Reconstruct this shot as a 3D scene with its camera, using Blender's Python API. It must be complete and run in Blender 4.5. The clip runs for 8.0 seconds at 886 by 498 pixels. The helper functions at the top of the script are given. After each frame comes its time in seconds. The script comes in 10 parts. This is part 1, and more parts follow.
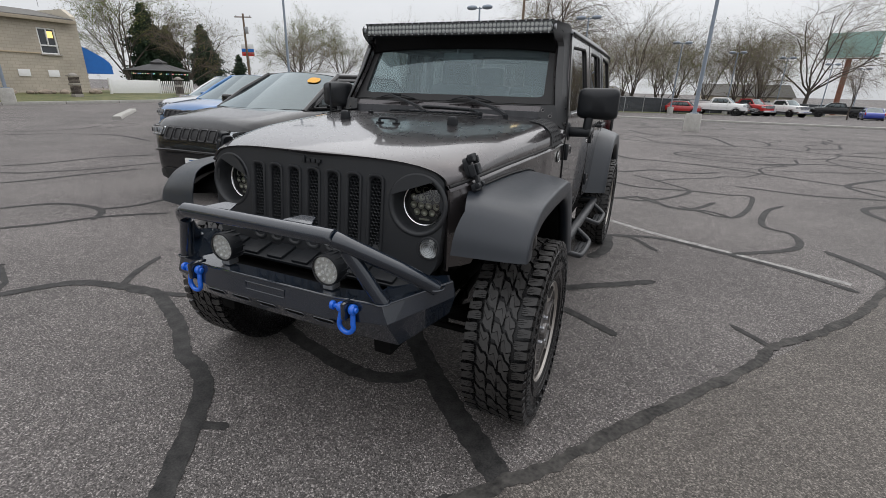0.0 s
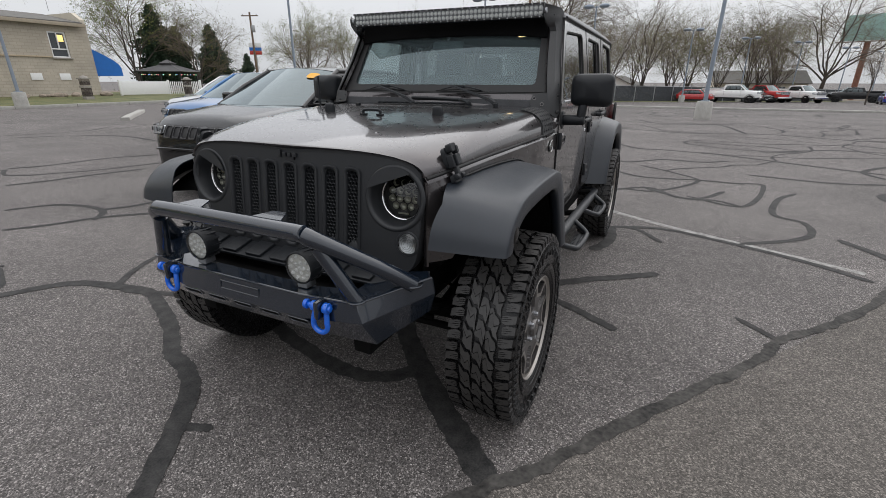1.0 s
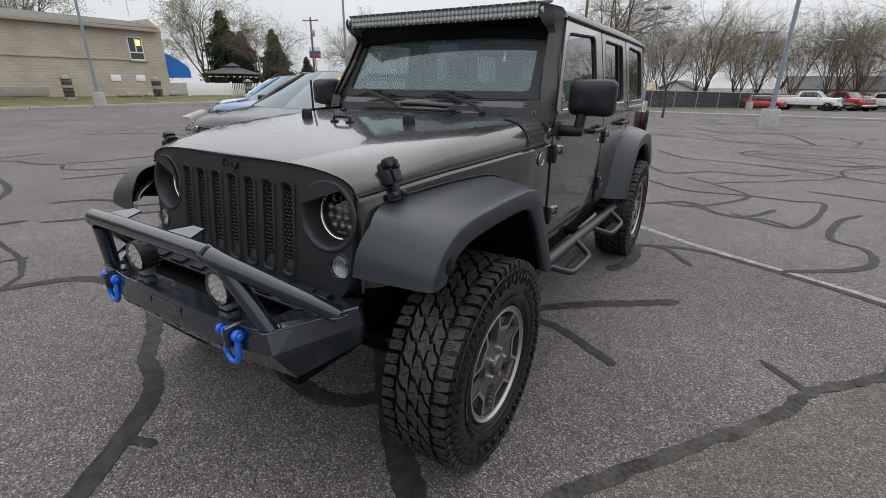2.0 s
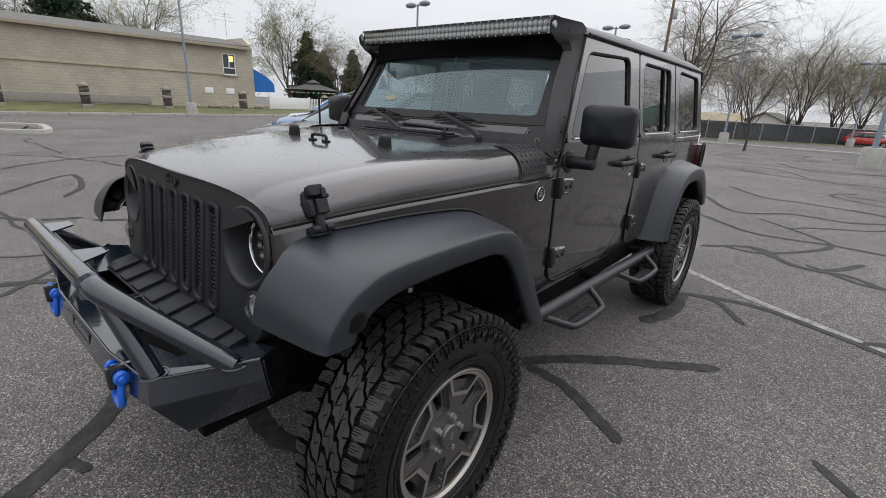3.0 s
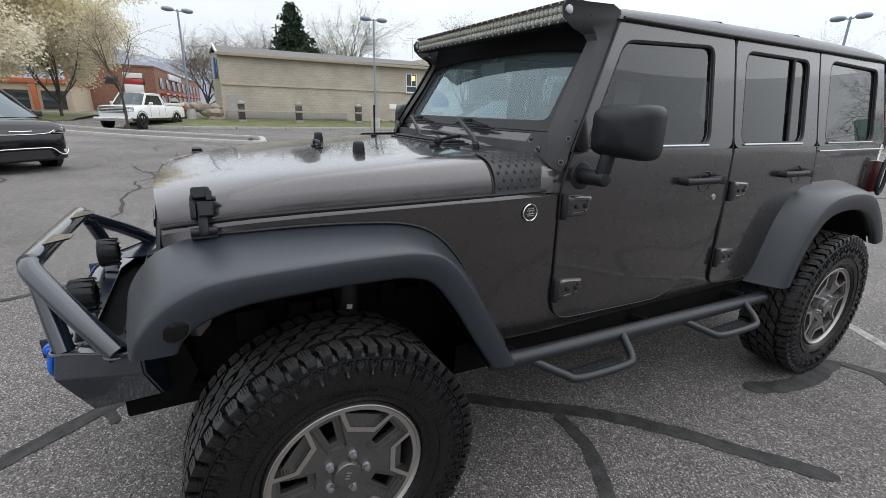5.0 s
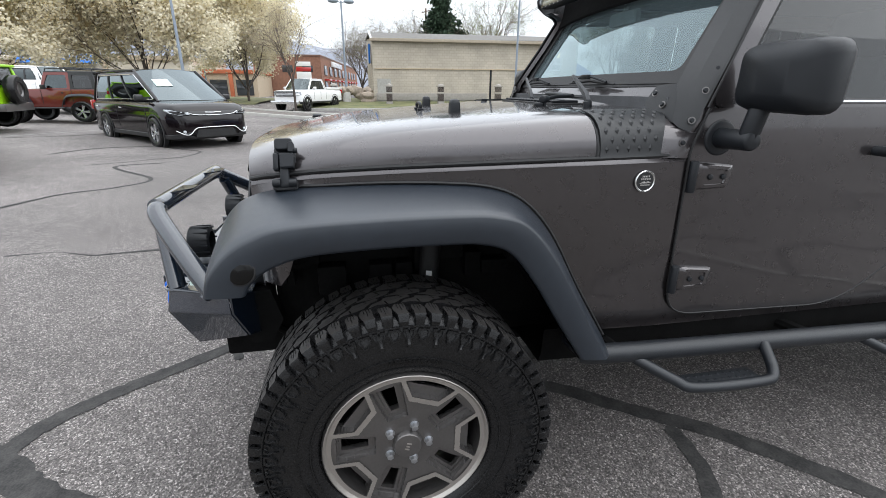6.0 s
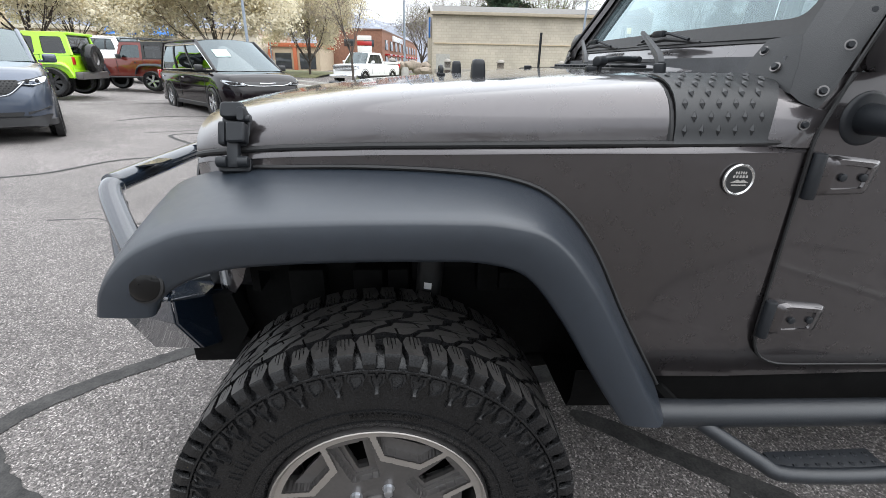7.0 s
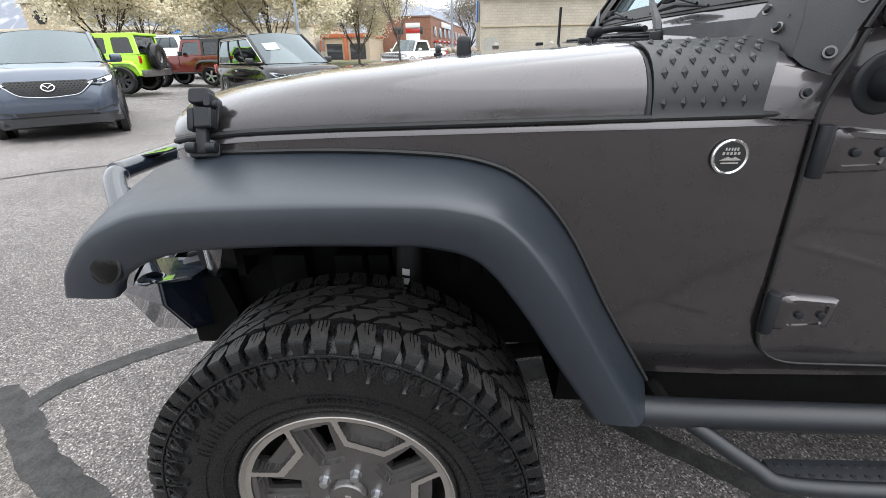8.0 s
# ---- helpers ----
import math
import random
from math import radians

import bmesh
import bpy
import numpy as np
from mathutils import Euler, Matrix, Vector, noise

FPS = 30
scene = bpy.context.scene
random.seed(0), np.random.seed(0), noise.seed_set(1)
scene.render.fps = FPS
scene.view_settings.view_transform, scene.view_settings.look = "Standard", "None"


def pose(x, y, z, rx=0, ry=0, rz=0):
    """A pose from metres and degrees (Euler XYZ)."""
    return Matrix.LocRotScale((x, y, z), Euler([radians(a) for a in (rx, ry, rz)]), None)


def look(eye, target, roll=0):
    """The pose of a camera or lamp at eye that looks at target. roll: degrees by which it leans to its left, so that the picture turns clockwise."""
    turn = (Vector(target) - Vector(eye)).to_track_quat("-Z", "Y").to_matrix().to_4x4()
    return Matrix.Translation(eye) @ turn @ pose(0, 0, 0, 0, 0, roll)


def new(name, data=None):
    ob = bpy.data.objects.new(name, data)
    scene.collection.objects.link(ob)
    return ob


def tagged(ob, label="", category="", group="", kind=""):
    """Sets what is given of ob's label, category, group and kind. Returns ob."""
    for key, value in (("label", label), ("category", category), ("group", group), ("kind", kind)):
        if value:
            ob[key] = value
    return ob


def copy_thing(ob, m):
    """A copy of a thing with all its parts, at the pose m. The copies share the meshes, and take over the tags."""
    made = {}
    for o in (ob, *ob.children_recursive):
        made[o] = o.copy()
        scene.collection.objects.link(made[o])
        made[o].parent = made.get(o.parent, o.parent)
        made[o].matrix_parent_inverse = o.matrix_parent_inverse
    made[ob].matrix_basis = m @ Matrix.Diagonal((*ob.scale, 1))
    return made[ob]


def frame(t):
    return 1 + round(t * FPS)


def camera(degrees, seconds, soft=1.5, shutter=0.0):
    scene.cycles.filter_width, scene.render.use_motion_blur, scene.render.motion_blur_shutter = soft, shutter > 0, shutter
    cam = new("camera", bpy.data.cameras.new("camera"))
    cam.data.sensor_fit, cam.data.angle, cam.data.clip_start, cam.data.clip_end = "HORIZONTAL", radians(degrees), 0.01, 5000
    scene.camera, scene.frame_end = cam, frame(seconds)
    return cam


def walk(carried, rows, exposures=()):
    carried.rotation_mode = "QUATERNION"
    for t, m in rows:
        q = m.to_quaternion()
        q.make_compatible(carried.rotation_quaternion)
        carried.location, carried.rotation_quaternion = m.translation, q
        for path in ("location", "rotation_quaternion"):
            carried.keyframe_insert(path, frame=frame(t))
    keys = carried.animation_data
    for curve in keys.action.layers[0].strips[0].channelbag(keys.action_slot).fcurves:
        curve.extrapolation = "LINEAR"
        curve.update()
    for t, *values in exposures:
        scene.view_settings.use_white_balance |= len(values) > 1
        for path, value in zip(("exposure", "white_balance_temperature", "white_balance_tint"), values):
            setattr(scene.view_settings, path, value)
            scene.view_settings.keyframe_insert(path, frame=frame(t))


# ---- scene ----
cam = camera(89.2, 8.0, soft=0.6)
PATH = [
    (0, (1.292, -1.936, 1.529), (0.519, -0.221, 0.848), 1.5),
    (0.5, (1.293, -1.913, 1.514), (0.546, -0.199, 0.804), 1.3),
    (1, (1.37, -1.823, 1.505), (0.558, -0.136, 0.802), 0.1),
    (1.5, (1.528, -1.657, 1.51), (0.603, -0.022, 0.825), 0.0),
    (1.7, (1.574, -1.585, 1.517), (0.627, 0.031, 0.815), -0.0),
    (2.8, (1.678, -1.082, 1.516), (0.491, 0.401, 0.893), 2.5),
    (3, (1.744, -1.006, 1.52), (0.518, 0.448, 0.903), 2.6),
    (3.5, (1.935, -0.812, 1.54), (0.62, 0.566, 0.928), 2.3),
    (4, (2.018, -0.619, 1.531), (0.68, 0.732, 0.91), 1.5),
    (4.5, (2.036, -0.396, 1.53), (0.631, 0.9, 0.941), 2.0),
    (5, (2.071, -0.285, 1.509), (0.389, 0.622, 0.919), 1.5),
    (5.2, (2.101, -0.239, 1.499), (0.33, 0.472, 0.901), 1.0),
    (6.3, (1.893, -0.052, 1.398), (0.045, 0.253, 0.698), 0.4),
    (6.5, (1.784, -0.017, 1.389), (-0.063, 0.247, 0.67), 0.8),
    (7, (1.681, 0.081, 1.37), (-0.165, 0.212, 0.612), 1.1),
    (7.5, (1.686, 0.214, 1.375), (-0.156, 0.219, 0.595), 0.6),
    (8, (1.656, 0.26, 1.352), (-0.172, 0.173, 0.544), -1.3),
]
walk(cam, [(t, look(eye, target, roll)) for t, eye, target, roll in PATH], [(0.0, -0.20, 6460, 10), (3.0, -0.12, 6420, 10), (4.5, 0.03, 6250, 8), (5.2, 0.22, 6220, 8), (6.3, 0.76, 6220, 8), (7.0, 0.92, 6250, 8), (8.0, 0.94, 6300, 8)])

# ---- sky and sun: bright overcast ----
world = bpy.data.worlds.new("overcast_sky")
scene.world = world
world.use_nodes = True
wn, wl = world.node_tree.nodes, world.node_tree.links
wn.clear()
SUN_EL, SUN_ROT = 60.0, 5.0
w_out = wn.new("ShaderNodeOutputWorld")
w_bg = wn.new("ShaderNodeBackground")
w_sky = wn.new("ShaderNodeTexSky")
w_sky.sky_type = "NISHITA"
w_sky.sun_disc = False
w_sky.sun_elevation, w_sky.sun_rotation = radians(SUN_EL), radians(SUN_ROT)
w_sky.air_density, w_sky.dust_density = 1.0, 4.0
w_dim = wn.new("ShaderNodeMixRGB")
w_dim.blend_type, w_dim.inputs[0].default_value = "MULTIPLY", 1.0
w_dim.inputs[2].default_value = (0.1, 0.1, 0.1, 1)
w_tc = wn.new("ShaderNodeTexCoord")
w_sep = wn.new("ShaderNodeSeparateXYZ")
w_ramp = wn.new("ShaderNodeValToRGB")
w_ramp.color_ramp.elements[0].position, w_ramp.color_ramp.elements[0].color = 0.0, (0.80, 0.815, 0.835, 1)
w_ramp.color_ramp.elements[1].position, w_ramp.color_ramp.elements[1].color = 0.8, (1.75, 1.75, 1.78, 1)
w_map = wn.new("ShaderNodeMapping")
w_map.inputs["Scale"].default_value = (1.0, 1.0, 2.6)
w_noise = wn.new("ShaderNodeTexNoise")
w_noise.inputs["Scale"].default_value, w_noise.inputs["Detail"].default_value = 1.6, 5.0
w_cr = wn.new("ShaderNodeValToRGB")
w_cr.color_ramp.elements[0].position, w_cr.color_ramp.elements[0].color = 0.3, (0.87, 0.88, 0.90, 1)
w_cr.color_ramp.elements[1].position, w_cr.color_ramp.elements[1].color = 0.7, (1.06, 1.06, 1.06, 1)
w_mul = wn.new("ShaderNodeMixRGB")
w_mul.blend_type, w_mul.inputs[0].default_value = "MULTIPLY", 1.0
w_mix = wn.new("ShaderNodeMixRGB")
w_mix.inputs[0].default_value = 0.88
wl.new(w_tc.outputs["Generated"], w_sep.inputs[0])
wl.new(w_sep.outputs["Z"], w_ramp.inputs[0])
wl.new(w_tc.outputs["Generated"], w_map.inputs["Vector"])
wl.new(w_map.outputs[0], w_noise.inputs["Vector"])
wl.new(w_noise.outputs["Fac"], w_cr.inputs[0])
wl.new(w_ramp.outputs[0], w_mul.inputs[1])
wl.new(w_cr.outputs[0], w_mul.inputs[2])
wl.new(w_sky.outputs[0], w_dim.inputs[1])
wl.new(w_dim.outputs[0], w_mix.inputs[1])
wl.new(w_mul.outputs[0], w_mix.inputs[2])
wl.new(w_mix.outputs[0], w_bg.inputs["Color"])
w_bg.inputs["Strength"].default_value = 1.0
wl.new(w_bg.outputs[0], w_out.inputs[0])

sun = new("sun", bpy.data.lights.new("sun", "SUN"))
sun.data.energy, sun.data.angle, sun.data.color = 1.1, radians(100), (1.0, 0.985, 0.965)
sun.matrix_world = look((0, 0, 30), (30 * math.sin(radians(SUN_ROT)) * -0.6, 30 * math.cos(radians(SUN_ROT)) * -0.6, 0))


# ---- materials ----
def mat(name, col, rough=0.5, metal=0.0, coat=0.0, var=0.12, scale=6.0, bump=0.0, bscale=120.0, spec=0.5, col2=None, rvar=0.12, obvar=0.0, detail=4.0):
    """Principled surface: colour mottled at two scales, roughness that varies, fine relief."""
    m = bpy.data.materials.new(name)
    m.use_nodes = True
    n, l = m.node_tree.nodes, m.node_tree.links
    b = n["Principled BSDF"]
    tc = n.new("ShaderNodeTexCoord")
    n1, n2 = n.new("ShaderNodeTexNoise"), n.new("ShaderNodeTexNoise")
    n1.inputs["Scale"].default_value, n1.inputs["Detail"].default_value = scale, detail
    n2.inputs["Scale"].default_value, n2.inputs["Detail"].default_value = scale * 9.3, 3.0
    for k in (n1, n2):
        l.new(tc.outputs["Object"], k.inputs["Vector"])
    add = n.new("ShaderNodeMath")
    add.operation = "ADD"
    half = n.new("ShaderNodeMath")
    half.operation, half.inputs[1].default_value = "MULTIPLY", 0.5
    l.new(n1.outputs["Fac"], add.inputs[0])
    l.new(n2.outputs["Fac"], add.inputs[1])
    l.new(add.outputs[0], half.inputs[0])
    ramp = n.new("ShaderNodeValToRGB")
    lo = tuple(max(0.0, c * (1 - var)) for c in col)
    hi = col2 if col2 else tuple(min(1.0, c * (1 + var)) for c in col)
    ramp.color_ramp.elements[0].position, ramp.color_ramp.elements[0].color = 0.35, (*lo, 1)
    ramp.color_ramp.elements[1].position, ramp.color_ramp.elements[1].color = 0.65, (*hi, 1)
    l.new(half.outputs[0], ramp.inputs[0])
    tone = ramp.outputs[0]
    if obvar:
        oi, hs, mr = n.new("ShaderNodeObjectInfo"), n.new("ShaderNodeHueSaturation"), n.new("ShaderNodeMapRange")
        mr.inputs["To Min"].default_value, mr.inputs["To Max"].default_value = 1 - obvar, 1 + obvar
        l.new(oi.outputs["Random"], mr.inputs["Value"])
        l.new(mr.outputs[0], hs.inputs["Value"])
        l.new(tone, hs.inputs["Color"])
        tone = hs.outputs[0]
    l.new(tone, b.inputs["Base Color"])
    rr = n.new("ShaderNodeMapRange")
    rr.inputs["To Min"].default_value, rr.inputs["To Max"].default_value = max(0.0, rough * (1 - rvar)), min(1.0, rough * (1 + rvar))
    l.new(n2.outputs["Fac"], rr.inputs["Value"])
    l.new(rr.outputs[0], b.inputs["Roughness"])
    b.inputs["Metallic"].default_value = metal
    b.inputs["Specular IOR Level"].default_value = spec
    b.inputs["Coat Weight"].default_value = coat
    b.inputs["Coat Roughness"].default_value = 0.03
    if bump:
        n3, bp = n.new("ShaderNodeTexNoise"), n.new("ShaderNodeBump")
        n3.inputs["Scale"].default_value, n3.inputs["Detail"].default_value = bscale, 3.0
        bp.inputs["Strength"].default_value, bp.inputs["Distance"].default_value = bump, 0.002
        l.new(tc.outputs["Object"], n3.inputs["Vector"])
        l.new(n3.outputs["Fac"], bp.inputs["Height"])
        l.new(bp.outputs[0], b.inputs["Normal"])
    return m


def pane(name, tint, f0=0.04, rough=0.0, sheen=(1.0, 1.0, 1.0), film=0.0):
    """A thin glass pane: tinted see-through, with mirror gloss that grows towards grazing angles."""
    m = bpy.data.materials.new(name)
    m.use_nodes = True
    n, l = m.node_tree.nodes, m.node_tree.links
    n.clear()
    o, mx, tr, gl, fr = (n.new("ShaderNode" + k) for k in ("OutputMaterial", "MixShader", "BsdfTransparent", "BsdfGlossy", "LayerWeight"))
    tr.inputs["Color"].default_value = (*tint, 1)
    gl.inputs["Roughness"].default_value = rough
    fr.inputs["Blend"].default_value = 0.5
    pw, sc = n.new("ShaderNodeMath"), n.new("ShaderNodeMath")
    pw.operation, pw.inputs[1].default_value = "POWER", 4.0
    sc.operation, sc.inputs[1].default_value, sc.inputs[2].default_value = "MULTIPLY_ADD", 1.0 - f0, f0
    gl.inputs["Color"].default_value = (*sheen, 1)
    l.new(fr.outputs["Facing"], pw.inputs[0])
    l.new(pw.outputs[0], sc.inputs[0])
    l.new(sc.outputs[0], mx.inputs[0])
    l.new(tr.outputs[0], mx.inputs[1])
    l.new(gl.outputs[0], mx.inputs[2])
    l.new(mx.outputs[0], o.inputs[0])
    if film:
        # an even share of pale teal diffuse colour is mixed over the pane
        fm, df = n.new("ShaderNodeMixShader"), n.new("ShaderNodeBsdfDiffuse")
        df.inputs["Color"].default_value = (0.56, 0.73, 0.78, 1)
        fm.inputs[0].default_value = film
        l.new(mx.outputs[0], fm.inputs[1])
        l.new(df.outputs[0], fm.inputs[2])
        l.new(fm.outputs[0], o.inputs[0])
    return m


def glow(name, col, power):
    m = bpy.data.materials.new(name)
    m.use_nodes = True
    b = m.node_tree.nodes["Principled BSDF"]
    b.inputs["Base Color"].default_value = (*col, 1)
    b.inputs["Emission Color"].default_value = (*col, 1)
    b.inputs["Emission Strength"].default_value = power
    return m


GREYPAINT = mat("granite_metallic_paint", (0.0615, 0.0555, 0.0575), 0.28, 0.80, 1.0, 0.05, 3.0, rvar=0.1)
GREYPAINT.node_tree.nodes["Principled BSDF"].inputs["Coat Roughness"].default_value = 0.06
SATIN = mat("satin_black_plastic", (0.010, 0.0115, 0.014), 0.48, spec=0.32, var=0.10, scale=8, bump=0.10, bscale=900, rvar=0.18)
FLARE = mat("moulded_grey_black_plastic", (0.0135, 0.0180, 0.0250), 0.38, spec=0.6, var=0.10, scale=5, bump=0.12, bscale=1100, rvar=0.15)
MATTE = mat("matte_black_paint", (0.009, 0.009, 0.0095), 0.6, var=0.2, scale=12, bump=0.05, bscale=700)
BUMPER = mat("powder_coated_black_steel", (0.0065, 0.0115, 0.0205), 0.22, 0.0, 0.85, spec=0.6, var=0.12, scale=9, bump=0.04, bscale=700, rvar=0.25)
UNDER = mat("grimy_underbody", (0.0055, 0.0055, 0.0055), 0.8, spec=0.08, var=0.4, scale=10, bump=0.3, bscale=90)
RUBBER = mat("tyre_rubber", (0.0080, 0.0080, 0.0085), 0.27, spec=0.32, var=0.25, scale=14, bump=0.25, bscale=320, rvar=0.2)
TREAD = mat("worn_tread_rubber", (0.0260, 0.0245, 0.0235), 0.46, spec=0.60, var=0.40, scale=16, bump=0.35, bscale=260)
GUNMETAL = mat("gunmetal_wheel_paint", (0.135, 0.128, 0.125), 0.36, 0.75, 0.4, var=0.08, scale=12)
MACHINED = mat("machined_aluminium", (0.38, 0.355, 0.33), 0.44, 0.8, var=0.06, scale=30)
CHROME = mat("bright_chrome", (0.72, 0.73, 0.74), 0.08, 1.0, var=0.04)
STEEL = mat("brushed_steel", (0.42, 0.43, 0.45), 0.3, 0.9, var=0.1, scale=20)
BLUE = mat("blue_painted_shackle", (0.004, 0.115, 0.62), 0.26, 0.0, 0.8, var=0.15, scale=25)
LENS = pane("clear_lens", (0.80, 0.81, 0.80), 0.05)
WINDSHIELD = pane("windshield_glass", (0.66, 0.80, 0.80), 0.085, sheen=(0.80, 0.96, 1.0), film=0.07)
TINTED = pane("dark_tinted_glass", (0.11, 0.12, 0.125), 0.07)
DOORGLASS = pane("light_tinted_glass", (0.30, 0.33, 0.335), 0.06)
CARGLASS = pane("car_window_glass", (0.085, 0.10, 0.10), 0.11, sheen=(0.86, 0.97, 1.0))
# this white stands in for the bright sky mirrored in the LED lenses
LEDWHITE = mat("sky_white_led_lens", (0.80, 0.80, 0.80), 0.22, 0.10, 0.4, var=0.06, scale=60)
REFLECTOR = mat("silver_reflector", (0.82, 0.82, 0.80), 0.38, 0.75, var=0.08, scale=60)
HEADCELL = mat("smoky_headlight_reflector", (0.30, 0.30, 0.25), 0.30, 0.7, var=0.15, scale=60)
INTERIOR = mat("charcoal_interior_cloth", (0.070, 0.072, 0.077), 0.8, var=0.2, scale=20, bump=0.2, bscale=300)
WHITE = mat("white_gloss_paint", (0.80, 0.80, 0.79), 0.28, 0.0, 0.8, var=0.03)
SILVERLINE = mat("silver_badge_metal", (0.62, 0.62, 0.61), 0.22, 0.9, var=0.05)
REDPLASTIC = mat("red_lamp_plastic", (0.42, 0.012, 0.012), 0.15, 0.0, 0.6, var=0.1)
AMBER = mat("amber_lamp_plastic", (0.62, 0.17, 0.01), 0.2, 0.0, 0.5, var=0.1)


# ---- mesh helpers ----
def V(*a):
    return Vector(a)


def part(name, bm, material, parent=None, label="", at=None, smooth=38, solid=0.0, bevel=0.0, weld=False):
    """Links a bmesh as one mesh object under a thing or a part."""
    if weld:
        bmesh.ops.remove_doubles(bm, verts=bm.verts, dist=1e-5)
    bmesh.ops.recalc_face_normals(bm, faces=bm.faces)
    lim = radians(smooth)
    for fc in bm.faces:
        fc.smooth = smooth > 0
    for e in bm.edges:
        if (len(e.link_faces) == 1 and solid) or (len(e.link_faces) == 2 and e.calc_face_angle(0) > lim):
            e.smooth = False
    me = bpy.data.meshes.new(name)
    bm.to_mesh(me)
    bm.free()
    for m in material if isinstance(material, (list, tuple)) else [material]:
        me.materials.append(m)
    ob = new(name, me)
    if parent is not None:
        ob.parent = parent
    if at is not None:
        ob.matrix_local = at
    if label:
        tagged(ob, label)
    if solid:
        md = ob.modifiers.new("thickness", "SOLIDIFY")
        md.thickness, md.offset = solid, -1.0
    if bevel:
        md = ob.modifiers.new("rounding", "BEVEL")
        md.width, md.segments, md.limit_method = bevel, 2, "ANGLE"
    return ob


def thing(name, label, category, at=None, group="", kind=""):
    ob = new(name)
    ob.empty_display_size = 0.2
    if at is not None:
        ob.matrix_world = at
    return tagged(ob, label, category, group, kind)


def B():
    return bmesh.new()


def box(bm, c, s, bev=0.0, m=None):
    """A box at c of size s, with chamfered edges; m turns it about its centre."""
    r = bmesh.ops.create_cube(bm, size=1.0)
    vs = r["verts"]
    mt = Matrix.Translation(c) @ (m if m is not None else Matrix()) @ Matrix.Diagonal((*s, 1))
    bmesh.ops.transform(bm, matrix=mt, verts=vs)
    if bev:
        es = list({e for v in vs for e in v.link_edges})
        bmesh.ops.bevel(bm, geom=es, offset=bev, segments=2, affect="EDGES", profile=0.6)
    return bm


def ring_loft(bm, rings, closed=True, cap0=False, cap1=False):
    rows = [[bm.verts.new(p) for p in r] for r in rings]
    k = len(rows[0])
    for a, b in zip(rows, rows[1:]):
        for i in range(k if closed else k - 1):
            j = (i + 1) % k
            try:
                bm.faces.new((a[i], a[j], b[j], b[i]))
            except ValueError:
                pass
    if cap0:
        bm.faces.new(rows[0])
    if cap1:
        bm.faces.new(rows[-1][::-1])
    return rows


def sheet(bm, rows):
    return ring_loft(bm, rows, closed=False)


def spline(pts, n=6):
    """Catmull-Rom curve through the points."""
    P = [Vector(p) for p in pts]
    P = [P[0] * 2 - P[1]] + P + [P[-1] * 2 - P[-2]]
    out = []
    for i in range(1, len(P) - 2):
        a, b, c, d = P[i - 1:i + 3]
        for k in range(n):
            t = k / n
            out.append(0.5 * (2 * b + (c - a) * t + (2 * a - 5 * b + 4 * c - d) * t * t + (3 * b - 3 * c + d - a) * t ** 3))
    out.append(P[-2].copy())
    return out


def tube(bm, pts, r, seg=12, caps=True, up=None):
    """Sweeps a round section of radius r (or one per point) along the points."""
    P = [Vector(p) for p in pts]
    rs = r if isinstance(r, (list, tuple)) else [r] * len(P)
    rings = []
    side = None
    for i, p in enumerate(P):
        t = (P[min(i + 1, len(P) - 1)] - P[max(i - 1, 0)]).normalized()
        if side is None:
            ref = Vector((0, 0, 1)) if abs(t.z) < 0.9 else Vector((1, 0, 0))
            side = t.cross(ref).normalized()
        side = (side - t * side.dot(t)).normalized()
        u = t.cross(side)
        rings.append([p + (side * math.cos(a) + u * math.sin(a)) * rs[i] for a in (2 * math.pi * k / seg for k in range(seg))])
    ring_loft(bm, rings, True, caps, caps)
    return bm


def cyl(bm, p0, p1, r, seg=20, r1=None, bev=0.0):
    p0, p1 = Vector(p0), Vector(p1)
    r1 = r if r1 is None else r1
    if not bev:
        return tube(bm, [p0, p1], [r, r1], seg)
    d = (p1 - p0).normalized() * bev
    return tube(bm, [p0, p0 + d * 0.3, p0 + d, p1 - d, p1 - d * 0.3, p1], [r - bev, r - bev * 0.3, r, r1, r1 - bev * 0.3, r1 - bev], seg)


def lathe(bm, prof, seg=32, m=None, caps=False):
    """Turns a profile of (radius, height along x) about the x axis."""
    mt = m if m is not None else Matrix()
    rings = [[mt @ Vector((h, r * math.cos(a), r * math.sin(a))) for a in (2 * math.pi * k / seg for k in range(seg))] for r, h in prof]
    ring_loft(bm, rings, True, caps, caps)
    return bm


def prism(bm, pts, d, m=None):
    """A polygon (list of 3D points) pushed along the vector d."""
    mt = m if m is not None else Matrix()
    d = Vector(d)
    a = [bm.verts.new(mt @ Vector(p)) for p in pts]
    b = [bm.verts.new(mt @ (Vector(p) + d)) for p in pts]
    bm.faces.new(a)
    bm.faces.new(b[::-1])
    k = len(a)
    for i in range(k):
        bm.faces.new((a[i], b[i], b[(i + 1) % k], a[(i + 1) % k]))
    return bm


def rounded(corners, r, k=5):
    """A polygon in 2D with its corners rounded: k points each."""
    out = []
    n = len(corners)
    rs = r if isinstance(r, (list, tuple)) else [r] * n
    for i in range(n):
        p, a, b = Vector(corners[i]), Vector(corners[i - 1]), Vector(corners[(i + 1) % n])
        da, db = (a - p), (b - p)
        rr = min(rs[i], da.length * 0.45, db.length * 0.45)
        s, e = p + da.normalized() * rr, p + db.normalized() * rr
        for j in range(k):
            t = j / (k - 1)
            out.append(s * (1 - t) ** 2 + p * 2 * t * (1 - t) + e * t ** 2)
    return out


def lerp(a, b, t):
    return a + (b - a) * t


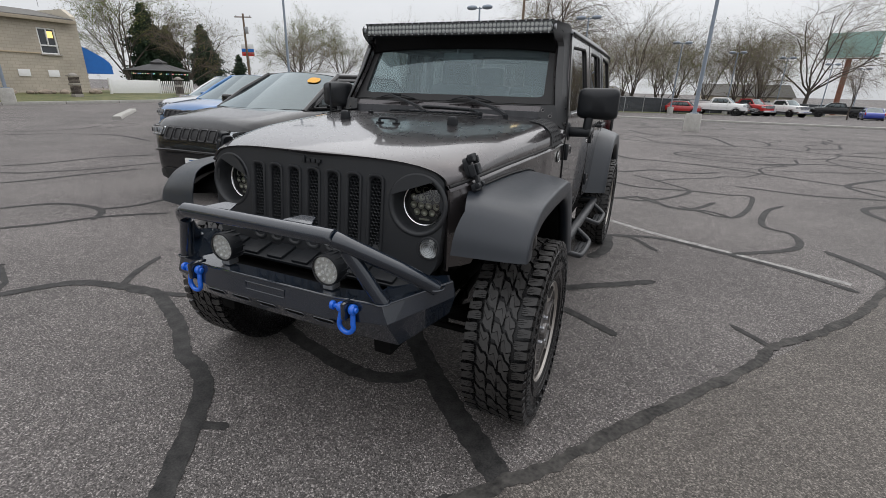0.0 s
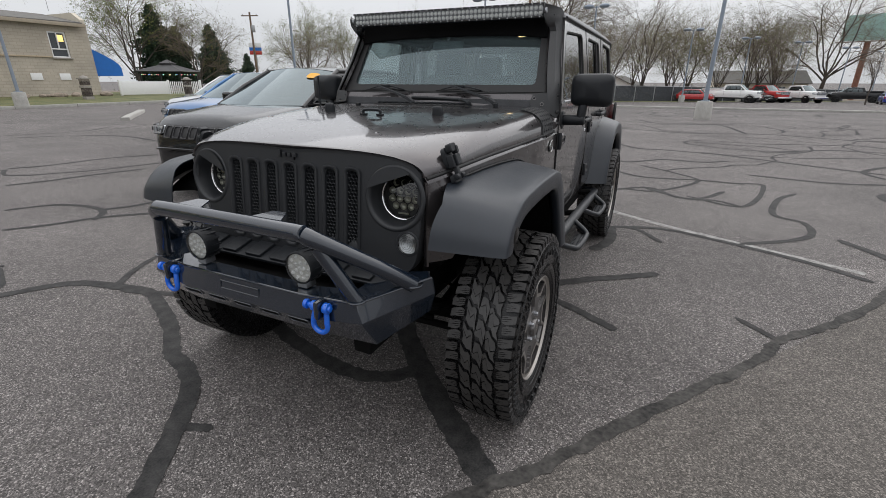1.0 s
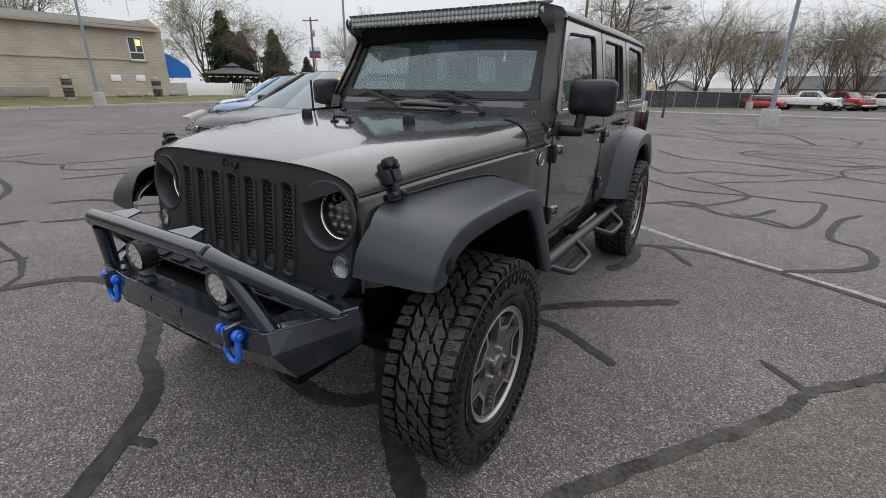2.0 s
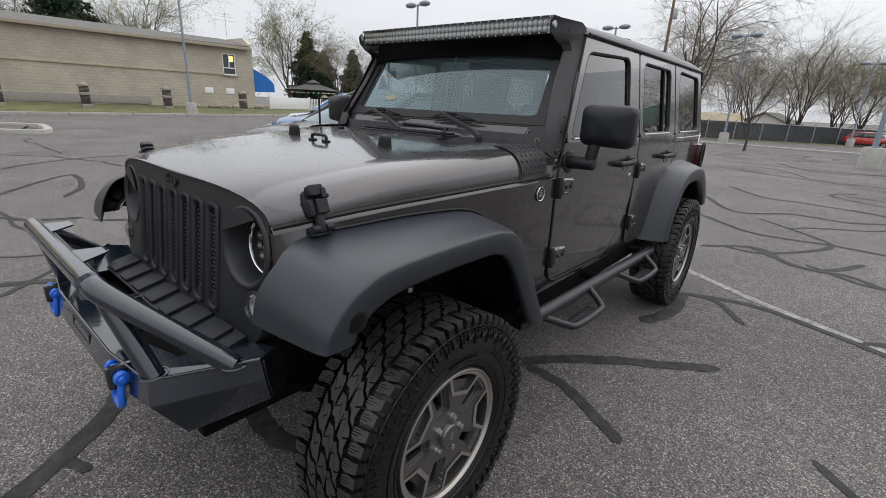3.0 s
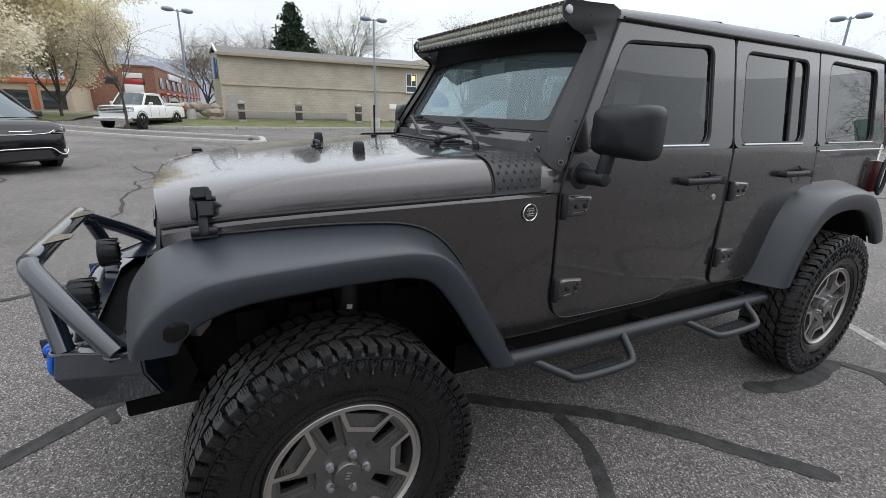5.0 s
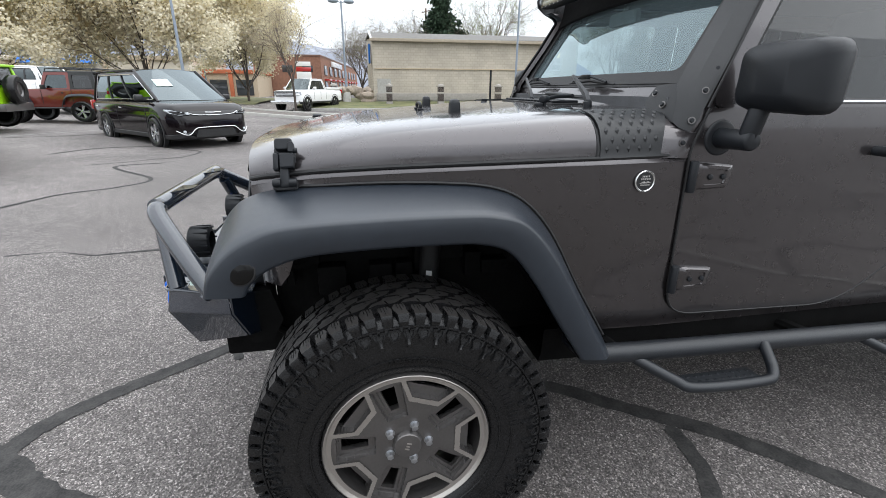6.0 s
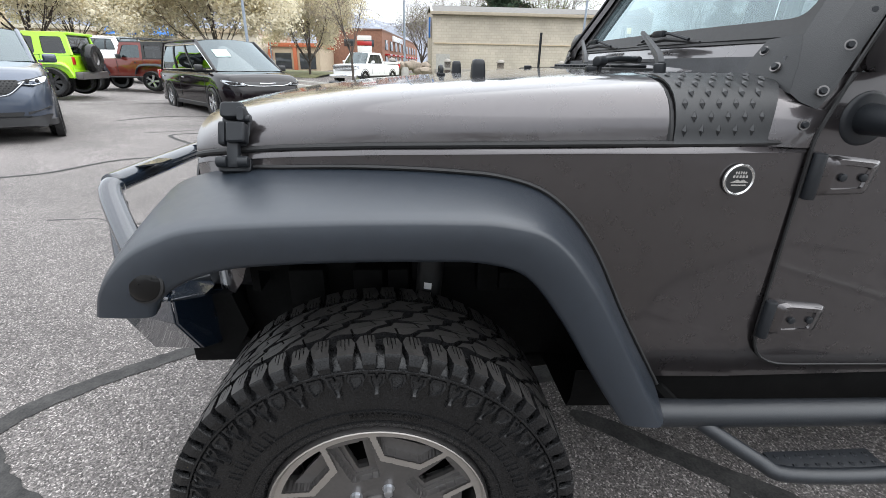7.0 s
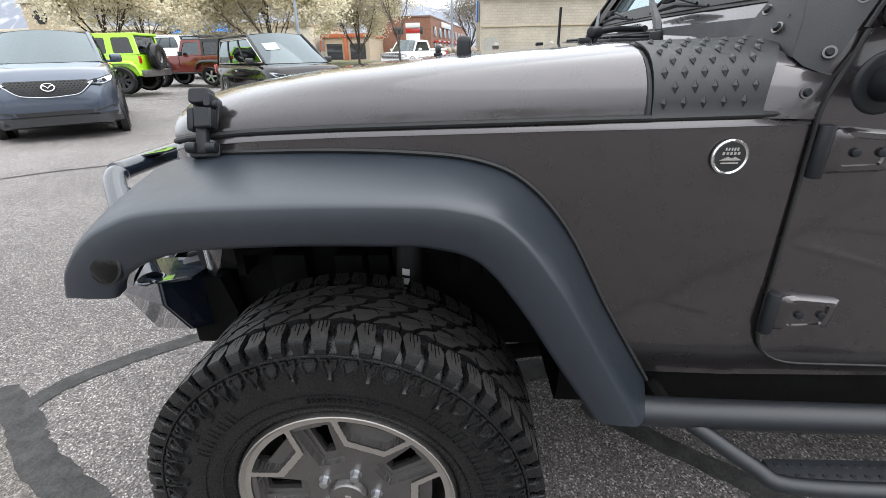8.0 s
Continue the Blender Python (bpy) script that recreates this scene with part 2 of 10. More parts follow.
def interp(tab, x):
    """Piecewise-linear table of (x, value)."""
    if x <= tab[0][0]:
        return tab[0][1]
    for (x0, v0), (x1, v1) in zip(tab, tab[1:]):
        if x <= x1:
            return lerp(v0, v1, (x - x0) / (x1 - x0))
    return tab[-1][1]


def cut_sheet(bm, nu, nv, at2, solid, at3):
    """A sheet on a grid (u, v in 0..1) that keeps the cells where solid(x, z) holds; rim corners are drawn to the border."""
    vs = {(i, j): at2(i / nu, j / nv) for i in range(nu + 1) for j in range(nv + 1)}
    ok = {k: solid(*p) for k, p in vs.items()}
    mv = {}
    for i in range(nu):
        for j in range(nv):
            cs = [(i, j), (i + 1, j), (i + 1, j + 1), (i, j + 1)]
            ins = [ok[c] for c in cs]
            if not any(ins):
                continue
            if sum(ins) < 4 and not solid(sum(vs[c][0] for c in cs) / 4, sum(vs[c][1] for c in cs) / 4):
                continue
            q = []
            for c in cs:
                if c not in mv:
                    x, z = vs[c]
                    if not ok[c]:
                        best = None
                        for dx in (-1, 0, 1):
                            for dz in (-1, 0, 1):
                                k = (c[0] + dx, c[1] + dz)
                                if ok.get(k):
                                    p = vs[k]
                                    d = math.hypot(p[0] - x, p[1] - z)
                                    if best is None or d < best[0]:
                                        best = (d, p)
                        if best:
                            (ax, az), (bx, bz) = best[1], (x, z)
                            for _ in range(9):
                                mx, mz = (ax + bx) / 2, (az + bz) / 2
                                if solid(mx, mz):
                                    ax, az = mx, mz
                                else:
                                    bx, bz = mx, mz
                            x, z = ax, az
                    mv[c] = bm.verts.new(at3(x, z))
                q.append(mv[c])
            try:
                bm.faces.new(q)
            except ValueError:
                pass
    return bm


# ---- the lot ----
def gz(x, y):
    """Height of the ground: level round the offroader, rising gently beyond its nose, falling away far behind it."""
    if y > 20:
        return -0.02 * (min(y, 110.0) - 20)
    d = min(30.0, max(0.0, -2.0 - y))
    return 0.032 * d * d / (d + 2.0)


def asphalt(name, tone, chip, warm=(1, 1, 1), dark=0.5):
    """Weathered asphalt: stone chips of several greys in a dark binder, stains at metre scale."""
    m = bpy.data.materials.new(name)
    m.use_nodes = True
    n, l = m.node_tree.nodes, m.node_tree.links
    b = n["Principled BSDF"]
    geo = n.new("ShaderNodeNewGeometry")
    vor = n.new("ShaderNodeTexVoronoi")
    vor.inputs["Scale"].default_value = 175.0
    vor2 = n.new("ShaderNodeTexVoronoi")
    vor2.inputs["Scale"].default_value = 300.0
    big, mid = n.new("ShaderNodeTexNoise"), n.new("ShaderNodeTexNoise")
    big.inputs["Scale"].default_value, big.inputs["Detail"].default_value = 0.55, 6.0
    mid.inputs["Scale"].default_value, mid.inputs["Detail"].default_value = 9.0, 5.0
    for k in (vor, vor2, big, mid):
        l.new(geo.outputs["Position"], k.inputs["Vector"])
    sep = n.new("ShaderNodeSeparateColor")
    l.new(vor.outputs["Color"], sep.inputs[0])
    cr = n.new("ShaderNodeValToRGB")
    el = cr.color_ramp.elements
    el[0].position, el[0].color = 0.0, (*[tone * dark * w for w in warm], 1)
    el[1].position, el[1].color = 1.0, (*[chip * w for w in warm], 1)
    for pos, v in ((0.32, tone * 0.78), (0.60, tone * 1.08), (0.84, tone * 1.55)):
        e = el.new(pos)
        e.color = (*[v * w for w in warm], 1)
    l.new(sep.outputs[0], cr.inputs[0])
    sep2 = n.new("ShaderNodeSeparateColor")
    l.new(vor2.outputs["Color"], sep2.inputs[0])
    fine = n.new("ShaderNodeMapRange")
    fine.inputs["To Min"].default_value, fine.inputs["To Max"].default_value = 0.70, 1.30
    l.new(sep2.outputs[1], fine.inputs["Value"])
    stain = n.new("ShaderNodeMapRange")
    stain.inputs["From Min"].default_value, stain.inputs["From Max"].default_value = 0.3, 0.7
    stain.inputs["To Min"].default_value, stain.inputs["To Max"].default_value = 0.80, 1.16
    l.new(big.outputs["Fac"], stain.inputs["Value"])
    blot = n.new("ShaderNodeMapRange")
    blot.inputs["From Min"].default_value, blot.inputs["From Max"].default_value = 0.3, 0.7
    blot.inputs["To Min"].default_value, blot.inputs["To Max"].default_value = 0.88, 1.10
    l.new(mid.outputs["Fac"], blot.inputs["Value"])
    m1, m2, m3 = (n.new("ShaderNodeMath") for _ in range(3))
    for k in (m1, m2, m3):
        k.operation = "MULTIPLY"
    l.new(fine.outputs[0], m1.inputs[0])
    l.new(stain.outputs[0], m1.inputs[1])
    l.new(m1.outputs[0], m2.inputs[0])
    l.new(blot.outputs[0], m2.inputs[1])
    # the drive lane beyond the parked nose grows paler from y -2.6 to -6.5
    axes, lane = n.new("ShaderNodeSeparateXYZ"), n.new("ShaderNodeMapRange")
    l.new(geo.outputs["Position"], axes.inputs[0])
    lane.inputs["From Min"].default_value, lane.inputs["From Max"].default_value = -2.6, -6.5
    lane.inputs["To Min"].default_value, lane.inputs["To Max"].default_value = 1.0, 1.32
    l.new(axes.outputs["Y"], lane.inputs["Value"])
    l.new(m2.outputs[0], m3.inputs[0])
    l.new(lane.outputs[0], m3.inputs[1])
    vm = n.new("ShaderNodeVectorMath")
    vm.operation = "SCALE"
    l.new(cr.outputs[0], vm.inputs[0])
    l.new(m3.outputs[0], vm.inputs["Scale"])
    l.new(vm.outputs[0], b.inputs["Base Color"])
    b.inputs["Roughness"].default_value = 0.82
    b.inputs["Specular IOR Level"].default_value = 0.35
    bp = n.new("ShaderNodeBump")
    bp.inputs["Strength"].default_value, bp.inputs["Distance"].default_value = 0.55, 0.004
    inv = n.new("ShaderNodeMath")
    inv.operation = "SUBTRACT"
    inv.inputs[0].default_value = 1.0
    l.new(vor.outputs["Distance"], inv.inputs[1])
    l.new(inv.outputs[0], bp.inputs["Height"])
    l.new(bp.outputs[0], b.inputs["Normal"])
    return m


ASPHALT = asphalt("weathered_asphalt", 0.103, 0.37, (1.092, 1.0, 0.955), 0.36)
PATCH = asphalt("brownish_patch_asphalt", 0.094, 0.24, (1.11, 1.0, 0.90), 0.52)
TAR = mat("tar_crack_seal", (0.021, 0.021, 0.021), 0.78, var=0.35, scale=13, bump=0.3, bscale=160, spec=0.3, col2=(0.056, 0.054, 0.052))
OLDTAR = mat("dusty_old_tar", (0.022, 0.021, 0.020), 0.82, var=0.3, scale=5, bump=0.3, bscale=120, spec=0.3, col2=(0.085, 0.080, 0.074))
LINEPAINT = mat("worn_white_line_paint", (0.13, 0.127, 0.12), 0.85, var=0.3, scale=22, bump=0.3, bscale=300, col2=(0.40, 0.39, 0.37))
CONCRETE = mat("pale_concrete", (0.36, 0.35, 0.325), 0.85, var=0.18, scale=5, bump=0.3, bscale=60)

bm = B()
xs = [-900, -400, -160, -80, -60, -48] + list(range(-44, 46, 2)) + [48, 60, 80, 160, 400, 900]
ys = [-900, -400, -160, -80, -60, -48] + list(range(-44, 56, 2)) + [60, 70, 80, 95, 110, 160, 400, 900]
sheet(bm, [[V(x, y, gz(x, y)) for x in xs] for y in ys])
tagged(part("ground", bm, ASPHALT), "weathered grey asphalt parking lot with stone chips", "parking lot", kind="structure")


def ribbon(name, pts, width, material, label, lift=0.004, wob=0.14, seed=0, n=8, taper=True):
    """A flat strip of uneven width that lies on the ground."""
    rng = random.Random(seed)
    P = spline([(x, y, 0) for x, y in pts], n)
    bm = B()
    L, R = [], []
    for i, p in enumerate(P):
        t = (P[min(i + 1, len(P) - 1)] - P[max(i - 1, 0)]).normalized()
        s = Vector((-t.y, t.x, 0))
        w = width * 0.5
        if taper and (i == 0 or i == len(P) - 1):
            w *= 0.35
        a, b = w * (1 + rng.uniform(-wob, wob)), w * (1 + rng.uniform(-wob, wob))
        for lst, q in ((L, p + s * a), (R, p - s * b)):
            lst.append(V(q.x, q.y, gz(q.x, q.y) + lift))
    mid = [V((a.x + b.x) / 2, (a.y + b.y) / 2, (a.z + b.z) / 2 + 0.002) for a, b in zip(L, R)]
    sheet(bm, [L, mid, R])
    return tagged(part(name, bm, material), label, "crack seal" if "seal" in name else "line", kind="structure")


SEALS = "black tar seal poured along a crack in the asphalt"
for k, (w, pts) in enumerate((
    (0.095, [(0.28, -1.60), (0.10, -1.54), (-0.06, -1.39), (-0.22, -1.19), (-0.38, -0.97), (-0.49, -0.83), (-0.64, -0.66), (-0.84, -0.54), (-1.04, -0.48), (-1.33, -0.29), (-1.65, -0.14), (-1.95, -0.03), (-2.29, -0.07), (-2.64, -0.18), (-2.85, -0.45), (-3.1, -1.0)]),
    (0.05, [(-0.43, -0.85), (-0.30, -0.80)]),
    (0.06, [(-2.29, -0.07), (-2.48, 0.18), (-2.63, 0.48)]),
    (0.06, [(-2.18, -0.10), (-1.78, 0.03), (-1.4, 0.2)]),
    (0.125, [(0.96, -0.54), (0.77, -0.37), (0.58, -0.20), (0.37, 0.01), (0.20, 0.19), (0.02, 0.42), (-0.1, 0.9)]),
    (0.10, [(0.35, 0.01), (0.18, -0.14), (-0.06, -0.17), (-0.36, -0.10), (-0.64, -0.01), (-0.85, 0.1), (-1.2, 0.5)]),
    (0.12, [(0.14, -1.82), (0.31, -1.56), (0.50, -1.33), (0.66, -1.03), (0.84, -0.68)]),
    (0.05, [(2.20, 1.24), (1.99, 1.46)]),
    (0.09, [(0.2, 0.75), (0.47, 1.10), (0.66, 1.36), (0.94, 1.63), (1.22, 1.83), (1.50, 2.04)]),
    (0.07, [(0.60, 1.21), (0.87, 1.17), (1.12, 1.03), (1.28, 0.93)]),
    (0.11, [(0.91, 2.37), (1.02, 2.70), (1.00, 3.23)]),
    (0.06, [(1.00, 3.23), (1.24, 3.25), (1.51, 2.89)]),
    (0.075, [(1.00, 3.23), (1.49, 3.38), (2.0, 3.22), (2.64, 2.91), (3.05, 2.60)]),
    (0.075, [(2.17, 3.16), (2.67, 3.53), (2.91, 3.86), (2.93, 4.32), (2.69, 4.58), (2.87, 5.44), (3.16, 5.97)]),
    (0.08, [(0.74, 5.06), (1.27, 5.50), (1.65, 5.02), (1.98, 5.13), (2.27, 5.70)]),
    (0.08, [(1.22, 5.44), (1.75, 5.00), (2.12, 5.04), (2.40, 4.80)]),
    (0.09, [(0.32, 7.06), (1.03, 6.38), (1.55, 6.35), (1.95, 6.44), (2.6, 6.4)]),
    (0.10, [(0.05, 11.02), (0.82, 9.95), (1.46, 9.92), (2.62, 9.60), (3.8, 8.9), (5.08, 8.20)]),
    (0.09, [(-0.09, 9.19), (0.67, 7.81), (1.40, 8.40), (2.12, 8.41), (2.6, 8.8)]),
    (0.07, [(0.91, 5.26), (1.39, 5.33), (1.96, 6.34), (1.63, 6.93), (1.04, 7.51)]),
    (0.07, [(1.76, 5.16), (2.42, 4.86), (2.84, 6.39), (2.53, 6.44)]),
    (0.09, [(2.72, 7.31), (3.65, 7.10), (4.11, 7.14), (4.9, 7.3), (6.4, 7.0)]),
    (0.10, [(3.11, 3.77), (3.41, 3.17), (3.3, 2.7)]),
    (0.09, [(-9.20, 2.05), (-8.92, 2.60), (-8.80, 3.52), (-8.37, 4.29)]),
    (0.09, [(-7.52, 1.35), (-7.36, 1.70), (-7.22, 2.34), (-6.98, 3.13)]),
    (0.08, [(-5.79, 0.64), (-5.54, 1.04), (-5.10, 1.19), (-4.65, 1.14), (-4.36, 0.88)]),
    (0.08, [(-4.84, 0.24), (-4.61, 0.54), (-4.40, 0.99), (-3.90, 1.48)]),
    (0.10, [(-14.75, 4.36), (-14.02, 5.32), (-12.64, 6.02), (-10.69, 5.77)]),
    (0.08, [(-4.76, 1.17), (-4.57, 1.50), (-4.57, 1.96)]),
    (0.09, [(-7.16, -0.33), (-8.15, 0.33), (-8.56, 0.79), (-7.29, 0.65), (-6.46, 0.27)]),
    (0.09, [(-5.60, -0.50), (-5.22, -0.25), (-5.03, 0.20)]),
    (0.10, [(-9.88, -0.03), (-10.45, 0.53), (-10.98, 1.48), (-11.12, 2.39)]),
    (0.08, [(-3.33, -5.23), (-3.73, -4.88), (-4.13, -4.43), (-4.93, -4.12), (-5.40, -3.61), (-6.07, -3.41), (-7.29, -4.48), (-7.81, -3.79)]),
    (0.09, [(-8.91, -6.45), (-10.0, -6.0), (-10.4, -4.96), (-9.6, -3.69)]),
    (0.09, [(-12.0, -9.2), (-12.6, -8.2), (-13.5, -7.4)]),
    (0.11, [(3.4, 10.5), (5.2, 11.6), (7.4, 11.2), (10.0, 12.4)]),
    (0.12, [(-0.4, 15.0), (2.0, 14.2), (4.2, 14.8), (6.5, 14.0), (9.5, 15.2)]),
    (0.12, [(0.2, 19.0), (1.4, 17.0), (3.0, 17.8), (3.6, 14.6)]),
    (0.10, [(4.4, 5.2), (4.2, 6.3), (5.0, 7.2), (4.6, 8.4), (5.6, 9.8)]),
)):
    ribbon("tar_seal", pts, w, TAR, SEALS, seed=k)
# finer web of sealed cracks over the wide lot beyond
def crack_web(x0, x1, y0, y1, count, seed):
    rng = random.Random(seed)
    bm = B()
    for k in range(count):
        p = V(rng.uniform(x0, x1), rng.uniform(y0, y1), 0)
        a = rng.choice((0.0, 0.25, -0.3, 1.3, 3.1)) + rng.gauss(0, 0.25)
        w = rng.uniform(0.020, 0.042) * (1 + 0.02 * max(0.0, p.y))
        L, M, R = [], [], []
        for i in range(rng.randint(9, 26)):
            t = V(math.cos(a), math.sin(a), 0)
            side = V(-t.y, t.x, 0) * w * rng.uniform(0.55, 1.15)
            for lst, q, dz in ((L, p + side, 0.0042), (M, p, 0.006), (R, p - side, 0.0042)):
                lst.append(V(q.x, q.y, gz(q.x, q.y) + dz))
            p = p + t * rng.uniform(0.22, 0.5)
            a += rng.gauss(0, 0.38)
        sheet(bm, [L, M, R])
    tagged(part("tar_seal", bm, TAR), "web of thin black tar seals over cracked asphalt", "crack seal", kind="structure")


crack_web(-4.0, 14.0, 7.0, 34.0, 62, 5)
crack_web(-24.0, -5.0, -6.0, 16.0, 26, 6)
ribbon("joint_seal", [(0.78, -0.78), (0.96, -0.54), (1.13, -0.35), (1.33, -0.05), (1.63, 0.37), (2.04, 0.92), (2.20, 1.24), (2.54, 1.61), (2.96, 2.20), (3.27, 2.76), (3.9, 3.6), (4.6, 4.4)], 0.062, OLDTAR, "dusty cracked tar seal along a joint of two asphalt ages", seed=91, wob=0.42, lift=0.006)
ribbon("parking_line", [(0.76, 4.00), (1.46, 3.56), (1.97, 3.31), (2.35, 3.13), (3.05, 2.78)], 0.082, LINEPAINT, "worn white painted parking line", seed=92, wob=0.08, lift=0.003, taper=False)
# newer brownish asphalt beyond the joint
bm = B()
edge = spline([(x, y, 0) for x, y in ((0.35, -1.55), (0.55, -1.2), (0.96, -0.56), (1.33, -0.07), (2.04, 0.90), (2.54, 1.59), (3.27, 2.74), (4.6, 4.38), (6.5, 6.0))], 6)
far = [V(p.x + 6.5, p.y - 8.5, 0) for p in edge]
rows = [[V(lerp(a.x, b.x, t), lerp(a.y, b.y, t), 0) for t in [i / 10 for i in range(11)]] for a, b in zip(edge, far)]
sheet(bm, [[V(p.x, p.y, gz(p.x, p.y) + 0.0025) for p in r] for r in rows])
tagged(part("asphalt_patch", bm, PATCH), "smoother brownish patch of newer asphalt", "pavement", kind="structure")


# ---- the grey four-door off-roader ----
def tyre_mesh(R, W, fine=True):
    """Carcass and tread lugs of an all-terrain tyre about the x axis; +x is its outside."""
    h = W / 2
    body, tread = B(), B()
    d = 0.015
    prof = [(R * 0.555, -h * 0.70), (R * 0.58, -h * 0.86), (R * 0.66, -h * 0.97), (R * 0.76, -h), (R * 0.87, -h * 0.985), (R - d - 0.024, -h * 0.95), (R - d - 0.006, -h * 0.86),
            (R - d, -h * 0.5), (R - d, 0), (R - d, h * 0.5), (R - d - 0.006, h * 0.86), (R - d - 0.024, h * 0.95), (R * 0.87, h * 0.985), (R * 0.76, h), (R * 0.66, h * 0.985), (R * 0.585, h * 0.90), (R * 0.555, h * 0.74)]
    seg = 90
    ring_loft(body, [[V(x, r * math.cos(a), r * math.sin(a)) for a in (2 * math.pi * k / seg for k in range(seg))] for r, x in prof], True)
    N = 31
    da = 2 * math.pi / N
    jig = random.Random(77)

    def at(x, s, r):
        return V(x, r * math.cos(s * da), r * math.sin(s * da))

    def crown(x):
        """The tread's radius falls off towards the shoulders."""
        return R - 0.006 * max(0.0, abs(x) / h - 0.45) ** 1.5

    def lug(pts, spread=1.05):
        cx, cs = sum(p[0] for p in pts) / len(pts), sum(p[1] for p in pts) / len(pts)
        lo = [tread.verts.new(at(cx + (x - cx) * spread, cs + (s - cs) * spread, R - d - 0.004)) for x, s in pts]
        up = [tread.verts.new(at(x, s, crown(x))) for x, s in pts]
        n = len(pts)
        for i in range(n):
            tread.faces.new((lo[i], lo[(i + 1) % n], up[(i + 1) % n], up[i])).material_index = 1
        tread.faces.new(up)

    # middle of the tread: slanting zigzag rows, each cut into three blocks with a fine sipe
    ZIG = [(0.0, 0.0), (0.14, 0.12), (0.24, -0.16), (0.40, 0.12), (0.52, -0.12), (0.66, 0.15), (0.78, -0.14), (0.88, 0.10), (1.0, 0.0)]
    half = 0.475 * h

    def row(u, v, i):
        return (lerp(-half, half, u), i + v + 1.55 * u + interp(ZIG, u))
    for i in range(N):
        for u0, u1, tilt in ((-0.02, 0.315, 0.06), (0.365, 0.645, -0.06), (0.695, 1.02, 0.06)):
            v0, v1, vm = 0.095, 0.905, 0.5 + jig.uniform(-0.10, 0.10)
            for va, vb, ka, kb in ((v0, vm - 0.022, 0.0, 1.0), (vm + 0.022, v1, 1.0, 0.0)):
                us = [u0] + [u for u, _ in ZIG if u0 + 0.02 < u < u1 - 0.02] + [u1]
                lo = [row(lerp(u, u + tilt * (va - 0.5), 1.0), va + (0.10 * math.sin(u * 23) if ka else 0.0), i) for u in us]
                hi = [row(u + tilt * (vb - 0.5), vb + (0.10 * math.sin(u * 23) if kb else 0.0), i) for u in reversed(us)]
                # blocks bulge into the zigzag grooves at both ends
                if u0 < 0:
                    hi.append((-half - 0.030 * h * (1 if va < 0.3 else -0.5), i + lerp(va, vb, 0.5)))
                pts = lo + hi
                if u1 > 1:
                    pts = lo + [(half + 0.030 * h * (1 if va < 0.3 else -0.5), i + lerp(va, vb, 0.5) + 1.55)] + hi
                lug(pts, 1.03)
    # shoulder blocks with short sipes, long and short in turn, and their faces down the sidewall
    for i in range(2 * N):
        for sg in (1, -1):
            s0 = i * 0.5 + (0.0 if sg > 0 else 0.27)
            inn, out = (0.545, 0.945) if i % 2 else (0.600, 0.962)
            lo, hi = 0.075, 0.420
            step = 0.035 if i % 2 else -0.030

            def sk(x):
                return 0.10 * (1 - (x - 0.55) / 0.42)
            pts = [(inn, lo + 0.02), (inn + 0.12, lo - 0.03 + step), (0.80, lo - 0.01 + step), (out, lo)]
            pts += [(out, hi), (0.82, hi + 0.01 + step), (inn + 0.13, hi + 0.035 + step), (inn + 0.02, hi - 0.02)]
            for k, dp in ((0.72, 0.18), (0.47, 0.26), (0.22, 0.16)):
                c = lerp(lo, hi, k)
                pts += [(inn, c + 0.012), (inn + dp, c + 0.010), (inn + dp, c - 0.010), (inn, c - 0.012)]
            lug([(x * h * sg, s0 + (s + sk(x) - 0.25) * sg) for x, s in pts], 1.02)
            e0, e1 = s0 + (lo + sk(out) - 0.25) * sg, s0 + (hi + sk(out) - 0.25) * sg
            sec = [(out, crown(out * h)), (out + 0.022, R - 0.008), (1.004 if i % 2 else 0.992, R - 0.022), (0.992, R - 0.037)]
            rws = [[at(x * h * sg, lerp(e, (e0 + e1) / 2, 0.10 * j), r) for j, (x, r) in enumerate(sec)] for e in (e0, lerp(e0, e1, 0.5), e1)]
            n0 = len(tread.faces)
            ring_loft(tread, rws, closed=False)
            for rw, e in ((rws[0], e0), (rws[-1], e1)):
                tread.faces.new([tread.verts.new(p) for p in rw + [at(h * 0.93 * sg, e, R - d - 0.016)]])
            tread.faces.ensure_lookup_table()
            for q in range(n0, len(tread.faces)):
                tread.faces[q].material_index = 1
    # raised angular frames on the sidewall, two shapes in turn
    SHAPES = (((0.907, 0.02), (0.905, 0.20), (0.885, 0.25), (0.906, 0.30), (0.906, 0.48), (0.872, 0.46), (0.835, 0.36), (0.775, 0.33), (0.778, 0.18), (0.838, 0.16), (0.870, 0.03)),
              ((0.907, 0.06), (0.907, 0.44), (0.882, 0.50), (0.850, 0.42), (0.815, 0.40), (0.822, 0.22), (0.842, 0.14), (0.850, 0.06), (0.884, 0.01)))
    for i in range(2 * N):
        for sg in (1, -1):
            sh = [(R * r, 0.5 * i + 0.1 + s * 0.96) for r, s in SHAPES[i % 2]]
            n = len(sh)
            cr, cs = sum(p[0] for p in sh) / n, sum(p[1] for p in sh) / n

            def ring(k, x):
                return [body.verts.new(at(sg * (h * x - 0.30 * max(0.0, r - R * 0.86)), cs + (s - cs) * k, cr + (r - cr) * k)) for r, s in sh]
            rings = [ring(1.0, 0.975), ring(0.90, 1.050), ring(0.66, 1.050), ring(0.56, 1.012)]
            for a, b in zip(rings, rings[1:]):
                for j in range(n):
                    body.faces.new((a[j], a[(j + 1) % n], b[(j + 1) % n], b[j]))
            body.faces.new(rings[-1])
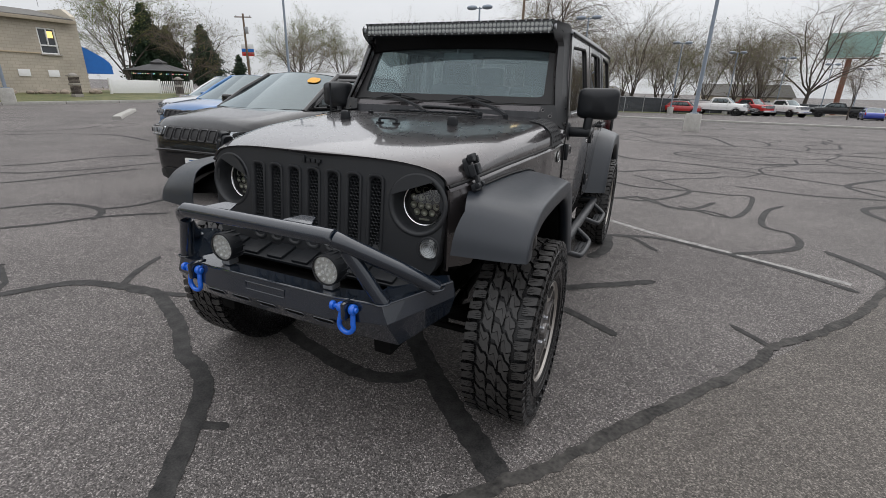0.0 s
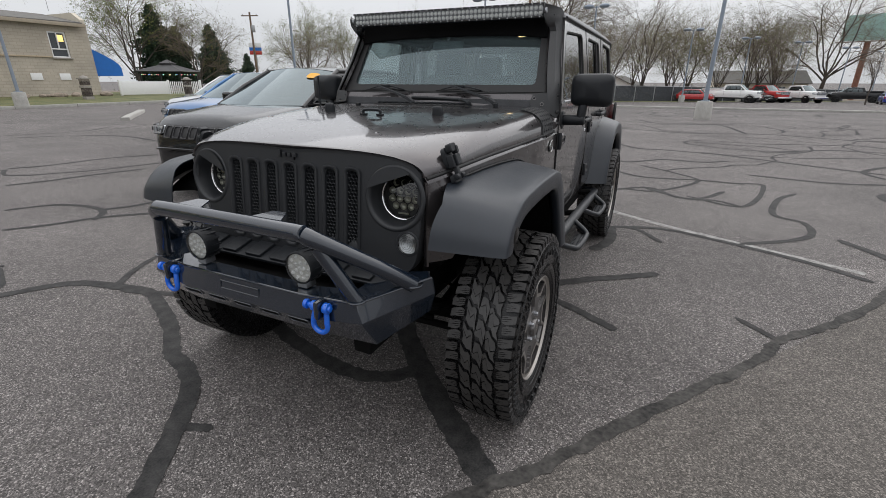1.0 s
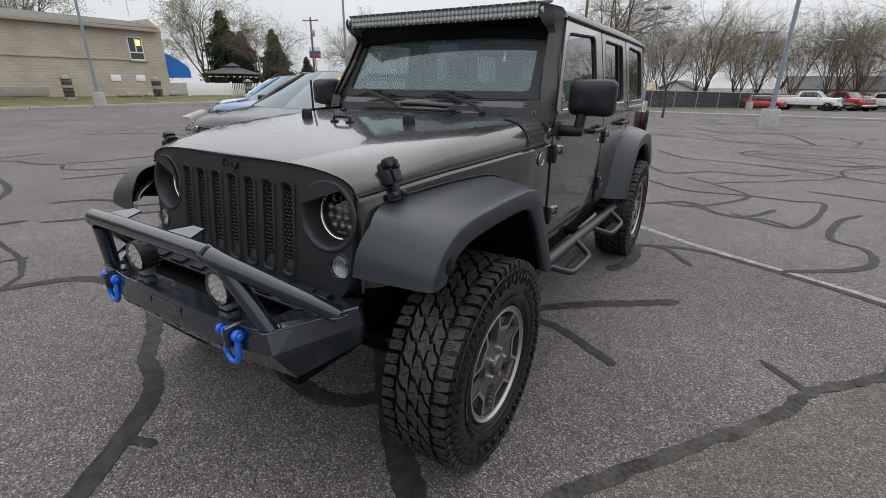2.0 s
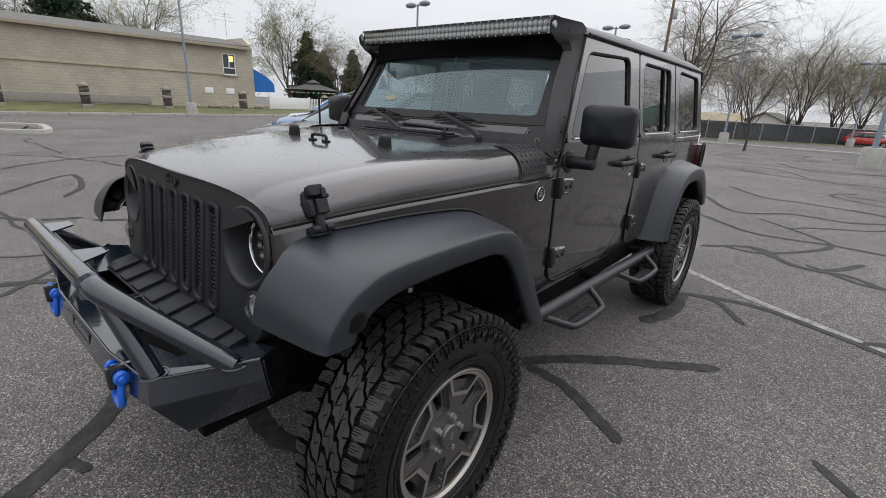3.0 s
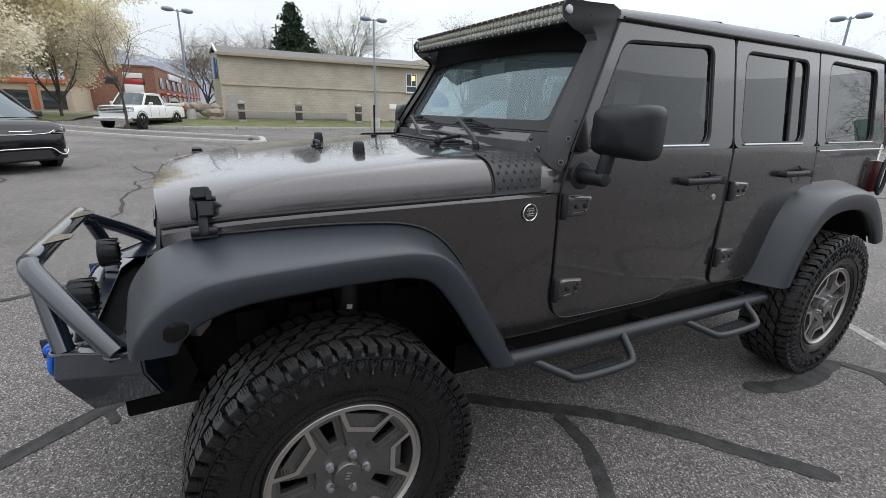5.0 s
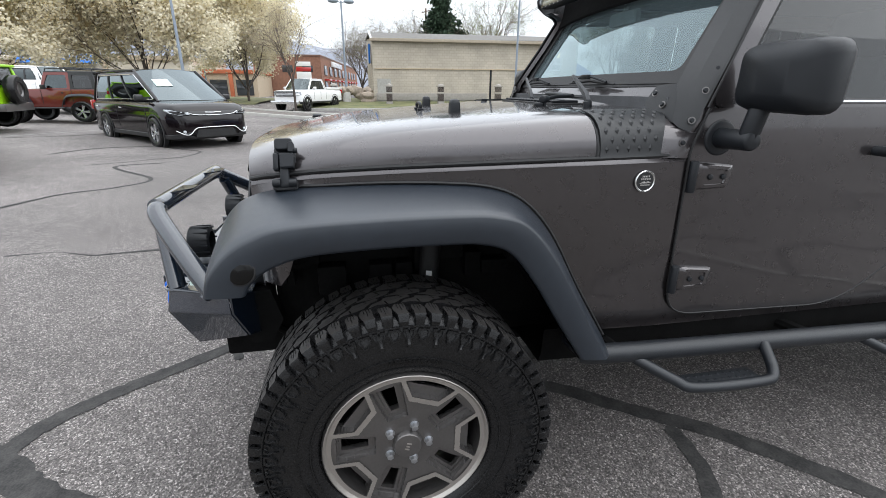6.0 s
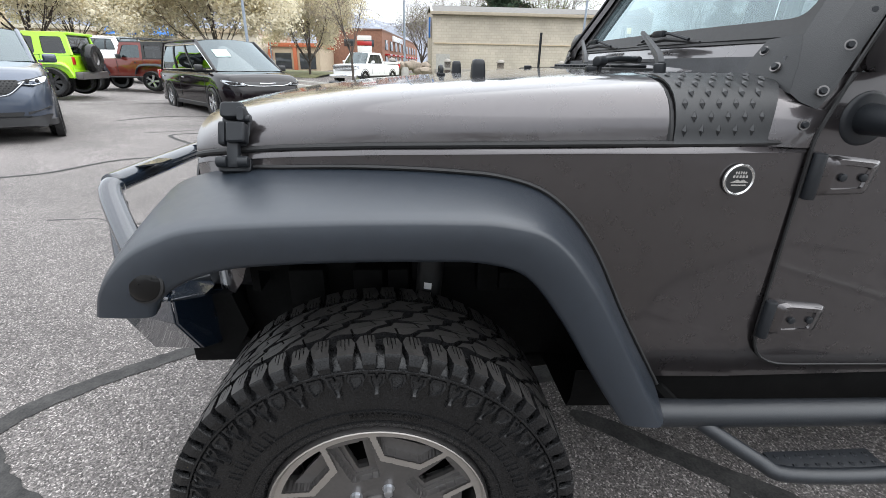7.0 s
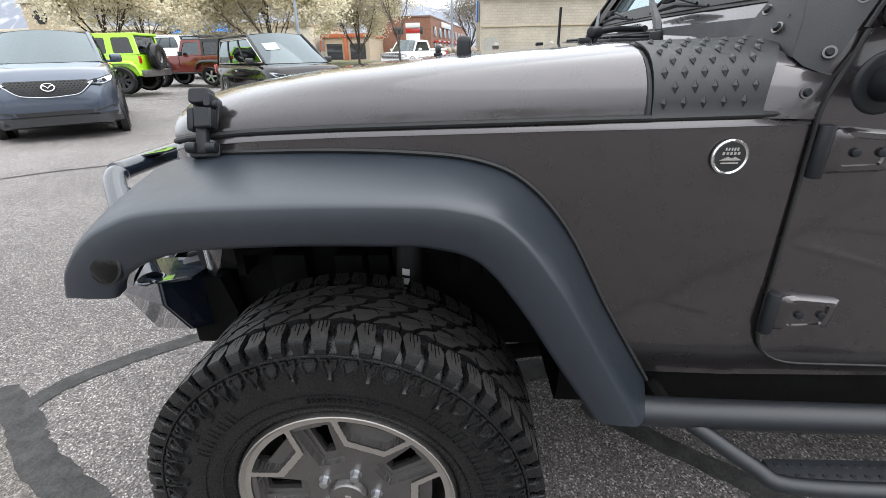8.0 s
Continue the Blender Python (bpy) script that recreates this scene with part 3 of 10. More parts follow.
    # ribs round the sidewall
    for rr, rw, x0 in ((R * 0.914, 0.0032, 0.985), (R * 0.625, 0.003, 0.945), (R * 0.70, 0.0012, 0.992)):
        ring_loft(body, [[V(h * x, r * math.cos(a), r * math.sin(a)) for a in (2 * math.pi * q / 120 for q in range(120))] for x, r in ((x0, rr - rw), (x0 + 0.024, rr - rw * 0.5), (x0 + 0.024, rr + rw * 0.5), (x0 - 0.01, rr + rw))], True)
    # moulded sidewall marks, as plain bars
    for a0, cnt, rr, hgt, wd in ((28, 8, R * 0.735, 0.030, 0.020), (150, 5, R * 0.735, 0.030, 0.018), (255, 9, R * 0.735, 0.030, 0.018), (92, 14, R * 0.675, 0.009, 0.006), (215, 12, R * 0.675, 0.009, 0.006)):
        for q in range(cnt):
            m = Matrix.Rotation(radians(a0) + q * (wd * 1.75) / rr, 4, "X")
            xw = h * 1.000
            for dy, dz, sy, sz in ((0, -wd * 0.36, hgt, wd * 0.20), (0, wd * 0.36, hgt, wd * 0.20), (hgt * 0.42, 0, hgt * 0.16, wd * 0.72)):
                box(body, m @ V(xw, rr + dy, dz), (0.0035, sy, sz), 0, m)
    return body, tread


def rim_parts(parent, R, off, fine=True):
    """Five-spoke alloy about the x axis; R is the rim's radius, off its face's place."""
    bm = B()
    lathe(bm, [(R * 0.86, off - 0.20), (R * 0.98, off - 0.20), (R * 1.0, off - 0.19), (R * 0.93, off - 0.15), (R * 0.90, off - 0.06), (R * 0.93, off - 0.02), (R * 0.965, off + 0.002), (R * 1.005, off + 0.008), (R * 1.02, off), (R * 1.02, off - 0.012), (R * 0.99, off - 0.02)], 64 if fine else 32)
    rim = part("rim", bm, GUNMETAL, parent)
    bm = B()
    lathe(bm, [(R * 0.955, off - 0.004), (R * 0.965, off + 0.003), (R * 0.990, off + 0.0095), (R * 1.000, off + 0.008)], 64 if fine else 32)
    part("rim_lip", bm, MACHINED, parent)
    bm = B()
    lathe(bm, [(R * 0.88, off - 0.17), (R * 0.5, off - 0.16), (R * 0.3, off - 0.12), (0.002, off - 0.12)], 32)
    part("brake_disc", bm, UNDER, parent)
    def local(y, z):
        """Place in the 72-degree sector of the nearest rim opening: radial and sideways, in rim radii."""
        r, a = math.hypot(y, z) / R, math.atan2(z, y) - math.pi / 2
        st = 2 * math.pi / 5
        q = a - round(a / st) * st
        return r * math.cos(q), r * math.sin(q)

    def trap(y, z, g=0.0):
        u, v = local(y, z)
        r = math.hypot(u, v)
        lim = lerp(0.165, 0.350, (u - 0.655) / 0.25) + g
        return u > 0.655 - g and r < 0.905 + g * 0.3 and abs(v) < lim

    def slot(y, z, g=0.0):
        r, a = math.hypot(y, z) / R, math.atan2(z, y) - math.pi / 2 - math.pi / 5
        st = 2 * math.pi / 5
        q = a - round(a / st) * st
        u, v = r * math.cos(q), r * math.sin(q)
        return 0.43 - g < u < 0.815 + g * 0.6 and abs(v) < lerp(0.085, 0.135, (u - 0.4) / 0.45) + g

    nu, nv = (420, 72) if fine else (80, 16)

    def disc(u, v):
        r, a = lerp(0.16, 0.985, v) * R, 2 * math.pi * u
        return r * math.cos(a), r * math.sin(a)

    def bright(y, z):
        r = math.hypot(y, z) / R
        return (r > 0.900 or trap(y, z, 0.070)) and not trap(y, z) and not slot(y, z, 0.03)

    def dish(y, z):
        r = math.hypot(y, z) / R
        return off - 0.004 - 0.010 * (1 - r) + (-0.014 if slot(y, z, 0.045) else 0.0)
    bm = B()
    cut_sheet(bm, nu, nv, disc, lambda y, z: not trap(y, z) and not slot(y, z), lambda y, z: V(dish(y, z), y, z))
    part("wheel_face", bm, GUNMETAL, parent, "gunmetal five-spoke face", smooth=40, solid=0.035, weld=True)
    bm = B()
    cut_sheet(bm, nu, nv, disc, bright, lambda y, z: V(off - 0.0005 - 0.010 * (1 - math.hypot(y, z) / R), y, z))
    part("machined_face", bm, MACHINED, parent, "machined silver rim and spoke ends", smooth=40, weld=True)
    # sloping floors of the pockets, with the openings left between them
    def floor_at(y, z):
        u, v = local(y, z)
        if trap(y, z, 0.02):
            return u < 0.775
        return slot(y, z, 0.02) and not slot(y, z, -0.040)
    bm = B()
    cut_sheet(bm, nu // 2, nv, disc, floor_at, lambda y, z: V(off - 0.026 - 0.02 * max(0.0, local(y, z)[0] - 0.6), y, z))
    part("pocket_floor", bm, GUNMETAL, parent, smooth=40, solid=0.012, weld=True)
    bm = B()
    lathe(bm, [(R * 0.36, off - 0.05), (R * 0.35, off - 0.018), (R * 0.33, off - 0.0125), (R * 0.19, off - 0.011)], 40)
    hub = part("hub", bm, GUNMETAL, parent)
    bm = B()
    lathe(bm, [(R * 0.175, off - 0.02), (R * 0.175, off + 0.002), (R * 0.16, off + 0.007), (0.002, off + 0.009)], 32)
    cap = part("hub_cap", bm, GUNMETAL, hub, "grey centre cap")
    if fine:
        bm = B()
        for dz, w in ((0.010, 0.010), (0.0, 0.008), (-0.010, 0.010)):
            box(bm, (off + 0.0095, 0.0, dz), (0.002, w * 1.4, 0.0035))
        part("emblem", bm, MACHINED, cap)
    for q in range(5):
        a = 2 * math.pi * q / 5 + math.pi / 2
        c = V(0, math.cos(a) * R * 0.26, math.sin(a) * R * 0.26)
        bm = B()
        cyl(bm, c + V(off - 0.03, 0, 0), c + V(off - 0.010, 0, 0), 0.014, 12)
        cyl(bm, c + V(off - 0.02, 0, 0), c + V(off + 0.006, 0, 0), 0.0105, 6, bev=0.002)
        part("lug_nut", bm, STEEL, hub)


offroader = thing("off_road_vehicle", "dark grey metallic four-door off-roader with black flares and blue shackles", "car")
WHEEL_R, TYRE_W, TX = 0.440, 0.280, 0.846
tb, tt = tyre_mesh(WHEEL_R, TYRE_W)
bm = B()
lathe(bm, [(0.10, -0.10), (0.11, 0.0), (0.09, 0.06)], 24, caps=True)
wheel_l = part("wheel", bm, UNDER, offroader, at=pose(TX, 0, WHEEL_R - 0.003, -20, 0, 0))
part("tyre", tb, RUBBER, wheel_l, "knobbly black all-terrain tyre", smooth=50)
part("tread", tt, TREAD, wheel_l, "worn grey-black tread lugs", smooth=25).data.materials.append(RUBBER)
rim_parts(wheel_l, 0.243, 0.118)
for x, y, rz, rx in ((TX, 2.947, 0, 40), (-TX, 0, 180, 20), (-TX, 2.947, 180, 5)):
    w = wheel_l.copy()
    scene.collection.objects.link(w)
    w.matrix_local = pose(x, y, WHEEL_R - 0.003, rx, 0, rz)
    made = {wheel_l: w}
    for o in wheel_l.children_recursive:
        c = o.copy()
        scene.collection.objects.link(c)
        c.parent = made[o.parent]
        made[o] = c


# hood and cowl: heights along the middle and along the edge, and the half-width
ZC = [(-0.43, 1.263), (-0.40, 1.270), (-0.37, 1.276), (-0.30, 1.289), (-0.10, 1.315), (0.20, 1.340), (0.62, 1.368), (0.90, 1.372)]
ZE = [(-0.43, 1.168), (-0.40, 1.180), (-0.36, 1.190), (-0.2, 1.207), (0.0, 1.217), (0.2, 1.224), (0.45, 1.232), (0.6, 1.236), (0.9, 1.243)]
XE = [(-0.43, 0.606), (-0.405, 0.619), (-0.38, 0.637), (-0.34, 0.658), (-0.2, 0.690), (0.2, 0.742), (0.62, 0.785), (0.9, 0.795)]


def hood_pt(u, y, lift=0.0):
    e, a, b = interp(XE, y), interp(ZE, y), interp(ZC, y)
    au = abs(u)
    # soft shoulders at the nose grow crisper towards the cowl
    n = 5.0 + 10.0 * max(0.0, min(1.0, (y + 0.43) / 0.42)) ** 1.3
    f = 1 - 0.08 * au ** 2.2 - 0.92 * (1 - math.sqrt(max(0.0, 1 - au ** n)))
    return V(u * e, y, a + (b - a) * f + lift)


US = [-1, -0.9985, -0.993, -0.982, -0.965, -0.935, -0.9, -0.82, -0.72, -0.6, -0.45, -0.3, -0.15, 0, 0.15, 0.3, 0.45, 0.6, 0.72, 0.82, 0.9, 0.935, 0.965, 0.982, 0.993, 0.9985, 1]
HY = [-0.430, -0.424, -0.415, -0.40, -0.38, -0.35, -0.30, -0.25, -0.20, -0.10, 0, 0.15, 0.3, 0.45, 0.53, 0.597]


def nose(u):
    """The hood's front edge sweeps back towards its corners."""
    return 0.026 * abs(u) ** 3


def lip(u, d, back):
    """The hood's front edge turned down towards the grille by d."""
    p = hood_pt(u, -0.43 + nose(u))
    return p + V(-p.x, 0, 1.10 - p.z).normalized() * d + V(0, back, 0)


bm = B()
sheet(bm, [[lip(u, 0.016, 0.004) for u in US], [lip(u, 0.012, -0.004) for u in US], [lip(u, 0.004, -0.005) for u in US]] + [[hood_pt(u, y + nose(u) * max(0.0, 1 - (y + 0.43) / 0.5)) for u in US] for y in HY])
hood = part("hood", bm, GREYPAINT, offroader, "glossy grey metallic hood", smooth=60, solid=0.004)
bm = B()
sheet(bm, [[hood_pt(u, y, -0.002) for u in US] for y in (0.607, 0.66, 0.74, 0.84, 0.92)])
part("cowl", bm, GREYPAINT, offroader, smooth=60, solid=0.004)
# dark gap at the hood's sides and rear
for s in (1, -1):
    bm = B()
    tube(bm, [hood_pt(s, y, -0.006) + V(0.003 * s, 0, 0) for y in [-0.404, -0.38, -0.35, -0.30] + HY[8:]] + [hood_pt(s, 0.9, -0.006) + V(0.003 * s, 0, 0)], 0.0065, 8)
    part("hood_gap", bm, MATTE, hood)
bm = B()
tube(bm, [hood_pt(u, 0.602, -0.008) for u in US], 0.0062, 6)
part("hood_gap", bm, MATTE, hood)
# rubber stops, footman loop, washer jets on the hood
for s in (1, -1):
    bm = B()
    p = hood_pt(0.335 * s / interp(XE, 0.265), 0.265)
    ring_loft(bm, [[p + V(a * w, b * w * 0.75, z) for a, b in rounded([(-1, -1), (1, -1), (1, 1), (-1, 1)], 0.5, 4)] for z, w in ((-0.004, 0.026), (0.006, 0.026), (0.03, 0.024), (0.040, 0.021), (0.044, 0.014))], True, False, True)
    part("rubber_stop", bm, SATIN, hood, smooth=50)
bm = B()
pts = [hood_pt(x / 0.74, 0.18, 0.0) + V(0, dy, dz) for x, dy, dz in ((-0.05, 0.0, 0.0), (-0.052, 0, 0.018), (-0.035, 0, 0.026), (0.035, 0, 0.026), (0.052, 0, 0.018), (0.05, 0, 0.0))]
tube(bm, spline(pts, 4), 0.007, 8)
for s in (1, -1):
    q = hood_pt(s * 0.05 / 0.74, 0.18, 0.003)
    box(bm, q, (0.035, 0.024, 0.008), 0.003)
part("footman_loop", bm, SATIN, hood, smooth=50)
for s in (1, -1):
    bm = B()
    box(bm, hood_pt(s * 0.47, 0.575, 0.005), (0.024, 0.030, 0.014), 0.005)
    part("washer_jet", bm, SATIN, hood)

# front fender sides between hood line and flare
def side_x(y, z):
    """The body side: tapers to the nose, leans in above the belt."""
    x = interp([(-0.43, 0.610), (-0.405, 0.622), (-0.38, 0.641), (-0.34, 0.662), (-0.2, 0.695), (0.2, 0.745), (0.62, 0.788), (0.9, 0.797), (3.0, 0.80), (3.6, 0.785)], y)
    bow = 0.006 * (1 - ((z - 1.0) / 0.4) ** 2)
    if -0.405 < y < -0.20 and z < 1.16:
        x += 0.045 * min(1.0, (1.16 - z) / 0.09) * math.sin(math.pi * (y + 0.405) / 0.205) ** 0.8
    if z > 1.36:
        return x - (z - 1.36) * 0.15
    return x + bow * (1 if y > 0.5 else 0.4) - max(0.0, 0.75 - z) * 0.10


def panel(name, top, bot, y0, y1, n, parent, material, s=1, lift=0.0, rows=8, label="", solid=0.003):
    bm = B()
    cols = []
    for i in range(n + 1):
        y = lerp(y0, y1, i / n)
        a, b = interp(top, y), interp(bot, y)
        cols.append([V(s * (side_x(y, lerp(a, b, j / rows)) + lift), y, lerp(a, b, j / rows)) for j in range(rows + 1)])
    sheet(bm, cols)
    return part(name, bm, material, parent, label, smooth=60, solid=solid if s > 0 else -solid)


def outline(pts, s, lift, r, name, parent, material=MATTE, n=5):
    bm = B()
    tube(bm, [V(s * (side_x(p.x, p.y) + lift), p.x, p.y) for p in pts], r, 6)
    return part(name, bm, material, parent)


HOODLINE = [(y, z - 0.012) for y, z in ZE]
FEND_BOT = [(-0.45, 0.84), (-0.33, 0.86), (-0.27, 1.02), (0.25, 1.02), (0.33, 1.06), (0.45, 0.90), (0.57, 0.74), (0.65, 0.648), (0.9, 0.645)]
D1 = rounded([(0.937, 1.372), (0.893, 1.25), (0.902, 0.69), (1.62, 0.67), (1.928, 0.93), (1.933, 1.372)], [0.004, 0.03, 0.12, 0.12, 0.22, 0.01], 8)
D2 = rounded([(1.947, 1.372), (1.952, 0.685), (2.36, 0.662), (2.76, 1.02), (2.715, 1.372)], [0.01, 0.08, 0.16, 0.18, 0.01], 8)
SILL = 0.643


def door_panel(poly, s, name, label):
    """A door skin filled from its outline, set proud of the body and given an edge."""
    ysmin, ysmax = min(p.x for p in poly), max(p.x for p in poly)
    bm = B()
    n = 28
    cols = []
    for i in range(n + 1):
        y = lerp(ysmin + 0.0005, ysmax - 0.0005, (1 - math.cos(math.pi * i / n)) / 2)
        zs = []
        for a, b in zip(poly, poly[1:] + poly[:1]):
            if (a.x - y) * (b.x - y) < 0:
                zs.append(lerp(a.y, b.y, (y - a.x) / (b.x - a.x)))
        z0, z1 = (min(zs), max(zs)) if len(zs) >= 2 else (1.0, 1.0)
        cols.append([V(s * (side_x(y, lerp(z1, z0, j / 10)) + 0.006), y, lerp(z1, z0, j / 10)) for j in range(11)])
    sheet(bm, cols)
    return part(name, bm, GREYPAINT, offroader, label, smooth=60, solid=0.02 * s)


def window_ring(outer, inner, s, name, parent, material, lift=0.0, thick=0.02):
    bm = B()
    o = [V(s * (side_x(p.x, p.y) + lift), p.x, p.y) for p in outer]
    i1 = [V(s * (side_x(p.x, p.y) + lift), p.x, p.y) for p in inner]
    c = sum((V(p.x, p.y, 0) for p in inner), V(0, 0, 0)) / len(inner)
    i2 = [V(s * (side_x(p.x, p.y) + lift - thick), lerp(p.x, c.x, 0.02), lerp(p.y, c.y, 0.03)) for p in inner]
    ring_loft(bm, [o, i1, i2], True)
    return part(name, bm, material, parent, smooth=40, solid=0.012 * s)


def glass_pane(poly, s, name, parent, material, lift):
    bm = B()
    bm.faces.new([bm.verts.new(V(s * (side_x(p.x, p.y) + lift), p.x, p.y)) for p in poly])
    g = part(name, bm, material, parent, smooth=0)
    g.visible_shadow = False
    return g


W1O = [(0.938, 1.372), (1.168, 1.852), (1.905, 1.862), (1.932, 1.372)]
W1I = [(1.000, 1.392), (1.203, 1.784), (1.765, 1.806), (1.764, 1.392)]
W2O = [(1.948, 1.372), (1.921, 1.862), (2.658, 1.872), (2.710, 1.372)]
W2I = [(2.000, 1.392), (2.005, 1.806), (2.572, 1.802), (2.570, 1.392)]
W3O = [(2.722, 1.372), (2.672, 1.872), (3.46, 1.868), (3.60, 1.372)]
W3I = [(2.800, 1.388), (2.795, 1.816), (3.395, 1.804), (3.420, 1.388)]
for s in (1, -1):
    panel("fender_side", [(y, z - 0.012) for y, z in HOODLINE], FEND_BOT, -0.404, 0.885, 44, offroader, GREYPAINT, s)
    # painted return beside the grille
    bm = B()
    sheet(bm, [[V(s * x, y, z) for x, y in ((side_x(-0.404, z), -0.404), (side_x(-0.404, z) - 0.006, -0.410), (0.606, -0.405), (0.598, -0.385))] for z in (0.83, 0.95, 1.05, 1.12, 1.150, 1.160)])
    part("fender_front", bm, GREYPAINT, offroader, smooth=40)
    # chamfer along the top of the fender
    bm = B()
    ys = [-0.404, -0.392] + [-0.37 + 0.05 * i for i in range(26)] + [0.885]
    sheet(bm, [[V(s * (side_x(y, 1.2) + dx), y, interp(HOODLINE, y) + dz) for dx, dz in ((-0.030, 0.008), (-0.012, 0.007), (-0.008, 0.001), (-0.0005, -0.010), (0.001, -0.014))] for y in ys])
    part("fender_edge", bm, GREYPAINT, offroader, smooth=35, solid=-0.003 * s)
    panel("body_side", [(0.893, 1.25), (0.938, 1.366), (3.6, 1.372)], [(0.9, SILL), (2.36, SILL), (2.45, 0.75), (2.75, 1.02), (3.6, 1.02)], 0.860, 3.60, 60, offroader, GREYPAINT, s, lift=-0.004)
    d1 = door_panel(D1, s, "front_door", "grey metallic front door")
    d2 = door_panel(D2, s, "rear_door", "grey metallic rear door")
    for poly, d in ((D1, d1), (D2, d2)):
        outline(poly[5:-5], s, 0.0042, 0.0042, "door_gap", d)
    for wo, wi, d, g in ((W1O, W1I, d1, "front"), (W2O, W2I, d2, "rear"), (W3O, W3I, offroader, "quarter")):
        o, i = rounded(wo, 0.05, 6), rounded(wi, 0.055, 6)
        window_ring(o, i, s, "window_frame" if g != "quarter" else "hardtop_side", d, GREYPAINT, 0.004)
        glass_pane(rounded([(lerp(p[0], sum(q[0] for q in wi) / 4, -0.02), lerp(p[1], 1.6, -0.03)) for p in wi], 0.05, 6), s, "window_pane", d, DOORGLASS if g == "front" else TINTED, -0.012)
        bm = B()
        pp = [V(s * (side_x(p.x, p.y) - 0.004), p.x, p.y) for p in i]
        tube(bm, pp + [pp[0]], 0.009, 6)
        part("window_seal", bm, MATTE, d)
        bm = B()
        y0, y1 = wi[0][0] + 0.02, wi[3][0] - 0.02
        tube(bm, [V(s * (side_x(y0, 1.388) + 0.007), y0, 1.388), V(s * (side_x(y1, 1.388) + 0.007), y1, 1.388)], 0.006, 6)
        part("belt_trim", bm, STEEL if g != "quarter" else GREYPAINT, d)
    bm = B()
    tube(bm, [V(s * (side_x(2.47, 1.80) - 0.004), 2.432, 1.800), V(s * (side_x(2.47, 1.4) - 0.004), 2.425, 1.395)], 0.008, 6)
    part("window_divider", bm, MATTE, d2)
    outline([V(p[0], p[1]) for p in ((0.932, 1.372), (1.172, 1.848))], s, 0.003, 0.004, "door_gap", d1)
    outline([V(p[0], p[1]) for p in ((1.940, 1.372), (1.913, 1.86))], s, 0.003, 0.004, "door_gap", d2)
    outline([V(p[0], p[1]) for p in ((2.716, 1.372), (2.665, 1.87))], s, 0.003, 0.004, "door_gap", d2)
    outline([V(p[0], p[1]) for p in ((2.75, 1.345), (3.598, 1.345))], s, 0.004, 0.005, "hardtop_seam", offroader, STEEL)
    # rocker below the doors
    bm = B()
    sheet(bm, [[V(s * (side_x(y, 0.64) - 0.010 - d), y, z) for d, z in ((0, 0.650), (0.012, 0.640), (0.020, 0.545), (0.04, 0.500), (0.30, 0.490), (0.42, 0.54))] for y in (0.50, 1.2, 1.8, 2.50)])
    part("rocker", bm, UNDER, offroader)
    # door handles, lock, hinges
    for d, y, lock in ((d1, 1.735, True), (d2, 2.53, False)):
        x = side_x(y, 1.235) + 0.006
        bm = B()
        lathe(bm, [(0.048, 0.0), (0.046, 0.003), (0.034, -0.004), (0.002, -0.010)], 24, pose(s * x, y + 0.02, 1.225, 0, 0, 0 if s > 0 else 180))
        cup = part("handle_cup", bm, SATIN, d)
        bm = B()
        tube(bm, [V(s * (x + dx), y + dy, 1.235) for dx, dy in ((-0.002, -0.155), (0.03, -0.15), (0.036, -0.10), (0.036, 0.06))], [0.016, 0.017, 0.015, 0.015], 10)
        cyl(bm, V(s * x, y + 0.10, 1.235), V(s * (x + 0.045), y + 0.10, 1.235), 0.021, 14, bev=0.004)
        box(bm, V(s * (x + 0.033), y + 0.06, 1.235), (0.022, 0.10, 0.034), 0.006)
        hd = part("handle", bm, SATIN, d, "black door handle with push button")
        if lock:
            bm = B()
            lathe(bm, [(0.014, 0.0), (0.013, 0.004), (0.002, 0.005)], 16, pose(s * (side_x(1.84, 1.15) + 0.006), 1.845, 1.148, 0, 0, 0 if s > 0 else 180))
            part("lock", bm, CHROME, d)
    for d, y in ((d1, 0.908), (d2, 1.962)):
        for z in (1.17, 0.83):
            x = side_x(y, z) + 0.006
            bm = B()
            cyl(bm, V(s * (x + 0.008), y, z - 0.048), V(s * (x + 0.008), y, z + 0.048), 0.013, 12, bev=0.003)
            hg = part("hinge", bm, SATIN, d)
            bm = B()
            prof = rounded([(0.012, -0.040), (0.012, 0.040), (0.035, 0.044), (0.135, 0.034), (0.125, -0.036)], 0.010, 4)
            ring_loft(bm, [[V(s * (side_x(y + p.x, z) + 0.006 + h), y + p.x * k + 0.07 * (1 - k), z + p.y * k) for p in prof] for h, k in ((0.0, 1.0), (0.010, 1.0), (0.018, 0.84), (0.0185, 0.62), (0.014, 0.58), (0.0142, 0.2))], True, False, True)
            part("hinge_leaf", bm, GREYPAINT, hg, smooth=40)
            for yy in (0.055, 0.100):
                bm = B()
                cyl(bm, V(s * (x + 0.010), y + yy, z), V(s * (x + 0.0205), y + yy, z), 0.0085, 10, bev=0.002)
                part("bolt", bm, SATIN, hg)
    # round badge behind the front wheel
    m = pose(s * (side_x(0.757, 1.16) + 0.003), 0.757, 1.16, 0, 0, 0 if s > 0 else 180)
    bm = B()
    lathe(bm, [(0.0335, 0.0), (0.0335, 0.004), (0.031, 0.006), (0.028, 0.004)], 32, m)
    badge = part("badge", bm, SILVERLINE, offroader, "round silver and black badge")
    bm = B()
    lathe(bm, [(0.0285, 0.0), (0.0285, 0.004), (0.002, 0.0042)], 32, m)
    part("badge_field", bm, MATTE, badge)
    bm = B()
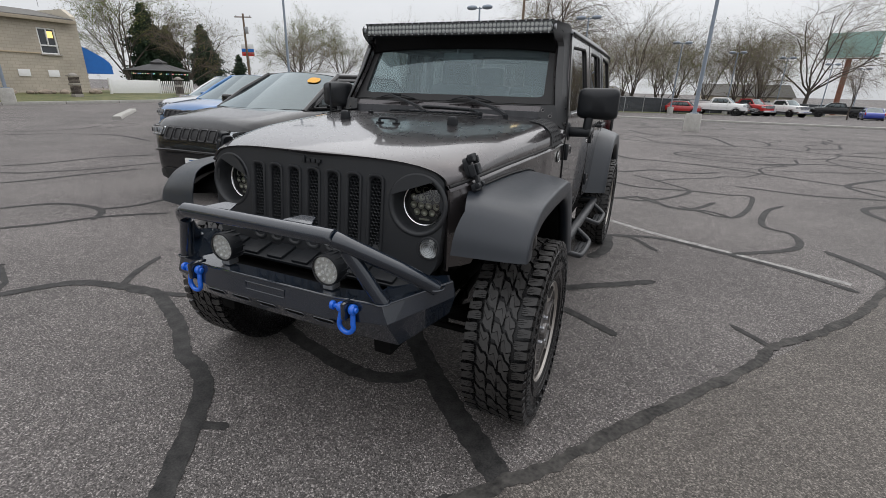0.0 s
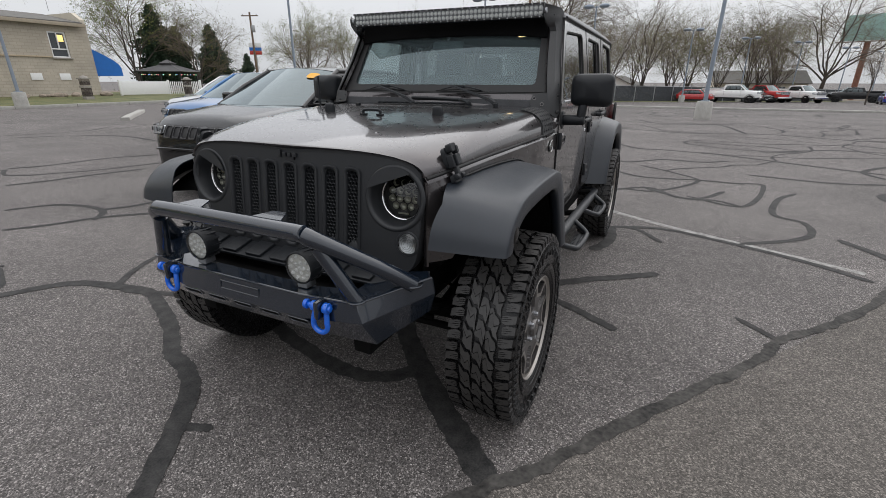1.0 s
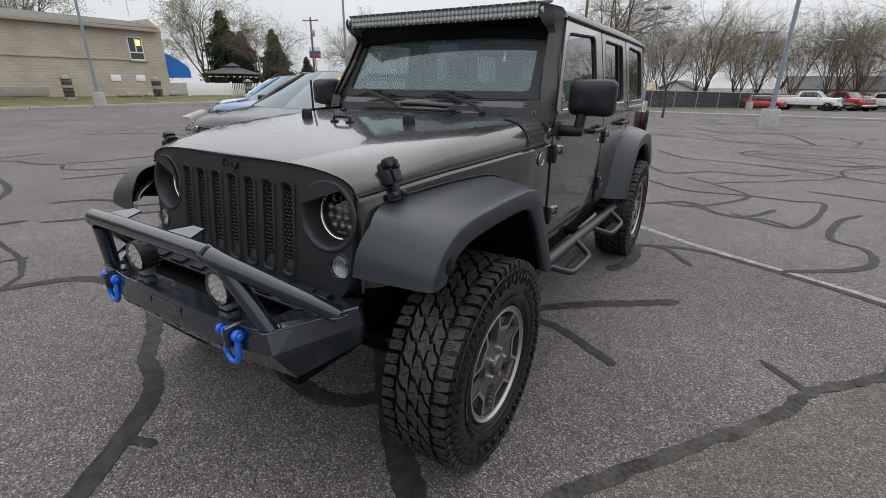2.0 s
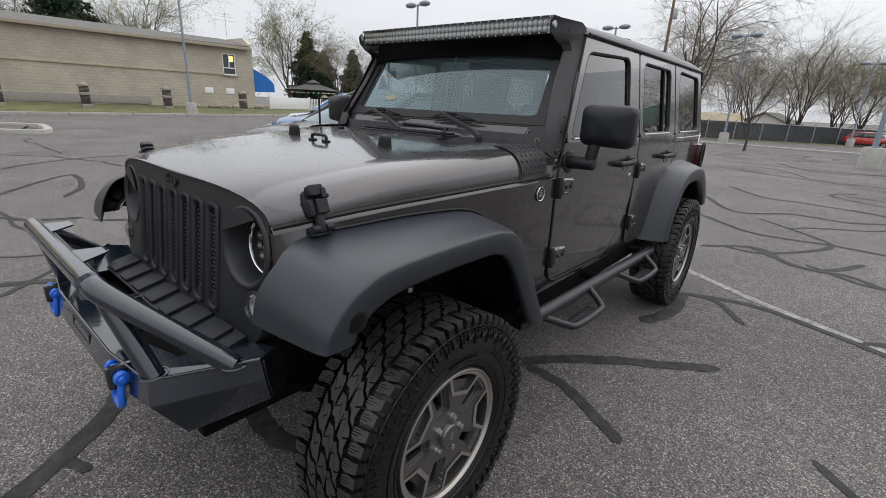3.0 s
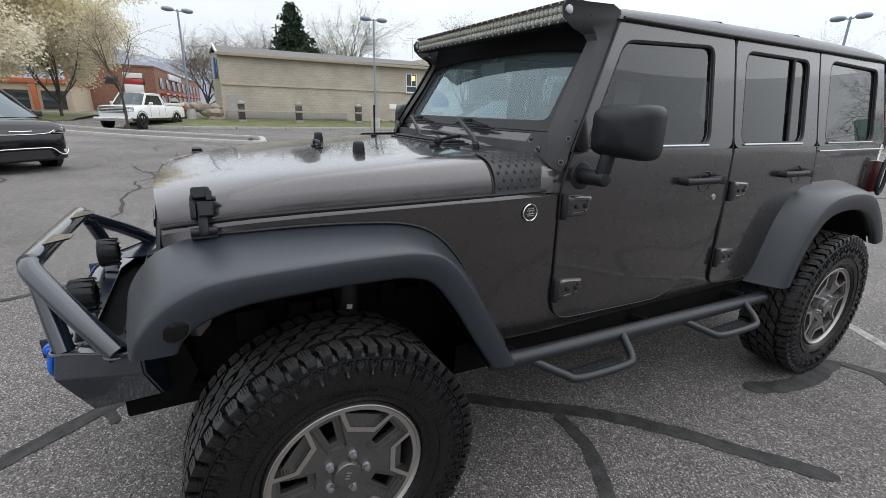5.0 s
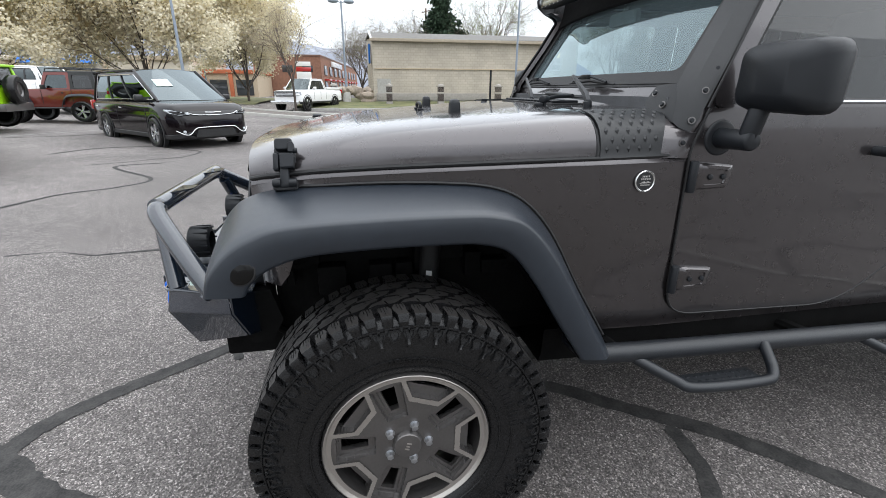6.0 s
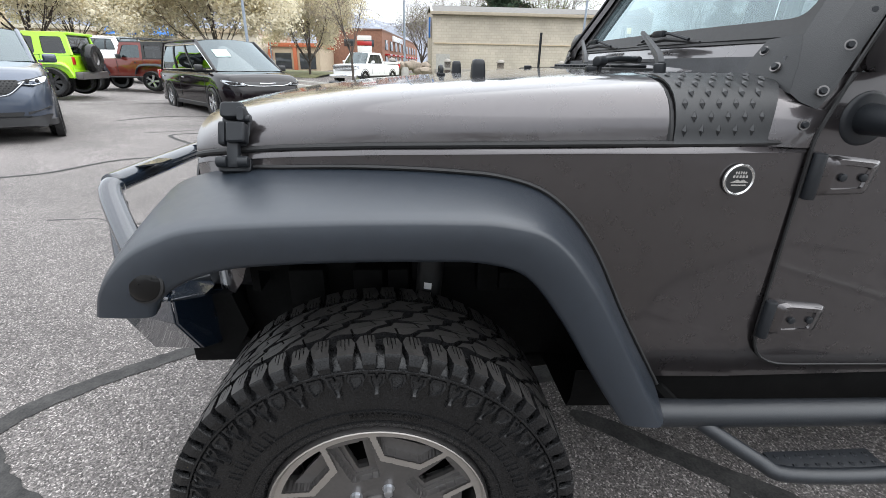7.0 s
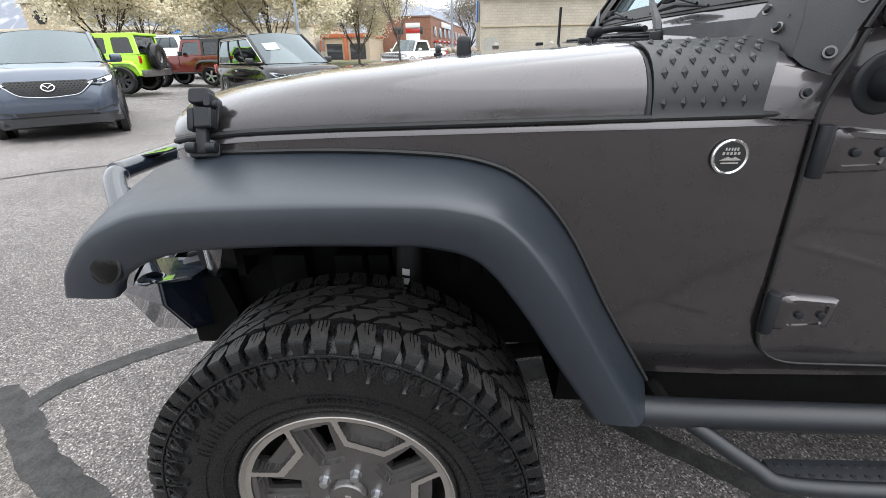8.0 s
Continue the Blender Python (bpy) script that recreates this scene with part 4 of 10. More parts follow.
    for dz, w in ((0.015, 0.026), (0.007, 0.034)):
        for q in range(5):
            box(bm, m @ V(0.0045, (q - 2) * w / 5, dz), (0.002, w / 7.5, 0.0055))
    prism(bm, [(0.004, -0.02, -0.006), (0.004, -0.004, 0.001), (0.004, 0.002, -0.002), (0.004, 0.009, 0.001), (0.004, 0.021, -0.006)], (0.0015, 0, 0), m)
    box(bm, m @ V(0.0045, 0, -0.011), (0.002, 0.032, 0.003))
    part("badge_mark", bm, SILVERLINE, badge)

# roof and hardtop
RY = [(1.165, 1.860), (1.175, 1.895), (1.20, 1.918), (1.26, 1.930), (1.6, 1.946), (2.4, 1.956), (3.2, 1.948), (3.46, 1.93), (3.52, 1.89), (3.55, 1.80)]
bm = B()
rows = []
for y, zc in RY:
    xe = side_x(y, 1.85) + 0.012
    ze = min(1.853, zc)
    row = []
    for i in range(-16, 17):
        u = math.copysign(1 - (1 - abs(i) / 16) ** 1.7, i)
        au = abs(u)
        row.append(V(u * xe, y, ze + (zc - ze) * (1 - 0.22 * au ** 2 - 0.78 * (1 - math.sqrt(max(0, 1 - au ** 12))))))
    rows.append(row)
sheet(bm, rows)
roof = part("hardtop_roof", bm, FLARE, offroader, "dark grey hardtop roof", smooth=60, solid=0.02)
for s in (1, -1):
    bm = B()
    tube(bm, [V(s * (side_x(y, 1.85) + 0.014), y, 1.857) for y in (1.18, 1.5, 2.0, 2.6, 3.2, 3.5)], 0.007, 8)
    part("drip_rail", bm, MATTE, roof)
for y in (1.86, 2.52):
    bm = B()
    tube(bm, [V(u / 12 * (side_x(y, 1.85) + 0.012), y, 1.853 + (interp(RY, y) - 1.853) * (1 - 0.22 * (u / 12) ** 2 - 0.78 * (1 - math.sqrt(max(0, 1 - abs(u / 12) ** 12)))) + 0.001) for u in range(-12, 13)], 0.004, 6)
    part("roof_seam", bm, MATTE, roof)
# rear wall, tail lamps, rear bumper
bm = B()
sheet(bm, [[V(x, 3.60 - max(0, z - 1.37) * 0.11, z) for x in (-side_x(3.59, z), -0.4, 0, 0.4, side_x(3.59, z))] for z in (0.62, 1.0, 1.37)])
part("tailgate", bm, GREYPAINT, offroader, solid=0.03)
bm = B()
sheet(bm, [[V(x, 3.60 - max(0, z - 1.37) * 0.11, z) for x in (-side_x(3.59, z), -0.4, 0, 0.4, side_x(3.59, z))] for z in (1.37, 1.6, 1.85)])
part("rear_glass", bm, TINTED, offroader)
for s in (1, -1):
    bm = B()
    box(bm, (s * 0.80, 3.585, 1.17), (0.05, 0.07, 0.20), 0.012)
    tl = part("tail_lamp", bm, mat("smoked_red_lens", (0.07, 0.004, 0.004), 0.15, 0.0, 0.6), offroader, "red tail lamp in a black guard")
    bm = B()
    tube(bm, [V(s * 0.835, 3.585 + 0.045 * math.cos(a), 1.17 + 0.11 * math.sin(a)) for a in (2 * math.pi * k / 20 for k in range(21))], 0.011, 8)
    part("lamp_guard", bm, MATTE, tl)
bm = B()
box(bm, (0, 3.70, 0.72), (1.5, 0.14, 0.18), 0.03)
part("rear_bumper", bm, BUMPER, offroader)


# wheel-arch flares
def flare(s, I, C, O, xb, name):
    """I: the seam on the body, C: the soft crease, O: the arch's opening, all (y, z); xb: where it meets the body."""
    n = 7
    i3, c3, o3 = (spline([(0, y, z) for y, z in q], n) for q in (I, C, O))
    bm = B()
    rows = []
    for a, c, b in zip(i3, c3, o3):
        x0 = xb(a.y) - 0.012
        sec = [(x0, a)]
        for t, k in ((0.25, 0.18), (0.5, 0.38), (0.75, 0.60), (0.88, 0.74), (0.955, 0.85), (0.988, 0.94)):
            sec.append((lerp(x0, 0.952, t), lerp(a, c, k)))
        e = (b - c).normalized()
        w = (b - c).length
        sec += [(0.9555, c), (0.9590, c + e * 0.007), (0.9585, c + e * w * 0.5), (0.9545, b - e * 0.012), (0.9500, b - e * 0.003), (0.942, b), (0.915, b - e * 0.006), (0.90, b - e * 0.03)]
        rows.append([V(s * x, p.y, p.z) for x, p in sec])
    sheet(bm, rows)
    for rw in (rows[0], rows[-1]):
        c = bm.verts.new(sum(rw, V(0, 0, 0)) / len(rw))
        vs = [bm.verts.new(p) for p in rw]
        for a, b in zip(vs, vs[1:]):
            bm.faces.new((a, b, c))
    return part(name, bm, FLARE, offroader, "satin grey-black moulded plastic flare", smooth=50, solid=0.004 * s, weld=True)


FT = [(-0.515, 0.945), (-0.495, 1.03), (-0.45, 1.10), (-0.395, 1.136), (-0.28, 1.153), (-0.05, 1.162), (0.15, 1.160), (0.285, 1.147), (0.385, 1.105), (0.478, 1.003), (0.575, 0.825), (0.69, 0.632)]
FC = [(-0.478, 0.948), (-0.460, 1.00), (-0.415, 1.052), (-0.36, 1.086), (-0.27, 1.112), (-0.05, 1.122), (0.15, 1.122), (0.25, 1.115), (0.335, 1.085), (0.42, 0.985), (0.51, 0.835), (0.615, 0.650)]
FO = [(-0.385, 0.942), (-0.372, 0.968), (-0.345, 0.992), (-0.30, 1.015), (-0.22, 1.034), (-0.05, 1.042), (0.12, 1.042), (0.21, 1.037), (0.29, 1.008), (0.365, 0.915), (0.445, 0.785), (0.53, 0.655)]
RT = [(2.315, 0.640), (2.37, 0.82), (2.44, 0.99), (2.53, 1.10), (2.66, 1.160), (2.85, 1.176), (3.08, 1.170), (3.26, 1.13), (3.40, 1.04), (3.50, 0.93), (3.57, 0.80)]
RC = [(2.395, 0.640), (2.435, 0.79), (2.50, 0.93), (2.58, 1.03), (2.69, 1.095), (2.86, 1.118), (3.06, 1.112), (3.21, 1.075), (3.33, 0.99), (3.43, 0.89), (3.50, 0.785)]
RO = [(2.48, 0.638), (2.515, 0.75), (2.57, 0.86), (2.64, 0.945), (2.73, 1.00), (2.86, 1.022), (3.04, 1.018), (3.17, 0.985), (3.28, 0.92), (3.37, 0.84), (3.43, 0.765)]
for s in (1, -1):
    fl = flare(s, FT, FC, FO, lambda y: max(side_x(y, 1.17), interp([(-0.52, 0.690), (-0.45, 0.718), (-0.39, 0.700), (-0.33, 0.682), (-0.26, 0.66)], y)), "front_flare")
    flare(s, RT, RC, RO, lambda y: 0.80, "rear_flare")
    # seam of rubber between flare and fender
    bm = B()
    tube(bm, [V(s * (side_x(p.y, 1.17) + 0.003), p.y, p.z + 0.004) for p in spline([(0, y, z) for y, z in FT[4:]], 5)], 0.005, 6)
    part("flare_seal", bm, MATTE, fl)
    # round side marker
    m = pose(s * 0.9535, -0.388, 1.012, 0, -8 * s, (0 if s > 0 else 180) - 6 * s)
    bm = B()
    lathe(bm, [(0.034, -0.01), (0.034, 0.001), (0.031, 0.004), (0.017, 0.007), (0.001, 0.008)], 28, m)
    mk = part("side_marker", bm, mat("smoked_marker_lens", (0.004, 0.004, 0.0042), 0.15, 0.0, 0.0, spec=0.3), fl, "smoked round side marker lamp")
    bm = B()
    lathe(bm, [(0.038, -0.012), (0.038, 0.0), (0.034, 0.002), (0.033, -0.01)], 28, m)
    part("marker_ring", bm, MATTE, mk)
    # inner arch liners
    for y0, tl, nm in ((0.0, FO, "arch_liner"), (2.947, RO, "arch_liner")):
        bm = B()
        ln = spline([(0, y, z) for y, z in tl], 4)
        sheet(bm, [[V(s * x, p.y, p.z + dz) for x, dz in ((0.905, 0.0), (0.85, 0.03), (0.70, 0.05), (0.55, 0.045))] for p in ln])
        part(nm, bm, UNDER, offroader)

# grille shell with headlights and seven slots
GR = rounded([(0.612, 1.09), (0.604, 0.947), (0.592, 0.850), (0.55, 0.80), (-0.55, 0.80), (-0.592, 0.850), (-0.604, 0.947), (-0.612, 1.09)], [0.01, 0.05, 0.03, 0.03, 0.03, 0.03, 0.05, 0.01], 4) + [Vector((p.x, p.z)) for p in (lip(-0.996 + 1.992 * i / 48, 0.017, 0) for i in range(49))]


def gy(x, z):
    """The grille face leans back a little and sweeps back to its corners."""
    return -0.475 + (z - 0.80) * 0.115 + 0.030 * (abs(x) / 0.65) ** 3


HX, HZ, HR = 0.497, 1.090, 0.114
GRILLE = mat("matte_black_grille_paint", (0.014, 0.0155, 0.018), 0.50, var=0.12, scale=10, bump=0.10, bscale=800)


HOLES = [("lamp", s * HX, HZ) for s in (1, -1)] + [("slot", -0.312 + 0.104 * i, 1.018) for i in range(7)] + [("turn", s * 0.556, 0.925) for s in (1, -1)]


def inside(kind, cx, cz, x, z):
    if kind == "lamp":
        return math.hypot(x - cx, z - cz) < HR
    if kind == "turn":
        return math.hypot(x - cx, z - cz) < 0.046
    dz = max(0.0, abs(z - cz) - 0.137)
    return math.hypot(x - cx, dz) < 0.025


def in_shell(x, z, poly=[(p.x, p.y) for p in GR]):
    c = False
    for (ax, az), (bx, bz) in zip(poly, poly[1:] + poly[:1]):
        if (az > z) != (bz > z) and x < (bx - ax) * (z - az) / (bz - az) + ax:
            c = not c
    return c


bm = B()
cut_sheet(bm, 190, 70, lambda u, v: (lerp(-0.63, 0.63, u), lerp(0.80, 1.262, v)), lambda x, z: in_shell(x, z) and not any(inside(k, cx, cz, x, z) for k, cx, cz in HOLES), lambda x, z: V(x, gy(x, z), z))
grille = part("grille_shell", bm, GRILLE, offroader, "matte black seven-slot grille shell", smooth=60, solid=0.012)
bm = B()
ring_loft(bm, [[V(p.x * k, gy(p.x, p.y) + d, p.y + dz) for p in GR] for k, d, dz in ((0.978, -0.0015, -0.012), (0.999, -0.0015, 0.0), (1.005, 0.006, 0.001), (1.005, 0.05, 0.001), (0.97, 0.10, -0.012))], True)
part("grille_edge", bm, GRILLE, grille, smooth=60)
# honeycomb mesh behind the slots
bm = B()
hx, hz = 0.0160, 0.01386
for i in range(7):
    cx = -0.312 + 0.104 * i
    for row in range(-11, 12):
        for col in (-1, 0, 1, 2):
            x = cx + (col - 0.5) * hx + (hx / 2 if row % 2 else 0)
            z = 1.034 + row * hz
            if z < 0.895:
                continue
            if abs(x - cx) > 0.033:
                continue
            y = gy(x, z) + 0.010
            o, n_, b_ = ([V(x + r * math.sin(a), y + d, z + r * math.cos(a)) for a in (math.pi * k / 3 for k in range(6))] for r, d in ((0.00924, 0.0), (0.0068, -0.003), (0.0072, 0.010)))
            ring_loft(bm, [o, n_, b_], True)
tagged(part("mesh_insert", bm, GRILLE, grille, smooth=0), "black honeycomb mesh insert", kind="stuff")
for i in range(7):
    cx = -0.312 + 0.104 * i
    bm = B()
    hp = rounded([(-0.025, -0.161), (0.025, -0.161), (0.025, 0.161), (-0.025, 0.161)], 0.0245, 8)
    ring_loft(bm, [[V(cx + p.x * a, gy(cx, 1.018 + p.y) + d, 1.018 + p.y * b) for p in hp] for a, b, d in ((1.62, 1.107, 0.001), (1.56, 1.098, -0.006), (1.34, 1.06, -0.008), (1.08, 1.014, -0.002), (0.96, 0.99, 0.008), (0.95, 0.985, 0.030))], True)
    part("slot_rim", bm, GRILLE, grille, smooth=60)
    # smooth scoop that closes the slot's foot
    bm = B()
    sheet(bm, [[V(cx + 0.026 * u * (0.55 + 0.45 * min(1.0, v / 0.35)), gy(cx, 0.855) + 0.001 + 0.020 * v * v + 0.010 * u * u * v, 0.856 + 0.058 * v) for u in (-1, -0.6, -0.2, 0.2, 0.6, 1)] for v in (0, 0.12, 0.3, 0.5, 0.75, 1)])
    part("slot_foot", bm, GRILLE, grille, smooth=60)
bm = B()
box(bm, (0, -0.33, 1.02), (1.20, 0.02, 0.42))
part("radiator", bm, UNDER, grille)
# raised name plate, as plain bars
bm = B()
for x, w, z0, z1 in ((-0.044, 0.010, 1.196, 1.226), (-0.052, 0.012, 1.196, 1.203), (-0.020, 0.018, 1.200, 1.216), (0.006, 0.018, 1.200, 1.216), (0.034, 0.018, 1.200, 1.216), (0.026, 0.008, 1.188, 1.216)):
    box(bm, (x, gy(x, 1.21) - 0.004, (z0 + z1) / 2 + 0.013), (w, 0.010, z1 - z0), 0.002)
part("nameplate", bm, GRILLE, grille)
for s in (1, -1):
    yb = gy(HX, HZ)
    tilt = math.degrees(math.atan(3 * 0.030 * HX ** 2 / 0.65 ** 3)) * s
    m = Matrix.Translation((s * HX, yb + 0.002, HZ)) @ Matrix.Rotation(radians(-6.6), 4, "X") @ pose(0, 0, 0, 0, 0, -90 + tilt * 0.8)
    bm = B()
    lathe(bm, [(0.086, -0.095), (0.090, -0.07), (0.102, -0.006), (0.109, 0.004), (0.114, 0.007), (0.122, 0.006), (0.127, 0.000)], 64, m)
    bezel = part("headlight_bezel", bm, GRILLE, grille, smooth=60)
    md = m @ Matrix.Translation((-0.030, 0, 0))
    bm = B()
    lathe(bm, [(0.002, -0.060), (0.080, -0.058), (0.086, -0.040), (0.090, -0.036)], 40, md)
    lamp = part("headlight", bm, MATTE, grille, "black round LED headlight with honeycomb reflectors")
    bm = B()
    lathe(bm, [(0.084, -0.040), (0.0855, -0.035), (0.0885, -0.033), (0.091, -0.038)], 48, md)
    part("chrome_ring", bm, CHROME, lamp)
    bm = B()
    for r, n in ((1.5, 3), (0.5, 4), (-0.5, 4), (-1.4, 3)):
        for c in range(n):
            lathe(bm, [(0.0145, -0.046), (0.0105, -0.053), (0.004, -0.056), (0.001, -0.056)], 12, md @ Matrix.Translation((0, (c - (n - 1) / 2) * 0.033, r * 0.031 + 0.006)))
    part("reflector_cells", bm, HEADCELL, lamp)
    bm = B()
    box(bm, md @ V(-0.048, 0, -0.066), (0.046, 0.006, 0.008), 0.002)
    part("lower_strip", bm, HEADCELL, lamp)
    bm = B()
    lathe(bm, [(0.084, -0.037), (0.066, -0.030), (0.001, -0.026)], 40, md)
    part("lens", bm, LENS, lamp).visible_shadow = False
    # angry-eye brow over the lamp: a segment of the bezel that slopes down towards the middle of the car
    bm = B()
    angs = [radians(56 + 6.75 * k) for k in range(17)]
    arc = [(0.118 * math.cos(a), 0.118 * math.sin(a)) for a in angs]
    low = [(lerp(arc[0][0], arc[-1][0], k / 16), lerp(arc[0][1], arc[-1][1], k / 16)) for k in range(17)]

    def brow(px, pz, d):
        return V(s * (HX + px), gy(HX + px, HZ + pz) - 0.007 - d, HZ + pz)
    ring_loft(bm, [[brow(*p, 0.0) for p in arc], [brow(*p, 0.0) for p in low], [brow(*p, 0.006) for p in low], [brow(*p, 0.006) for p in arc]], False)
    part("headlight_brow", bm, GRILLE, grille, "angled black brow over the headlight", smooth=40)
    # turn lamp
    m2 = Matrix.Translation((s * 0.556, gy(0.556, 0.925) + 0.002, 0.925)) @ Matrix.Rotation(radians(-6.6), 4, "X") @ pose(0, 0, 0, 0, 0, -90 + tilt)
    bm = B()
    lathe(bm, [(0.045, -0.02), (0.049, 0.003), (0.046, 0.006), (0.040, 0.006)], 32, m2)
    tlamp = part("turn_lamp", bm, GRILLE, grille, "clear round turn lamp")
    bm = B()
    lathe(bm, [(0.040, -0.004), (0.02, -0.020), (0.002, -0.022)], 28, m2)
    part("reflector", bm, STEEL, tlamp)
    bm = B()
    lathe(bm, [(0.042, 0.004), (0.034, 0.014), (0.016, 0.018), (0.001, 0.019)], 28, m2)
    for q in range(4):
        lathe(bm, [(0.008 + q * 0.008, 0.0185 - q * 0.0012), (0.010 + q * 0.008, 0.0205 - q * 0.0014), (0.012 + q * 0.008, 0.0180 - q * 0.0014)], 24, m2)
    part("lens", bm, LENS, tlamp).visible_shadow = False
    # hood latch: base on the hood, strap, buckle, foot on the fender
    top, low = V(s * 0.652, -0.297, 1.268), V(s * 0.690, -0.299, 1.166)
    dn = (low - top).normalized()
    ou = V(s, 0, 0.45).normalized()
    al = V(0, 1, 0)

    def slab(bm, c, w, h, d0, d1, r):
        loop = rounded([(-w, -h), (w, -h), (w, h), (-w, h)], r, 4)
        ring_loft(bm, [[c + al * p.x * k + dn * p.y * k + ou * d for p in loop] for d, k in ((d0, 1.0), (d1 - 0.003, 1.0), (d1, 0.86))], True, True, True)
    bm = B()
    slab(bm, lerp(top, low, 0.30) - ou * 0.004, 0.029, 0.040, -0.014, 0.005, 0.020)
    latch = part("hood_latch", bm, SATIN, offroader, "black rubber hood latch", smooth=40)
    bm = B()
    slab(bm, top + dn * 0.002, 0.024, 0.016, 0.004, 0.027, 0.009)
    slab(bm, top + dn * 0.012 + al * 0.020, 0.008, 0.015, 0.008, 0.031, 0.005)
    part("latch_handle", bm, SATIN, latch, smooth=40)
    bm = B()
    slab(bm, lerp(top, low, 0.74), 0.0125, 0.040, 0.006, 0.020, 0.004)
    part("latch_strap", bm, SATIN, latch, smooth=40)
    bm = B()
    slab(bm, lerp(top, low, 0.45) + al * 0.009, 0.019, 0.021, 0.008, 0.031, 0.004)
    slab(bm, lerp(top, low, 0.45) - al * 0.022, 0.0075, 0.024, 0.000, 0.022, 0.004)
    part("latch_buckle", bm, SATIN, latch, smooth=40)
    bm = B()
    cyl(bm, lerp(top, low, 0.18) + ou * 0.020 + al * 0.024, lerp(top, low, 0.18) + ou * 0.020 + al * 0.037, 0.0075, 12, bev=0.002)
    part("latch_pin", bm, SATIN, latch)
    bm = B()
    slab(bm, low + dn * 0.004, 0.034, 0.016, -0.008, 0.010, 0.010)
    for q in (-0.022, 0.022):
        cyl(bm, low + al * (q - 0.011) + ou * 0.016, low + al * (q + 0.011) + ou * 0.016, 0.012, 12, bev=0.002)
    part("latch_foot", bm, SATIN, latch, smooth=40)

# windshield, its frame and the black light-bar brackets
WB, WT = V(0.70, 0.872, 1.415), V(0.655, 1.135, 1.845)


def ws(u, v, d=0.0):
    """Point of the windshield plane: u across from -1 to 1, v up from 0 to 1."""
    x = lerp(WB.x, WT.x, v) * u
    p = V(x, lerp(WB.y, WT.y, v) + 0.035 * u * u, lerp(WB.z, WT.z, v))
    return p + V(0, -0.853, 0.522) * d


bm = B()
fo = [(-1.06, -0.17), (1.06, -0.17), (1.075, 1.03), (-1.075, 1.03)]
fi = [(-0.93, 0.12), (0.93, 0.12), (0.935, 0.92), (-0.935, 0.92)]
no, ni = rounded(fo, 0.03, 4), rounded(fi, 0.06, 4)


def dense(poly, k=4):
    out = []
    for a, b in zip(poly, poly[1:] + poly[:1]):
        out += [lerp(a, b, j / k) for j in range(k)]
    return out


no, ni = dense(no), dense(ni)
ring_loft(bm, [[ws(p.x, p.y, -0.03) for p in no], [ws(p.x, p.y, 0.004) for p in no], [ws(p.x, p.y, 0.004) for p in ni], [ws(p.x, p.y, -0.03) for p in ni]], True)
wframe = part("windshield_frame", bm, GREYPAINT, offroader, smooth=35)
bm = B()
fr = dense(rounded([(-1.045, 0.03), (1.045, 0.03), (1.055, 0.99), (-1.055, 0.99)], 0.03, 4))
f2 = dense(rounded([(-0.925, 0.142), (0.925, 0.142), (0.925, 0.93), (-0.925, 0.93)], 0.06, 4))
ring_loft(bm, [[ws(p.x, p.y, 0.005) for p in fr], [ws(p.x, p.y, 0.0075) for p in fr], [ws(p.x, p.y, 0.0075) for p in f2], [ws(p.x, p.y, 0.0) for p in f2]], True)
part("windshield_seal", bm, MATTE, wframe, smooth=35)
bm = B()
sheet(bm, [[ws(-0.95 + 1.9 * i / 16, v, -0.004) for i in range(17)] for v in (0.1, 0.35, 0.6, 0.94)])
part("windshield", bm, WINDSHIELD, offroader, "greenish laminated windshield", smooth=60).visible_shadow = False
for v in (-0.06, 0.055):
    bm = B()
    tube(bm, [ws(-1 + 2 * i / 16, v, 0.005) for i in range(17)], 0.005, 6)
    part("frame_groove", bm, MATTE, wframe)
BRKT = mat("textured_black_bracket", (0.016, 0.0168, 0.018), 0.45, var=0.1, scale=10, bump=0.25, bscale=650)
